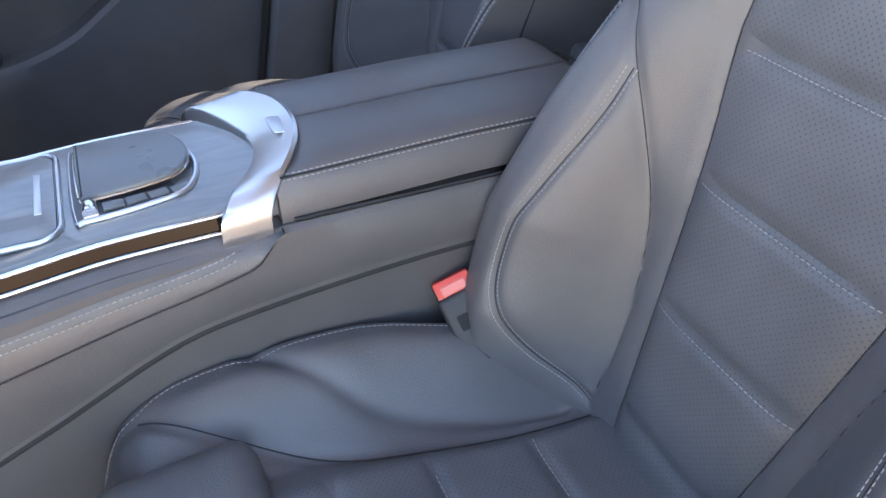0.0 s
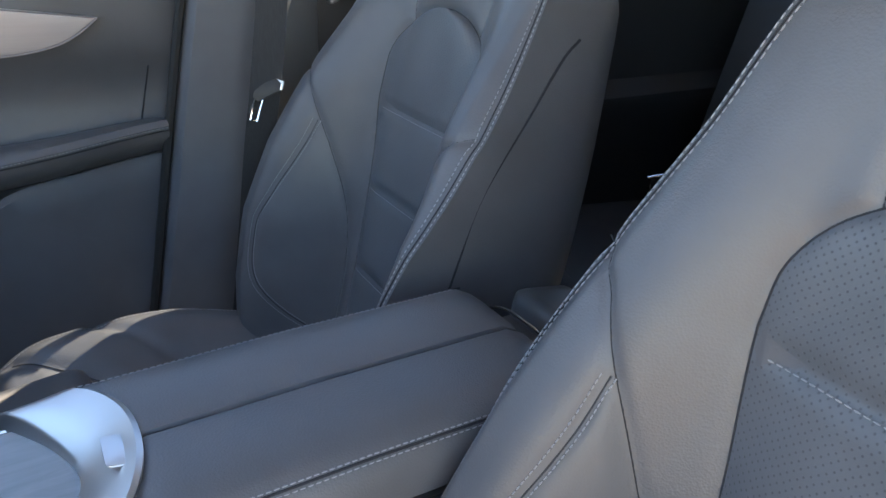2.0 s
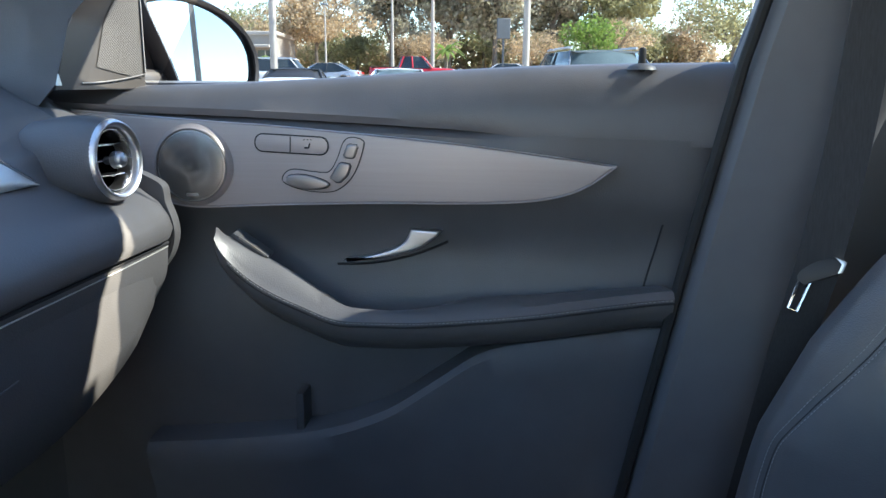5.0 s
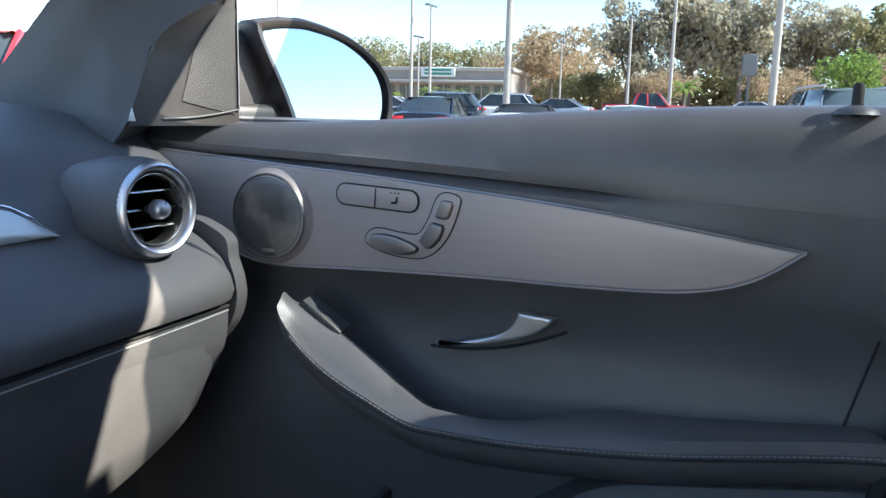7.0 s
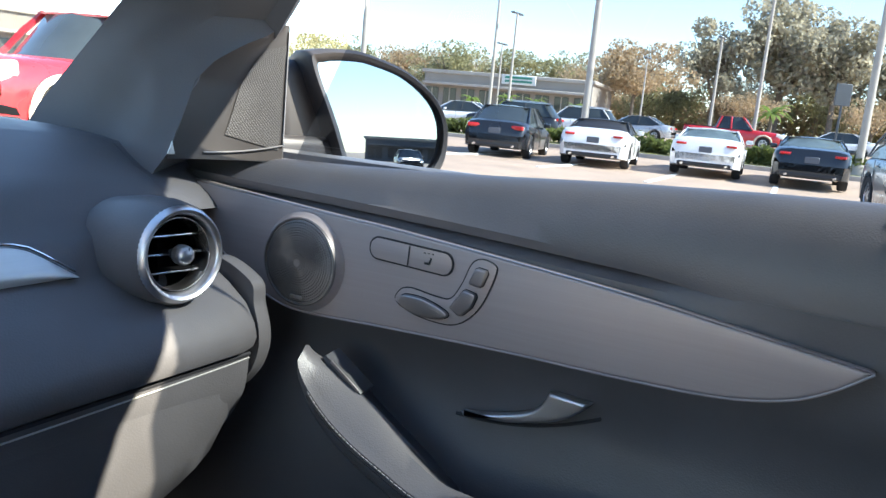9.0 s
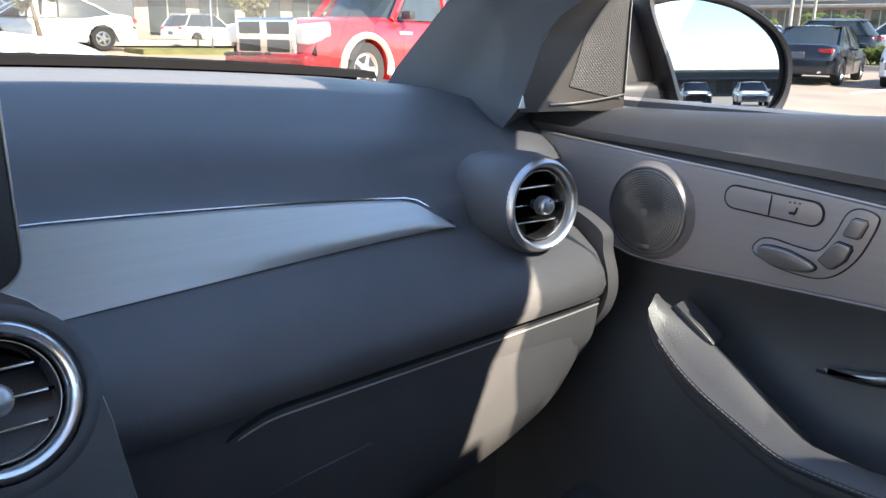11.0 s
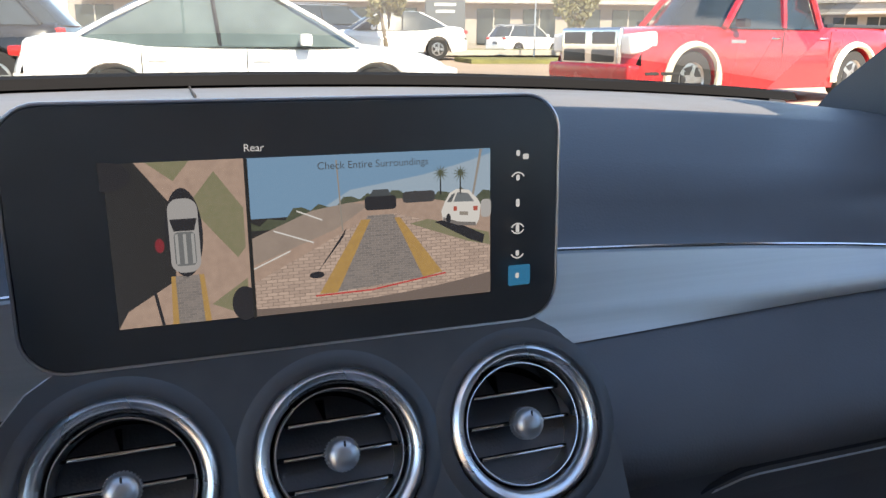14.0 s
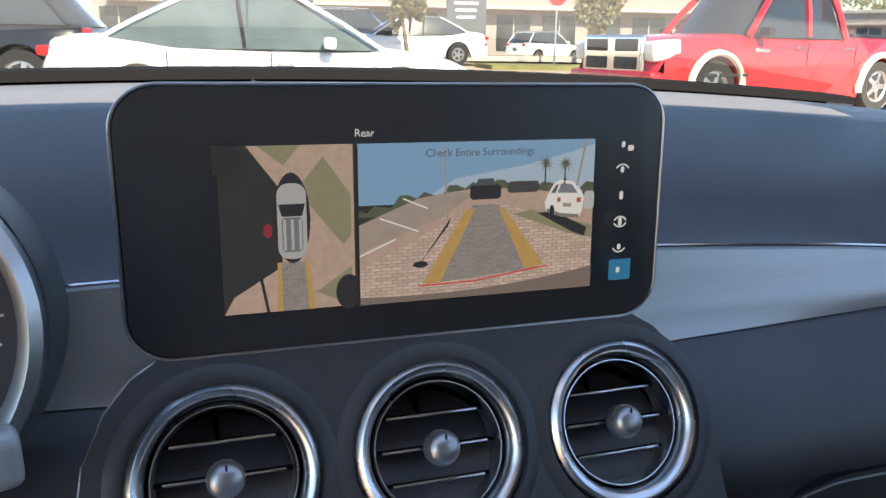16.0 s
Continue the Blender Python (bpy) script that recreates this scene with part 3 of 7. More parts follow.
def console_body():
    secs = []
    for i in range(41):
        y = -0.06 - 0.78 * i / 40
        top = smooth_table(((-0.84, 0.745), (-0.46, 0.735), (-0.38, 0.735), (-0.20, 0.715), (-0.06, 0.73)), y)
        w = smooth_table(((-0.84, 0.098), (-0.42, 0.100), (-0.20, 0.112), (-0.06, 0.125)), y)
        low = 0.30
        mid = smooth_table(((-0.84, 0.675), (-0.60, 0.672), (-0.36, 0.652), (-0.21, 0.595), (-0.1, 0.55)), y)
        half = [(w * 0.90, top), (w * 0.98, top - 0.006), (w + 0.002, top - 0.02), (w + 0.010, mid + 0.02), (w + 0.012, mid + 0.006), (w + 0.009, mid - 0.012), (w + 0.005, mid - 0.06), (w + 0.003, low)]
        secs.append([Vector((x, y, z)) for x, z in half] + [Vector((-x, y, z)) for x, z in reversed(half)])
    return loft("body", secs, PAD, console)


console_body()
# padded lid in two halves
LID_TOP = ((-0.80, 0.793), (-0.60, 0.789), (-0.45, 0.782))


for sgn in (1, -1):
    secs = []
    for i in range(25):
        y = -0.430 - 0.344 * i / 24
        e = min(ease(-0.429, -0.442, y), ease(-0.776, -0.760, y))
        zt, dip = lerp_table(LID_TOP, y) - 0.008 * (1 - e) + 0.002, 0.016 * ease(-0.466, -0.446, y)
        prof = [(0.0008, zt - dip - 0.006), (0.003, zt - dip - 0.0015), (0.008, zt - dip), (0.060, zt - dip * 0.8 - 0.0005), (0.080, zt - dip * 0.3 - 0.0025), (0.090, zt - 0.0075), (0.0965, zt - 0.018), (0.101, zt - 0.036), (0.1005, zt - 0.0445), (0.098, zt - 0.046), (0.0008, zt - 0.046)]
        secs.append([Vector((sgn * x, y, z)) for x, z in prof])
    loft("lid", secs, LEATHER, console, "padded leather lid half")
    bm = bmesh.new()
    for x, dz in ((0.0885, -0.0080), (0.0917, -0.0120)):
        stitch_bm([Vector((sgn * (x + 0.001), y, lerp_table(LID_TOP, y) + dz + 0.003)) for y in [-0.434 - 0.331 * k / 40 for k in range(41)]], 0.0052, 0.0037, 0.0012, bm)
    tagged(part("stitching", bm, STITCH, console, "double row of pale thread"), kind="stuff")
    tube("lid_seam", [Vector((sgn * 0.0911, y, lerp_table(LID_TOP, y) - 0.0068)) for y in [-0.434 - 0.336 * k / 30 for k in range(31)]], 0.0010, SEAM, console, sides=6)
    tube("lid_gap", [Vector((sgn * 0.1030, y, 0.7395 - 0.010 * (y + 0.45))) for y in [-0.44 - 0.38 * k / 20 for k in range(21)]], 0.0018, SEAM, console, sides=6)
# padded flank under the lid, running on below the knee pad, and rear end
for sgn in (1, -1):
    secs = []
    for i in range(45):
        y = -0.075 - 0.747 * i / 44
        z1 = min(0.7385 - 0.010 * (y + 0.45), wood_z(y) - 0.024 + 0.02 * ease(-0.40, -0.45, y))
        z0 = smooth_table(((-0.84, 0.675), (-0.60, 0.672), (-0.36, 0.652), (-0.21, 0.595), (-0.1, 0.55)), y)
        w = con_w(y)
        secs.append([Vector((sgn * x, y, z)) for x, z in ((w - 0.012, z1 - 0.002), (w + 0.004, z1 - 0.002), (w + 0.0095, z1 - 0.007), (w + 0.0125, (z0 + z1) / 2), (w + 0.0130, z0 + 0.012), (w + 0.006, z0), (w - 0.01, z0))])
    loft("flank_pad", secs, PAD, console)
    # dark tube paints the soft shadow under the flank pad's overhang
    tube("flank_shade", [q[4] + Vector((-sgn * 0.0022, 0, -0.010)) for q in secs], 0.0030, SEAM, console, sides=6)
part("rear_end", box_bm(0.19, 0.07, 0.30, 0.014, 3, pose(0, -0.845, 0.62, 8)), GLOSS, console, "gloss black rear end")
tube("chrome_edge", [Vector((x, -0.792, 0.752 + 0.030 * (1 - (x / 0.09) ** 4))) for x in [-0.09 + 0.18 * k / 24 for k in range(25)]], 0.0016, CHROME, console, sides=6)

# ash panel with its cut-outs
secs = []
for i in range(31):
    y = -0.448 + 0.40 * i / 30
    w = 0.088 + 0.010 * ease(-0.30, -0.08, y)
    z = wood_z(y)
    secs.append([Vector((w * f, y, z + dz)) for f, dz in ((-1, -0.018), (-1, -0.003), (-0.97, 0), (-0.5, 0.0015), (0, 0.002), (0.5, 0.0015), (0.97, 0), (1, -0.003), (1, -0.018))])
loft("wood_panel", secs, ASH, console, "open-pore grey ash panel")
for sgn in (1, -1):
    for zz, r in ((-0.003, 0.0022), (-0.017, 0.0020)):
        tube("chrome_rail", [Vector((sgn * (0.0905 + 0.010 * ease(-0.30, -0.08, y) - zz * 0.35), y, wood_z(y) + zz)) for y in [-0.395 + 0.33 * k / 24 for k in range(25)]], r, CHROME, console, "polished chrome rail", sides=10)
    secs = []
    for k in range(25):
        y = -0.395 + 0.33 * k / 24
        x = 0.0905 + 0.010 * ease(-0.30, -0.08, y)
        secs.append([Vector((sgn * (x + 0.0010), y, wood_z(y) - 0.004)), Vector((sgn * (x + 0.0045), y, wood_z(y) - 0.0165)), Vector((sgn * (x - 0.01), y, wood_z(y) - 0.0165)), Vector((sgn * (x - 0.01), y, wood_z(y) - 0.004))])
    loft("rail_band", secs, DARKCHROME, console, "polished band between the rails")
    # knee pad with its rounded rear end
    secs = []
    for k in range(49):
        y = -0.428 + 0.378 * k / 48
        z1 = wood_z(y) - 0.020
        z0 = smooth_table(((-0.425, 0.722), (-0.40, 0.706), (-0.28, 0.682), (-0.18, 0.662), (-0.05, 0.64)), y)
        z0 += (z1 - z0) * (1 - ease(-0.430, -0.395, y)) ** 1.5 * 0.8
        x = con_w(y) - 0.003
        rail = 0.0955 + 0.010 * ease(-0.30, -0.08, y)
        secs.append([Vector((sgn * (rail - 0.02), y, z1)), Vector((sgn * rail, y, z1)), Vector((sgn * (rail + 0.5 * (x + 0.014 - rail)), y, z1 - 0.004)), Vector((sgn * (x + 0.014), y, z1 - 0.4 * (z1 - z0))), Vector((sgn * (x + 0.020), y, z0 + 0.25 * (z1 - z0))), Vector((sgn * (x + 0.020), y, z0 + 0.004)), Vector((sgn * (x + 0.016), y, z0)), Vector((sgn * (x - 0.02), y, z0))])
    loft("knee_pad", secs, LEATHER, console)
    # dark tube darkens the crease where the knee pad rounds under
    tube("knee_crease_shade", [q[6] + Vector((-sgn * 0.0012, 0, -0.0006)) for q in secs], 0.0016, SEAM, console, sides=6)
    bm = bmesh.new()
    for dz in (0.0, 0.008):
        stitch_bm([Vector((sgn * (con_w(y) + 0.0168), y, smooth_table(((-0.42, 0.748), (-0.40, 0.735), (-0.375, 0.722), (-0.28, 0.708), (-0.18, 0.695), (-0.05, 0.68)), y) + dz - 0.004)) for y in [-0.385 + 0.32 * k / 30 for k in range(31)]], 0.0052, 0.0037, 0.0012, bm)
    tagged(part("stitching", bm, STITCH, console, "double row of pale thread"), kind="stuff")

# satin arch between ash panel and lid
secs = []
ARC = ((-0.1, -0.108, 0.735), (-0.1, -0.1065, 0.755), (-0.092, -0.097, 0.770), (-0.075, -0.078, 0.7805), (-0.04, -0.04, 0.786), (0, 0, 0.7875), (0.04, 0.04, 0.786), (0.075, 0.078, 0.7805), (0.092, 0.097, 0.770), (0.1, 0.1065, 0.755), (0.1, 0.108, 0.735))
arc_path = smooth_path([Vector((b, 0, c)) for a, b, c in ARC], 60)
for p in arc_path:
    f = p.x / 0.108
    yb = -0.470 + 0.050 * abs(f) ** 2.2
    yf = -0.430 + 0.052 * abs(f) ** 1.6
    n = Vector((p.x * 0.6, 0, 0.12)).normalized()
    q0, q1 = p - n * 0.014, p
    drop = 0.022 * (1 - abs(f) ** 2)
    secs.append([Vector((q1.x, yb, q1.z)), Vector((q1.x, yb + 0.004, q1.z + 0.0016)), Vector((q1.x, (yb + yf) / 2, q1.z - drop * 0.42)), Vector((q1.x, yf - 0.003, q1.z - drop)), Vector((q1.x, yf, q1.z - 0.003 - drop)), Vector((q0.x, yf, q0.z - drop - 0.006)), Vector((q0.x, yb, q0.z))])
loft("satin_arch", secs, SATIN, console, "satin silver arch")
part("arch_button", prism_bm(rounded_rect(0.034, 0.014, 0.004), 0.0012, 0.0005, pose(-0.010, -0.452, 0.7835, 6)), SATIN, console)

# roller tray in front and touchpad
z = wood_z(-0.22) + 0.002
tube("tray_rim", [Vector((x, y, wood_z(y) + 0.0025)) for x, y in rounded_rect(0.150, 0.14, 0.018, 6, 0.003, -0.190)], 0.0026, SATIN, console, "satin silver rim", sides=8, closed=True)
part("tray_cover", prism_bm(rounded_rect(0.142, 0.13, 0.015, 6), 0.003, 0.001, pose(0.003, -0.192, z - 0.001, -3)), ASH, console)
part("cover_grip", box_bm(0.070, 0.006, 0.003, 0.001, 2, pose(0.004, -0.243, wood_z(-0.24) + 0.004)), SATIN, console)
PADOUT = [(-0.052, -0.272), (0.052, -0.272), (0.062, -0.282), (0.060, -0.330), (0.045, -0.362), (0.0, -0.376), (-0.045, -0.364), (-0.058, -0.330), (-0.062, -0.282)]
padpath = smooth_path([Vector((x, y, wood_z(y) + 0.0025)) for x, y in PADOUT], 72, True)
tube("touchpad_rim", padpath, 0.003, SATIN, console, "satin silver rim", sides=8, closed=True)
part("touchpad_well", prism_bm([(p.x, p.y) for p in padpath], 0.002, 0, pose(0, 0, wood_z(-0.32) + 0.0008)), GLOSS, console)
part("touchpad", prism_bm([(p.x * 0.80, (p.y + 0.32) * 0.92) for p in padpath], 0.006, 0.0025, pose(0.012, -0.321, 0.7590, -3), 3), SOFT, console, "black touchpad on a raised rest")
part("touchpad_stem", prism_bm([(p[0] * 0.70 + 0.012, p[1] * 0.82 - 0.058) for p in PADOUT], 0.007, 0.0, pose(0, 0, 0.7525)), GLOSS, console)
tube("touchpad_edge", [pose(0.012, -0.321, 0.7590, -3) @ Vector((p.x * 0.80, (p.y + 0.32) * 0.92, 0.001)) for p in padpath], 0.0016, CHROME, console, sides=6)
part("thumb_roller", lathe_bm([(0, -0.007), (0.0062, -0.007), (0.0066, -0.005), (0.0066, 0.005), (0.0062, 0.007), (0, 0.007)], 20, pose(-0.054, -0.284, 0.7595, 90, 0, 90)), CHROME, console, "knurled chrome roller")
for k in range(4):
    part("media_button", box_bm(0.010, 0.0165, 0.004, 0.0012, 2, pose(-0.050 + 0.002 * k, -0.302 - 0.0185 * k, 0.7570, 0, -8, 6 + 4 * k)), SOFT, console)


# ---- dashboard ----
dashboard = thing("dashboard", "black grained dashboard with brushed aluminium trim and round vents", "dashboard")


def cowl_z(x):
    return 1.096 - 0.036 * (x / 0.8) ** 2


def edge_z(x):
    return 1.050 - 0.028 * ease(0.15, 0.65, abs(x))


def glove_low(x):
    return smooth_table(((0.0, 0.672), (0.42, 0.672), (0.50, 0.680), (0.617, 0.715), (0.686, 0.770), (0.70, 0.80)), abs(x))


def dash_profile(x):
    """Heights and depths from the windscreen down to the footwell."""
    zc, ze, zl = cowl_z(x), edge_z(x), glove_low(x)
    tt = 1.003 - 0.022 * ease(0.17, 0.5, abs(x))
    k = (0.862 - zl) / 0.115
    upper = [(0.50, zc - 0.03), (0.475, zc - 0.008), (0.45, zc - 0.006), (0.36, zc - 0.006), (0.28, (zc + ze) / 2 + 0.019), (0.20, (zc + ze) / 2 + 0.012), (0.155, ze + 0.013), (0.130, ze + 0.003), (0.110, ze - 0.009), (0.096, ze - 0.023), (0.083, tt + 0.006), (0.066, tt)]
    mid = [(0.058, 0.972), (0.050, 0.950), (0.040, 0.944), (0.012, 0.929), (-0.012, 0.912), (-0.024, 0.894), (-0.028, 0.880), (-0.024, 0.869), (-0.014, 0.864)]
    low = [(-0.012, 0.862), (-0.010, 0.862 - 0.03 * k), (0.0, 0.862 - 0.07 * k), (0.016, 0.862 - 0.10 * k), (0.045, zl + 0.005), (0.10, zl - 0.035), (0.30, zl - 0.06)]
    end = ease(0.645, 0.715, x)
    pts = []
    for y, z in upper + mid + low:
        pts.append((y + 0.02 * end * (1 if y < 0.2 else 0), z - 0.010 * end * (1 if y > 0.05 and z > 1.0 else 0)))
    return pts


xs = [-0.70 + 1.372 * i / 70 for i in range(71)]
secs = [[Vector((x, y, z)) for y, z in dash_profile(x)] for x in xs]
loft("body", secs, PAD, dashboard, wrap=False)
# closed right end with its own cover
pr = dash_profile(0.672)
bm = bmesh.new()
vs = [bm.verts.new((0.6725, y, z)) for y, z in pr]
bm.faces.new(vs)
part("end_face", bm, PAD, dashboard, smooth=False)
cap = [(-(-0.004), 0.935), (0.012, 0.91), (0.020, 0.885), (0.020, 0.862), (0.008, 0.835), (-0.02, 0.812), (-0.06, 0.83), (-0.08, 0.90), (-0.05, 0.95)]
part("end_cover", prism_bm([(p.x, p.y) for p in smooth_path([Vector((a, b, 0)) for a, b in cap], 54, True)], 0.022, 0.008, Matrix(((0, 0, 1, 0.676), (-1, 0, 0, 0), (0, 1, 0, 0), (0, 0, 0, 1))), 3), PAD, dashboard, "padded end cover")
secs = [[Vector((x, y, z - 0.004 - 0.02 * ease(0.69, 0.82, x))) for y, z in dash_profile(0.66)[:9]] + [Vector((x, 0.10, 0.99))] for x in (0.66, 0.68, 0.70, 0.72, 0.74, 0.78, 0.84)]
loft("top_corner", secs, PAD, dashboard, wrap=False)
# seam across the top and the black strip under the windscreen
tube("top_seam", [Vector((-0.045, y, smooth_table(((0.12, 1.052), (0.2, 1.0865), (0.28, 1.0935), (0.36, 1.0915), (0.47, 1.0905)), y))) for y in [0.28 + 0.19 * k / 12 for k in range(13)]], 0.0012, SEAM, dashboard, sides=6)
secs = [[Vector((x, 0.462, cowl_z(x) - 0.004)), Vector((x, 0.470, cowl_z(x) + 0.006)), Vector((x, 0.50, cowl_z(x) + 0.008)), Vector((x, 0.53, cowl_z(x) - 0.02))] for x in [-0.74 + 1.48 * k / 30 for k in range(31)]]
loft("windscreen_strip", secs, FRIT, dashboard, "matt black strip under the windscreen", wrap=False)

# aluminium trim with a bright upper line
rows, vs = 40, []
xs2 = [0.02 + 0.498 * i / (rows - 1) for i in range(rows)]


def trim_top(x):
    return lerp_table(((0.0, 1.004), (0.169, 1.001), (0.232, 0.998), (0.333, 0.992), (0.42, 0.985), (0.470, 0.980), (0.482, 0.976), (0.495, 0.968), (0.5185, 0.9525)), x)


def trim_y(z):
    return lerp_table(((0.930, 0.028), (0.944, 0.038), (0.950, 0.046), (0.972, 0.054), (1.010, 0.0605)), z)


def trim_low(x):
    return lerp_table(((0.0, 0.937), (0.169, 0.9440), (0.33, 0.9485), (0.45, 0.9515), (0.5185, 0.9515)), x)


for sgn in (1, -1):
    secs = []
    for x in xs2:
        t, b = trim_top(x), trim_low(x)
        row = []
        for k in range(9):
            z = b + (t - b) * k / 8
            bulge = 0.004 * math.sin(math.pi * (k / 8) ** 0.6)
            row.append(Vector((sgn * x, trim_y(z) - bulge, z)))
        secs.append([Vector((sgn * x, row[0].y + 0.02, b))] + row + [Vector((sgn * x, row[-1].y + 0.016, t))])
    loft("trim_panel", secs, ALU, dashboard, "brushed aluminium trim")
    tube("trim_line", [Vector((sgn * x, trim_y(trim_top(x) + 0.003) + 0.0005, trim_top(x) + 0.003)) for x in xs2], 0.0015, CHROME, dashboard, "thin bright line", sides=8)

# glove box lid
secs = []
for i in range(36):
    x = 0.246 + 0.424 * i / 35
    zl = glove_low(x) - 0.006
    zt = 0.8600 - 0.030 * (1 - ease(0.222, 0.31, x)) ** 2.2
    row = []
    for k in range(27):
        z = zt + (zl - zt) * k / 26
        y = -0.014 + 0.074 * max(0.0, (0.8585 - z) / 0.125) ** 1.7 - 0.006 * ease(0, 0.45, k / 26) + 0.004 * (1 - ease(0.246, 0.27, x))
        row.append(Vector((x, y, z)))
    secs.append([Vector((x, row[0].y + 0.02, zt))] + row + [Vector((x, row[-1].y + 0.03, zl - 0.002))])
glove = loft("glovebox_lid", secs, PAD, dashboard, "grained glove box lid")
tube("lid_gap", [Vector((q[1].x, q[1].y - 0.0006, q[1].z + 0.0016)) for q in secs], 0.0021, SEAM, glove, sides=6)
tube("lid_gap", [p + Vector((-0.0012, -0.0006, 0)) for p in secs[0][1:-1]], 0.0018, SEAM, glove, sides=6)
# pale metal tube stands in for light caught on the lid's top edge
tube("lid_edge_light", [Vector((q[2].x, q[2].y - 0.0002, q[2].z + 0.0012)) for q in secs], 0.0009, ALU, glove, "pale line put in as the lit edge of the lid", sides=6)
PULL = pose(0.338, 0.0010, 0.801, -24, -5)
part("glovebox_pull", box_bm(0.088, 0.010, 0.020, 0.003, 2, PULL), BUCKLE, glove, "dark recessed pull")
part("pull_edge", box_bm(0.088, 0.003, 0.0016, 0.0006, 1, PULL @ pose(0, -0.0052, 0.0105)), PLASTIC, glove)
part("pull_edge", box_bm(0.096, 0.003, 0.0016, 0.0006, 1, PULL @ pose(-0.006, -0.0052, -0.0105)), TRIMGREY, glove)
part("lock", lathe_bm([(0, 0.002), (0.0035, 0.002), (0.0045, 0)], 16, PULL @ pose(-0.034, -0.0050, 0, 90)), CHROME, glove)


def vent(x, y, z, tilt, turn, r, label, pod=0.0):
    v = thing("air_vent", label, "air vent", "round vents")
    v.matrix_basis = facing(x, y, z, tilt, turn)
    k = r / 0.046
    if pod:
        part("pod", lathe_bm([(r * 1.00, 0.001), (r * 1.05, -0.004), (r * 1.12, -0.022), (r * 1.14, -0.05), (r * 1.05, -0.09)], 56), PAD, v, "round black pod")
    part("bezel", lathe_bm([(0.0362 * k, -0.012), (0.0366 * k, -0.004), (0.0378 * k, 0.0025), (0.0398 * k, 0.0058), (0.0422 * k, 0.0066), (0.0446 * k, 0.0048), (0.0464 * k, 0.0), (0.0472 * k, -0.006), (0.0472 * k, -0.010)], 64), RING if not pod else SATIN, v, "polished ring")
    part("inner_ring", lathe_bm([(0.0330 * k, -0.02), (0.0334 * k, -0.004), (0.0340 * k, -0.0015), (0.0347 * k, -0.0015), (0.0352 * k, -0.006)], 64), RING, v)
    part("bowl", lathe_bm([(0.0352 * k, -0.006), (0.0345 * k, -0.030), (0.030 * k, -0.042), (0, -0.044)], 48), FRIT, v, "dark vent bowl")
    for h in (-0.0172, 0.0, 0.0172):
        w = math.sqrt((0.0342 * k) ** 2 - (h * k) ** 2)
        part("slat", box_bm(2 * w, 0.0018, 0.022, 0.0004, 1, pose(0, h * k, -0.021)), FRIT, v)
        part("slat_edge", box_bm(1.72 * w, 0.0017, 0.0022, 0.0006, 2, pose(0, h * k, -0.0088)), CHROME, v, "bright slat edge")
    part("rear_vane", box_bm(0.0015, 0.058 * k, 0.012, 0.0004, 1, pose(-0.004, 0, -0.036, 0, 20)), FRIT, v)
    if not pod:
        part("collar", lathe_bm([(0.0470, 0.0045), (0.0495, 0.0046), (0.0520, 0.0040), (0.0545, 0.0031), (0.0560, 0.0024)], 64), GLOSS, v, "smooth black collar")
    part("knob_stem", lathe_bm([(0.0046, -0.012), (0.0046, 0.004)], 20), PLASTIC, v)
    part("knob", lathe_bm([(0.0084, -0.002), (0.0088, 0.001), (0.0086, 0.0055), (0.0082, 0.0080), (0.0072, 0.0100), (0.0050, 0.0116), (0.0025, 0.0122), (0, 0.0123)], 32), KNOB, v, "silver adjusting knob")
    bm = bmesh.new()
    for q in range(30):
        a = 2 * math.pi * q / 30
        bmesh.ops.create_cube(bm, size=1.0, matrix=pose(0.0088 * math.cos(a), 0.0088 * math.sin(a), 0.002, 0, 0, math.degrees(a)) @ Matrix.Diagonal((0.0009, 0.0009, 0.0065, 1)))
    tagged(part("knurling", bm, KNOB, v, smooth=False), kind="stuff")
    part("knob_mark", box_bm(0.0011, 0.0070, 0.0010, 0.0002, 1, pose(0.0004, 0.0036, 0.0112, 14)), BUCKLE, v)
    return v


# fascia of the centre stack with three vents
FT = 26.0
fascia = thing("vent_fascia", "satin black panel round three vents", "trim panel", kind="")
half = ((0.0605, 0.098), (0.0585, 0.112), (0.0535, 0.127), (0.0445, 0.141), (0.030, 0.153), (0.008, 0.163), (-0.034, 0.169), (-0.09, 0.172), (-0.16, 0.174))
out = [(w, v) for v, w in half] + [(-w, v) for v, w in reversed(half)]
VENTS = (-0.1010, 0.0065, 0.1130)
bm = bmesh.new()
rings = [out] + [[(vx + 0.0455 * math.cos(2 * math.pi * k / 48), -0.0078 + 0.0455 * math.sin(2 * math.pi * k / 48)) for k in range(48)] for vx in VENTS]
edges = []
for ring in rings:
    rv = [bm.verts.new((x, y, 0)) for x, y in ring]
    edges += [bm.edges.new((rv[k], rv[(k + 1) % len(rv)])) for k in range(len(rv))]
bmesh.ops.triangle_fill(bm, use_beauty=True, edges=edges)
bmesh.ops.recalc_face_normals(bm, faces=bm.faces)
ex = bmesh.ops.extrude_face_region(bm, geom=list(bm.faces))
bmesh.ops.translate(bm, vec=(0, 0, -0.035), verts=[v for v in ex["geom"] if isinstance(v, bmesh.types.BMVert)])
bmesh.ops.transform(bm, matrix=facing(0, -0.0225, 0.934, FT), verts=bm.verts)
part("panel", bm, GLOSS, fascia)
tube("panel_edge", [facing(0, -0.0225, 0.934, FT) @ Vector((w * 1.002, v, -0.004)) for v, w in half], 0.0012, SATIN, fascia, sides=6)
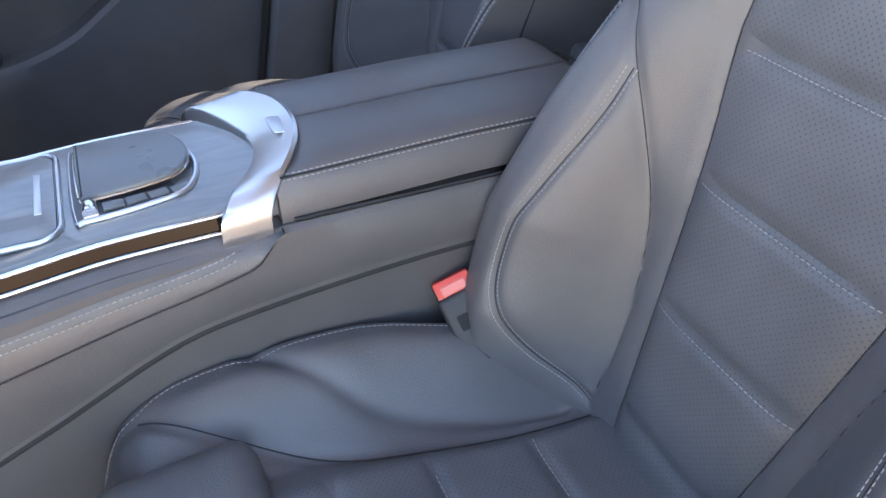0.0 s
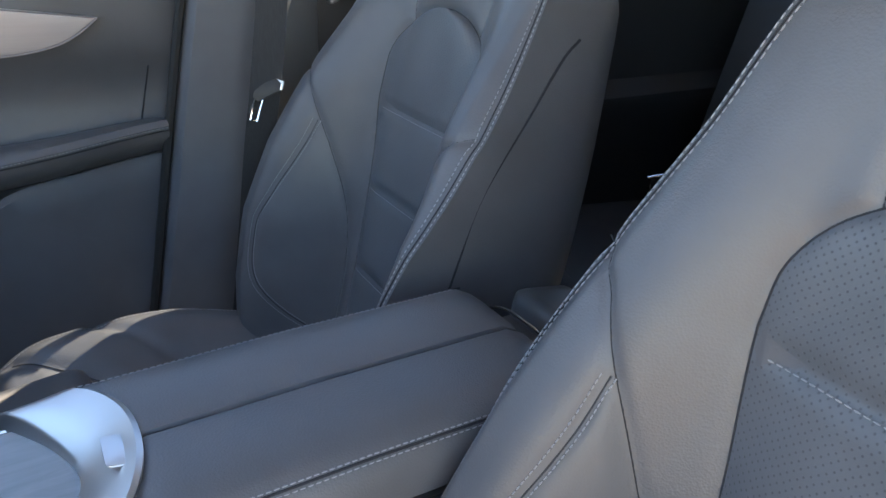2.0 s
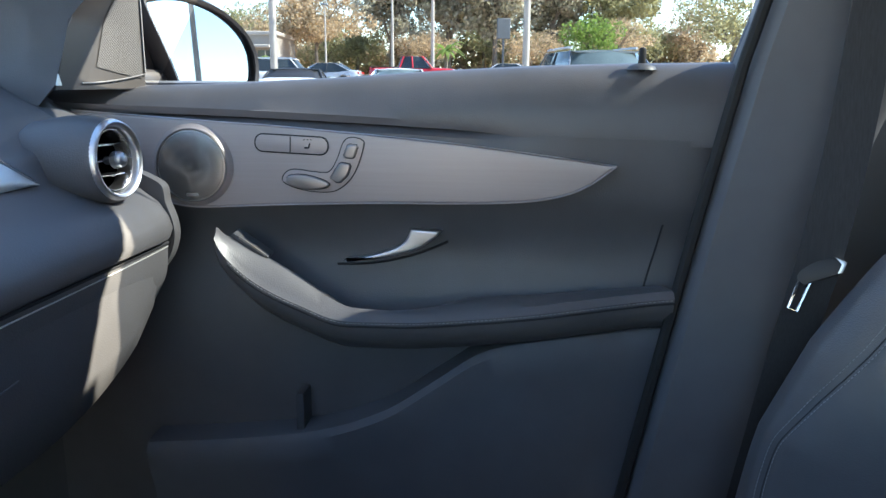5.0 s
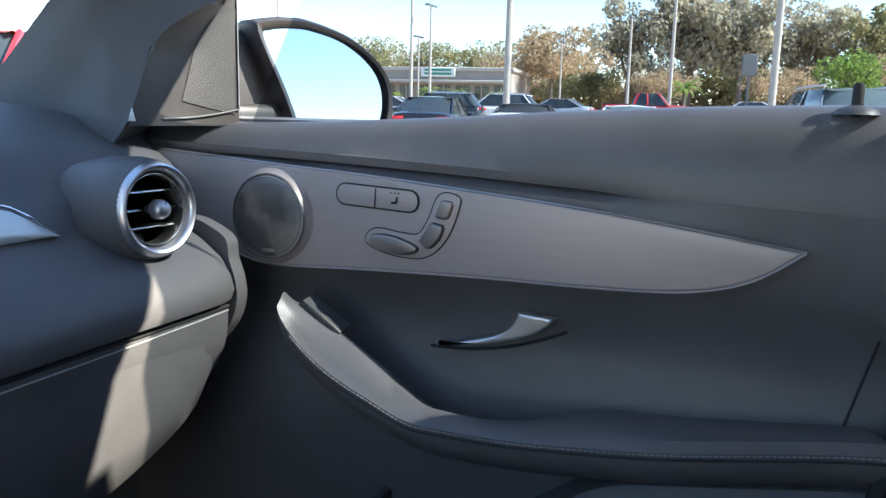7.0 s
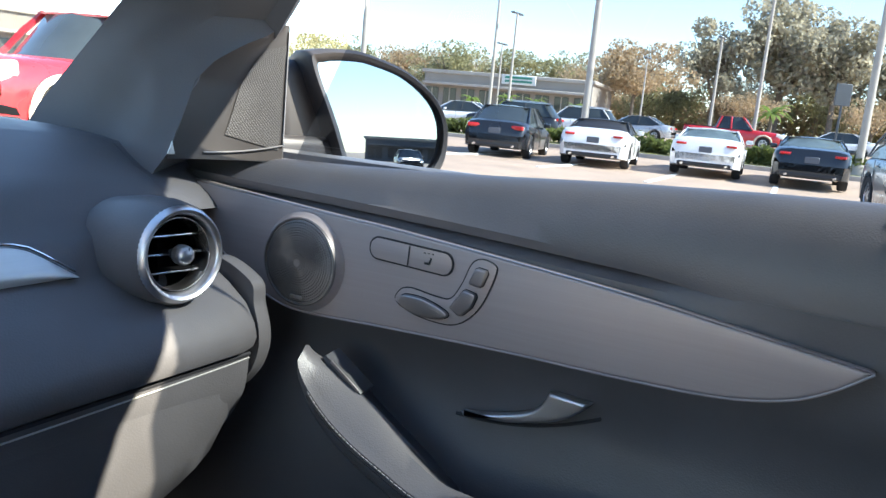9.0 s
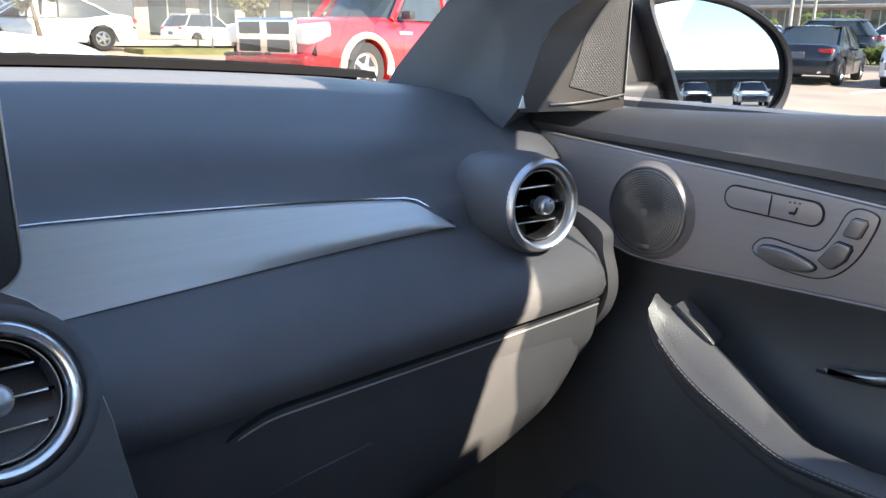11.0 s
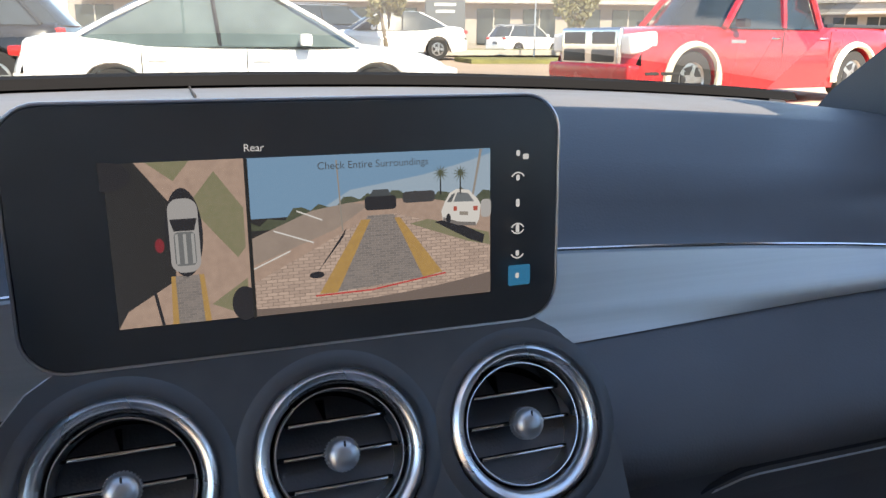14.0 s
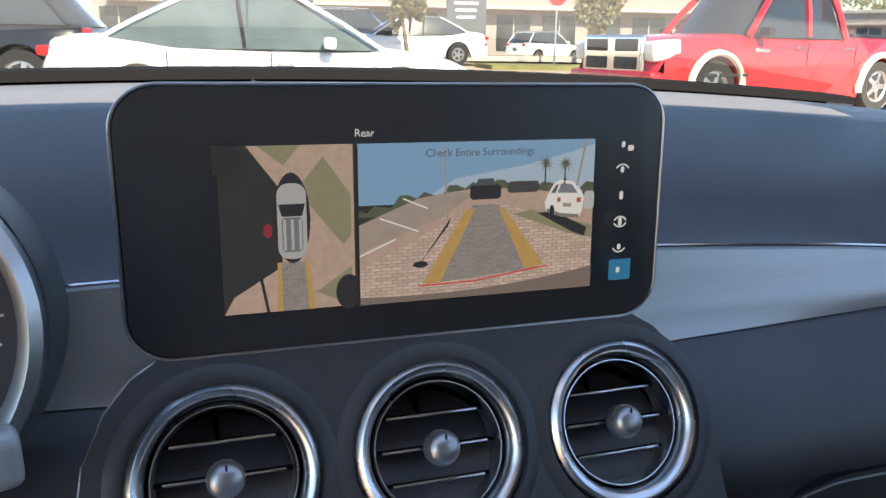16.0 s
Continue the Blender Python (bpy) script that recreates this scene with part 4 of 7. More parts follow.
tube("panel_edge", [facing(0, -0.0225, 0.934, FT) @ Vector((-w * 1.002, v, -0.004)) for v, w in half], 0.0012, SATIN, fascia, sides=6)
for vx in VENTS:
    vent(vx, -0.0225, 0.9270, FT, 0, 0.046, "round vent with polished ring, slats and silver knob")
vent(0.588, -0.001, 0.971, 4, -6, 0.0445, "round end vent in a black pod with silver ring", pod=1.0)
# switch rim below the vents
sw = thing("climate_panel", "black switch panel with a bright rim", "switch panel")
tube("rim", [facing(0.052, -0.067, 0.859, FT) @ Vector((x, y, 0.003)) for x, y in rounded_rect(0.165, 0.034, 0.014)], 0.0022, CHROME, sw, "bright rim", sides=8, closed=True)
part("panel", prism_bm(rounded_rect(0.16, 0.030, 0.012), 0.004, 0.001, facing(0.052, -0.0705, 0.859, FT)), GLOSS, sw)

# instrument binnacle beside the screen
gauge = thing("instrument_dial", "round instrument dial with a satin rim in a black hood", "instrument")
gauge.matrix_basis = facing(-0.250, -0.040, 1.015, 12, 8)
part("rim", lathe_bm([(0.070, -0.02), (0.072, 0.0), (0.076, 0.004), (0.081, 0.001), (0.083, -0.02)], 56), SATIN, gauge, "satin rim")
part("face", lathe_bm([(0.071, -0.012), (0.05, -0.014), (0, -0.014)], 48), GLOSS, gauge)
part("housing", lathe_bm([(0.083, -0.012), (0.087, -0.02), (0.09, -0.07)], 48), PAD, gauge)
bm = bmesh.new()
for k in range(25):
    a = radians(-130 + 260 * k / 24)
    bmesh.ops.create_cube(bm, size=1.0, matrix=pose(0.063 * math.sin(a), 0.063 * math.cos(a), -0.0125, 0, 0, -math.degrees(a)) @ Matrix.Diagonal((0.0012, 0.007 if k % 4 == 0 else 0.004, 0.0008, 1)))
part("scale_marks", bm, plain("dial marks", (0.8, 0.8, 0.8), 0.5), gauge, smooth=False)
part("needle", box_bm(0.0025, 0.055, 0.002, 0.0005, 1, pose(0.018, -0.016, -0.010, 0, 0, 130)), plain("needle", (0.8, 0.8, 0.78), 0.5), gauge)
stalk = thing("column_switch", "silver steering column switch end", "switch")
stalk.matrix_basis = facing(-0.196, -0.052, 0.967, 5, 20)
part("cap", box_bm(0.034, 0.024, 0.02, 0.006, 3), material("silver lacquer", (0.55, 0.55, 0.55), 0.35, 0.2, vary=0.06), stalk, "silver lacquered cap")
part("stem", box_bm(0.02, 0.014, 0.05, 0.004, 2, pose(-0.012, 0, -0.03)), PLASTIC, stalk)


# ---- display screen ----
screen = thing("display_screen", "free-standing wide display showing a reversing camera view", "display")
screen.matrix_basis = facing(0.0, 0.004, 1.0455, 2.5)
DARKBEZEL = material("display glass black", (0.05, 0.05, 0.052), 0.33, vary=0.1, patch=0.05)
part("housing", prism_bm(rounded_rect(0.283, 0.130, 0.021, 8), 0.016, 0.003, pose(0, 0, -0.016), 3), PLASTIC, screen)
part("cover_glass", prism_bm(rounded_rect(0.2795, 0.1265, 0.0195, 8), 0.0015, 0.0005, pose(0, 0, 0)), DARKBEZEL, screen, "dark cover glass")
tube("edge_line", [Vector((x, y, 0.0005)) for x, y in rounded_rect(0.2825, 0.1295, 0.021, 8)], 0.0009, SATIN, screen, "thin bright edge", sides=6, closed=True)
part("foot", box_bm(0.16, 0.05, 0.03, 0.008, 3, pose(0, -0.065, -0.03)), PLASTIC, screen)


DISPLAY = 0.12


def lit(name, color, power=1.0):
    m = bpy.data.materials.new(name)
    m.use_nodes = True
    n, l = m.node_tree.nodes, m.node_tree.links
    b = n["Principled BSDF"]
    b.inputs["Base Color"].default_value = (0.01, 0.01, 0.01, 1)
    b.inputs["Roughness"].default_value = 0.15
    b.inputs["Emission Color"].default_value = (*color, 1)
    b.inputs["Emission Strength"].default_value = power * DISPLAY
    return m


def lit_noise(name, a, b_, scale, stretch=(1, 1, 1), brick=False):
    m = lit(name, a)
    n, l = m.node_tree.nodes, m.node_tree.links
    tc = n.new("ShaderNodeTexCoord")
    mp = n.new("ShaderNodeMapping")
    mp.inputs["Scale"].default_value = stretch
    l.new(tc.outputs["Object"], mp.inputs[0])
    if brick:
        t = n.new("ShaderNodeTexBrick")
        t.inputs["Color1"].default_value, t.inputs["Color2"].default_value = (*a, 1), (*[0.5 * (p + q) for p, q in zip(a, b_)], 1)
        t.inputs["Mortar"].default_value = (*b_, 1)
        t.inputs["Scale"].default_value = scale
        l.new(mp.outputs[0], t.inputs["Vector"])
        out = t.outputs[0]
    else:
        t = n.new("ShaderNodeTexNoise")
        t.inputs["Scale"].default_value = scale
        l.new(mp.outputs[0], t.inputs["Vector"])
        mx = n.new("ShaderNodeMix")
        mx.data_type = "RGBA"
        mx.inputs[6].default_value, mx.inputs[7].default_value = (*a, 1), (*b_, 1)
        l.new(t.outputs[0], mx.inputs[0])
        out = mx.outputs[2]
    l.new(out, n["Principled BSDF"].inputs["Emission Color"])
    return m


picture = part("picture", prism_bm([(-0.0965, -0.0445), (0.0985, -0.0445), (0.0985, 0.0365), (-0.0965, 0.0365)], 0.0002, 0, pose(0, 0, 0.0016)), lit("picture black", (0.03, 0.03, 0.032)), screen, "camera picture")
layer = [0.0019]


def flat(name, pts, mat):
    """A flat shape of the picture, each laid a hair above the last."""
    layer[0] += 0.00006
    return obj(name, [(x, y, layer[0]) for x, y in pts], [tuple(range(len(pts)))], mat, picture, smooth=False)


def disc(cx, cy, rx, ry, n=20, a0=0, a1=360):
    return [(cx + rx * math.cos(radians(a0 + (a1 - a0) * k / n)), cy + ry * math.sin(radians(a0 + (a1 - a0) * k / n))) for k in range(n + (0 if a1 - a0 == 360 else 1))]


PAVE = lit_noise("picture paving", (0.40, 0.30, 0.25), (0.27, 0.2, 0.17), 300)
PAVE2 = lit_noise("picture paver lanes", (0.46, 0.36, 0.31), (0.22, 0.17, 0.15), 90, (1, 1.6, 1), brick=True)
GREEN = lit_noise("picture grass", (0.16, 0.17, 0.10), (0.22, 0.20, 0.14), 350)
YEL = lit_noise("picture guide lines", (0.42, 0.27, 0.09), (0.30, 0.19, 0.08), 420)
SKY = lit("picture sky", (0.15, 0.27, 0.42))
SKY2 = lit("picture low sky", (0.27, 0.36, 0.46))
DK = lit("picture dark", (0.025, 0.025, 0.03))
TREE = lit_noise("picture trees", (0.05, 0.065, 0.045), (0.10, 0.11, 0.08), 500)
WH = lit("picture white", (0.55, 0.55, 0.55))
GR = lit("picture grey", (0.24, 0.22, 0.20))
LANE = lit_noise("picture lane", (0.16, 0.15, 0.15), (0.26, 0.23, 0.22), 130, (1, 1.5, 1), brick=True)
# view from above
flat("ground", [(-0.0965, -0.0445), (-0.0325, -0.0445), (-0.0325, 0.0365), (-0.083, 0.0365), (-0.068, 0.016), (-0.068, -0.022), (-0.0915, -0.036)], PAVE)
flat("lawn", [(-0.060, 0.015), (-0.047, 0.031), (-0.034, 0.012), (-0.034, -0.008), (-0.038, -0.013)], GREEN)
flat("lawn", [(-0.078, 0.0365), (-0.058, 0.0365), (-0.066, 0.027)], GREEN)
flat("lawn", [(-0.052, -0.036), (-0.034, -0.024), (-0.034, -0.0445)], GREEN)
flat("lane", [(-0.0695, -0.0445), (-0.055, -0.0445), (-0.057, -0.02), (-0.0685, -0.02)], LANE)
flat("guide_line", [(-0.0715, -0.0445), (-0.0685, -0.0445), (-0.0685, -0.02), (-0.0705, -0.02)], YEL)
flat("guide_line", [(-0.056, -0.0445), (-0.053, -0.0445), (-0.055, -0.02), (-0.0572, -0.02)], YEL)
flat("shadow", [(-0.0765, -0.0445), (-0.075, -0.0445), (-0.078, -0.026), (-0.0795, -0.026)], DK)
flat("car_outline", disc(-0.0628, 0.0015, 0.0088, 0.0222, 28), DK)
flat("car_shape", [(x, y) for x, y in rounded_rect(0.0140, 0.037, 0.0055, 5, -0.0628, 0.0)], lit("picture silver", (0.30, 0.30, 0.31)))
flat("car_roof", rounded_rect(0.0100, 0.017, 0.002, 3, -0.0628, -0.0065), lit("picture roof", (0.13, 0.14, 0.15)))
flat("windscreen", [(-0.0692, 0.0085), (-0.0564, 0.0085), (-0.0580, 0.0025), (-0.0676, 0.0025)], DK)
for q in (-0.0665, -0.0628, -0.059):
    flat("roof_rib", [(q - 0.0007, -0.014), (q + 0.0007, -0.014), (q + 0.0007, 0.001), (q - 0.0007, 0.001)], lit("picture rib", (0.30, 0.31, 0.32)))
flat("warning_mark", disc(-0.0745, -0.004, 0.0022, 0.0036, 12), lit("picture red", (0.20, 0.03, 0.04)))
flat("dark_corner", disc(-0.0965, 0.0305, 0.012, 0.007, 14, -100, 100), DK)
flat("dark_corner", disc(-0.036, -0.037, 0.0065, 0.009, 18), DK)
# view to the rear
flat("sky", [(-0.031, 0.006), (0.0985, 0.006), (0.0985, 0.0365), (-0.031, 0.0365)], SKY)
flat("low_sky", [(0.0, 0.006), (0.0985, 0.006), (0.0985, 0.034), (0.085, 0.030), (0.06, 0.024), (0.02, 0.018)], SKY2)
flat("treeline", [(-0.031, 0.0), (0.0985, 0.0)] + [(0.0985 - 0.1295 * k / 30, (0.0135 if k < 12 else 0.0155) - 0.013 * ((k - 9) / 21) ** 2 * (1 if k > 9 else 0.1) + 0.0022 * math.sin(k * 2.1) + 0.0014 * math.sin(k * 5.3)) for k in range(31)], TREE)
flat("paving", [(-0.031, -0.0445), (0.0985, -0.0445), (0.0985, 0.004), (0.06, 0.0115), (0.03, 0.0125), (0.0, 0.0085), (-0.031, -0.004)], PAVE)
flat("asphalt", [(-0.031, -0.018), (0.012, -0.002), (0.030, 0.0095), (0.02, 0.0115), (0.0, 0.0085), (-0.031, -0.004)], lit_noise("picture asphalt", (0.23, 0.19, 0.17), (0.30, 0.25, 0.22), 200))
flat("pavers", [(-0.031, -0.0445), (0.0985, -0.0445), (0.0985, -0.012), (0.045, 0.004), (0.032, 0.004), (-0.031, -0.027)], PAVE2)
flat("lawn", [(0.052, -0.002), (0.062, 0.0), (0.098, -0.010), (0.0985, -0.017), (0.085, -0.014)], GREEN)
flat("shadow", [(0.066, -0.002), (0.074, -0.001), (0.095, -0.011), (0.094, -0.016), (0.086, -0.013)], DK)
flat("lane", [(0.008, -0.036), (0.064, -0.032), (0.043, 0.004), (0.029, 0.004)], LANE)
flat("guide_line", [(0.002, -0.036), (0.0115, -0.036), (0.0305, 0.002), (0.0255, 0.002)], YEL)
flat("guide_line", [(0.059, -0.032), (0.070, -0.030), (0.0465, 0.002), (0.0435, 0.002)], YEL)
flat("stop_line", [(0.0, -0.0372), (0.03, -0.0368), (0.072, -0.0312), (0.072, -0.0304), (0.03, -0.036), (0.0, -0.0364)], lit("picture red line", (0.45, 0.05, 0.05)))
flat("shadow", [(0.0, -0.026), (0.016, -0.006), (0.0175, -0.0015), (0.0155, -0.0045)], DK)
flat("shadow", disc(0.001, -0.0255, 0.004, 0.0018, 12), DK)
for pa, pb in (((-0.031, -0.02), (-0.012, -0.012)), ((-0.020, -0.001), (0.0, -0.0085)), ((0.005, 0.003), (-0.008, 0.0085))):
    flat("bay_line", [pa, (pa[0], pa[1] + 0.0008), (pb[0], pb[1] + 0.0008), pb], WH)
flat("bumper", [(-0.031, -0.0445), (0.0985, -0.0445)] + [(0.0985 - 0.1295 * k / 16, -0.0365 + 0.008 * (1 - 2 * k / 16) * 0.5 - 0.004 * (1 - (1 - 2 * k / 16) ** 2)) for k in range(17)], lit("picture bumper", (0.15, 0.12, 0.11)))
flat("car", rounded_rect(0.017, 0.0075, 0.002, 4, 0.036, 0.0105), DK)
flat("cabin", [(0.030, 0.014), (0.042, 0.014), (0.040, 0.0175), (0.032, 0.0175)], lit("picture dark glass", (0.06, 0.07, 0.08)))
flat("car", rounded_rect(0.018, 0.006, 0.002, 4, 0.057, 0.0125), lit("picture dark car", (0.05, 0.05, 0.055)))
flat("car", [(0.0695, 0.0035), (0.0705, -0.0015), (0.079, -0.0045), (0.0895, -0.0055), (0.0915, -0.002), (0.0925, 0.006), (0.0905, 0.0095), (0.0855, 0.0145), (0.0785, 0.0155), (0.0745, 0.0135), (0.0715, 0.0085)], WH)
flat("cabin", [(0.0765, 0.0085), (0.0885, 0.0080), (0.0850, 0.0128), (0.0788, 0.0136)], lit("picture grey glass", (0.14, 0.16, 0.18)))
flat("side_window", [(0.0728, 0.0085), (0.0755, 0.0085), (0.0775, 0.0132), (0.0755, 0.0125)], lit("picture side glass", (0.08, 0.09, 0.10)))
flat("plate", [(0.0800, 0.0030), (0.0850, 0.0026), (0.0850, 0.0006), (0.0800, 0.0010)], GR)
flat("tail_lamp", [(0.0765, 0.0060), (0.0785, 0.0060), (0.0785, 0.0035), (0.0765, 0.0035)], lit("picture lamp", (0.35, 0.08, 0.06)))
flat("tail_lamp", [(0.0880, 0.0055), (0.0905, 0.0055), (0.0905, 0.0030), (0.0880, 0.0030)], lit("picture lamp", (0.35, 0.08, 0.06)))
flat("bumper_shade", [(0.0705, -0.0015), (0.079, -0.0045), (0.0895, -0.0055), (0.0895, -0.0035), (0.079, -0.0025), (0.0705, 0.0005)], lit("picture bumper shade", (0.16, 0.15, 0.15)))
flat("wheel", disc(0.0735, -0.0005, 0.0014, 0.0028, 12), DK)
flat("car", rounded_rect(0.006, 0.010, 0.002, 4, 0.0953, 0.004), lit("picture silver car", (0.35, 0.35, 0.36)))
flat("pole", [(0.0148, -0.003), (0.0156, -0.003), (0.0135, 0.034), (0.0128, 0.034)], GR)
flat("pole", [(0.087, 0.012), (0.0882, 0.012), (0.093, 0.0365), (0.0915, 0.0365)], GR)
for px, py in ((0.069, 0.025), (0.080, 0.0245)):
    flat("palm_trunk", [(px - 0.0004, 0.013), (px + 0.0004, 0.013), (px + 0.0004, py), (px - 0.0004, py)], DK)
    for a in range(0, 360, 30):
        c, s_ = math.cos(radians(a)), math.sin(radians(a))
        flat("palm_frond", [(px - 0.0005 * s_, py + 0.0005 * c), (px + 0.005 * c, py + 0.005 * s_ - 0.0008), (px + 0.0005 * s_, py - 0.0005 * c)], TREE)
flat("divider", [(-0.0325, -0.0445), (-0.031, -0.0445), (-0.031, 0.0365), (-0.0325, 0.0365)], lit("picture divider", (0.02, 0.02, 0.02)))


def lettering(name, text, size, x, y, mat, align="CENTER"):
    c = bpy.data.curves.new(name, "FONT")
    c.body, c.size, c.align_x = text, size, align
    c.materials.append(mat)
    o = new(name, c)
    layer[0] += 0.00006
    o.location = (x, y, layer[0])
    o.parent = screen
    return o


LETTER = lit("display lettering", (0.5, 0.51, 0.53))
lettering("title", "Rear", 0.0052, -0.0275, 0.0402, LETTER)
lettering("warning_text", "Check Entire Surroundings", 0.0054, 0.0325, 0.0297, lit("warning lettering", (0.06, 0.075, 0.09)))
# column of view icons, the last one chosen
flat("chosen_view", rounded_rect(0.0135, 0.0118, 0.001, 2, 0.1150, -0.0355), lit("chosen blue", (0.02, 0.14, 0.28)))
for k, yy in enumerate((0.0335, 0.0200, 0.0060, -0.0085, -0.0225, -0.0355)):
    body = rounded_rect(0.0022, 0.0045 if k in (2, 3) else 0.0032, 0.0008, 3, 0.1135, yy)
    flat("view_icon", body, LETTER)
    if k in (1, 3):
        flat("view_arc", disc(0.1135, yy - 0.001, 0.0044, 0.0042, 14, 25, 155) + disc(0.1135, yy - 0.001, 0.0036, 0.0034, 14, 155, 25), LETTER)
    if k in (3, 4):
        flat("view_arc", disc(0.1135, yy + 0.001, 0.0044, 0.0042, 14, 205, 335) + disc(0.1135, yy + 0.001, 0.0036, 0.0034, 14, 335, 205), LETTER)
    if k == 0:
        flat("view_icon", rounded_rect(0.0035, 0.003, 0.0006, 2, 0.1180, yy - 0.002), LETTER)


# ---- passenger door ----
door = thing("passenger_door", "closed black door with brushed insert, armrest and chrome handle", "car door")
SILL = ((-0.70, 1.083), (-0.507, 1.079), (-0.36, 1.072), (-0.183, 1.060), (0.035, 1.050), (0.20, 1.048))
FOLD = ((-0.70, 0.992), (-0.467, 0.998), (-0.366, 1.002), (-0.25, 1.008), (-0.05, 1.016), (0.10, 1.020), (0.20, 1.024))
ys = [0.215 - 0.935 * i / 44 for i in range(45)]
secs = []
for y in ys:
    t, f = smooth_table(SILL, y), smooth_table(FOLD, y)
    blend = ease(-0.36, -0.50, y)
    secs.append([Vector((x, y, z)) for x, z in ((0.83, t - 0.06), (0.83, t - 0.012), (0.818, t - 0.002), (0.796, t), (0.782, t - 0.003), (0.771, t - 0.010), (0.762, t - 0.021), (0.755, t - 0.036), (0.7485, f + 0.005), (0.7525 - 0.003 * blend, f - 0.004 - 0.008 * blend), (0.79, f - 0.006 - 0.008 * blend))])
loft("sill_pad", secs, LEATHER, door, "padded upper sill", wrap=False)
# main panel below the sill
secs = []
for y in ys:
    f = smooth_table(FOLD, y)
    rear = ease(-0.64, -0.72, y)
    blend = ease(-0.36, -0.50, y)
    prof = [(0.79, f - 0.004), (0.757 - 0.0092 * blend, f - 0.006 + 0.001 * blend), (0.7485, f - 0.014), (0.749, 0.92), (0.758, 0.895), (0.772, 0.875), (0.780, 0.85), (0.780, 0.82), (0.770, 0.79), (0.762, 0.74), (0.764, 0.68), (0.766, 0.56), (0.766, 0.40), (0.78, 0.32), (0.83, 0.32)]
    secs.append([Vector((x + 0.02 * rear, y, z)) for x, z in prof])
loft("panel", secs, PAD, door, wrap=False)
# brushed insert with bright edges
ITOP = ((0.135, 1.018), (0.088, 1.0145), (-0.06, 1.005), (-0.131, 1.001), (-0.258, 0.991), (-0.371, 0.981), (-0.471, 0.969), (-0.559, 0.9575))
IBOT = ((-0.559, 0.9575), (-0.529, 0.935), (-0.498, 0.921), (-0.451, 0.912), (-0.374, 0.908), (-0.261, 0.906), (-0.131, 0.901), (-0.029, 0.896), (0.018, 0.903), (0.058, 0.922), (0.135, 0.972))
top = smooth_path([Vector((0, y, z)) for y, z in ITOP], 40)
bot = smooth_path([Vector((0, y, z)) for y, z in IBOT], 60)
outline = [(-p.y, p.z) for p in top] + [(-p.y, p.z) for p in bot[1:]]
part("insert", prism_bm(outline, 0.012, 0.003, to_left(0.747, 0, 0), 3), INSERT, door, "brushed warm grey metal insert")
tube("insert_edge", [Vector((0.7355, p.y, p.z - 0.0005)) for p in bot], 0.0011, INSERT, door, "bright lower edge", sides=6)
tube("insert_edge", [Vector((0.7360, p.y, p.z + 0.0005)) for p in top], 0.0008, SATIN, door, sides=6)
# round speaker in a shallow cup
DARKRIM = material("dark satin ring", (0.20, 0.19, 0.19), 0.42, 0.9, vary=0.1)
SPK = to_left(0.7335, -0.025, 0.9500)
spk = part("speaker", lathe_bm([(0.0445, 0.0), (0.0455, 0.005), (0.0475, 0.0055), (0.0490, 0.0030), (0.0504, 0.0014), (0.0530, -0.001)], 72, SPK), INSERT, door, "round speaker with metal grille in a dished ring")
part("speaker_rim", lathe_bm([(0.0445, 0.004), (0.0452, 0.0075), (0.0464, 0.0075), (0.0472, 0.005)], 72, SPK), DARKRIM, spk)
GRILLE = material("polished speaker grille", (0.34, 0.325, 0.32), 0.24, 0.8, vary=0.12, patch=0.03)


def dome(r):
    return 0.0060 + 0.004 * (1 - (r / 0.0449) ** 2)


vs = [SPK @ Vector((0.0449 * i / 10 * math.cos(2 * math.pi * k / 48), 0.0449 * i / 10 * math.sin(2 * math.pi * k / 48), dome(0.0449 * i / 10))) for i in range(11) for k in range(48)]
obj("grille", vs, grid_faces(11, 48, True), GRILLE, spk, "punched metal grille")
vs, fs = [], []
for ring in range(2, 17):
    rr = 0.00262 * ring
    cnt = int(2 * math.pi * rr / 0.0027)
    w = 0.00095 if ring % 5 else 0.0007
    for k in range(cnt):
        a = 2 * math.pi * (k + 0.5 * (ring % 2)) / cnt
        c = Vector((rr * math.cos(a), rr * math.sin(a), dome(rr) + 0.00025))
        vs += [SPK @ (c + Vector((w * math.cos(q), w * math.sin(q), 0))) for q in (0, 1.047, 2.094, 3.142, 4.189, 5.236)]
        fs.append(tuple(range(len(vs) - 6, len(vs))))
obj("grille_holes", vs, fs, RUBBER, spk, smooth=False)
part("maker_plate", prism_bm(rounded_rect(0.016, 0.004, 0.0015, 3), 0.0012, 0.0003, to_left(0.7335, -0.025, 0.9500) @ pose(0, -0.037, 0.0072, 10)), SATIN, spk)
# seat heater switches and memory buttons, then the seat-shaped adjuster
sw1 = part("switch_frame", prism_bm(rounded_rect(0.096, 0.024, 0.011, 6), 0.0016, 0.0005, to_left(0.735, -0.155, 0.9785) @ pose(0, 0, 0, 0, 0, -2.5)), SEAM, door)
part("heater_switch", prism_bm(rounded_rect(0.0925, 0.0205, 0.0095, 6), 0.0022, 0.0006, to_left(0.735, -0.155, 0.9785) @ pose(0, 0, 0, 0, 0, -2.5)), INSERT, sw1)
part("switch_gap", box_bm(0.0011, 0.0195, 0.001, 0.0, 1, to_left(0.735, -0.155, 0.9785) @ pose(-0.001, 0, 0.003, 0, 0, -2.5)), SEAM, sw1)
for q in range(3):
    part("lamp_dot", box_bm(0.0022, 0.0011, 0.0006, 0, 1, to_left(0.735, -0.155, 0.9785) @ pose(0.017 + 0.0045 * q, 0.006, 0.0032)), RUBBER, sw1)
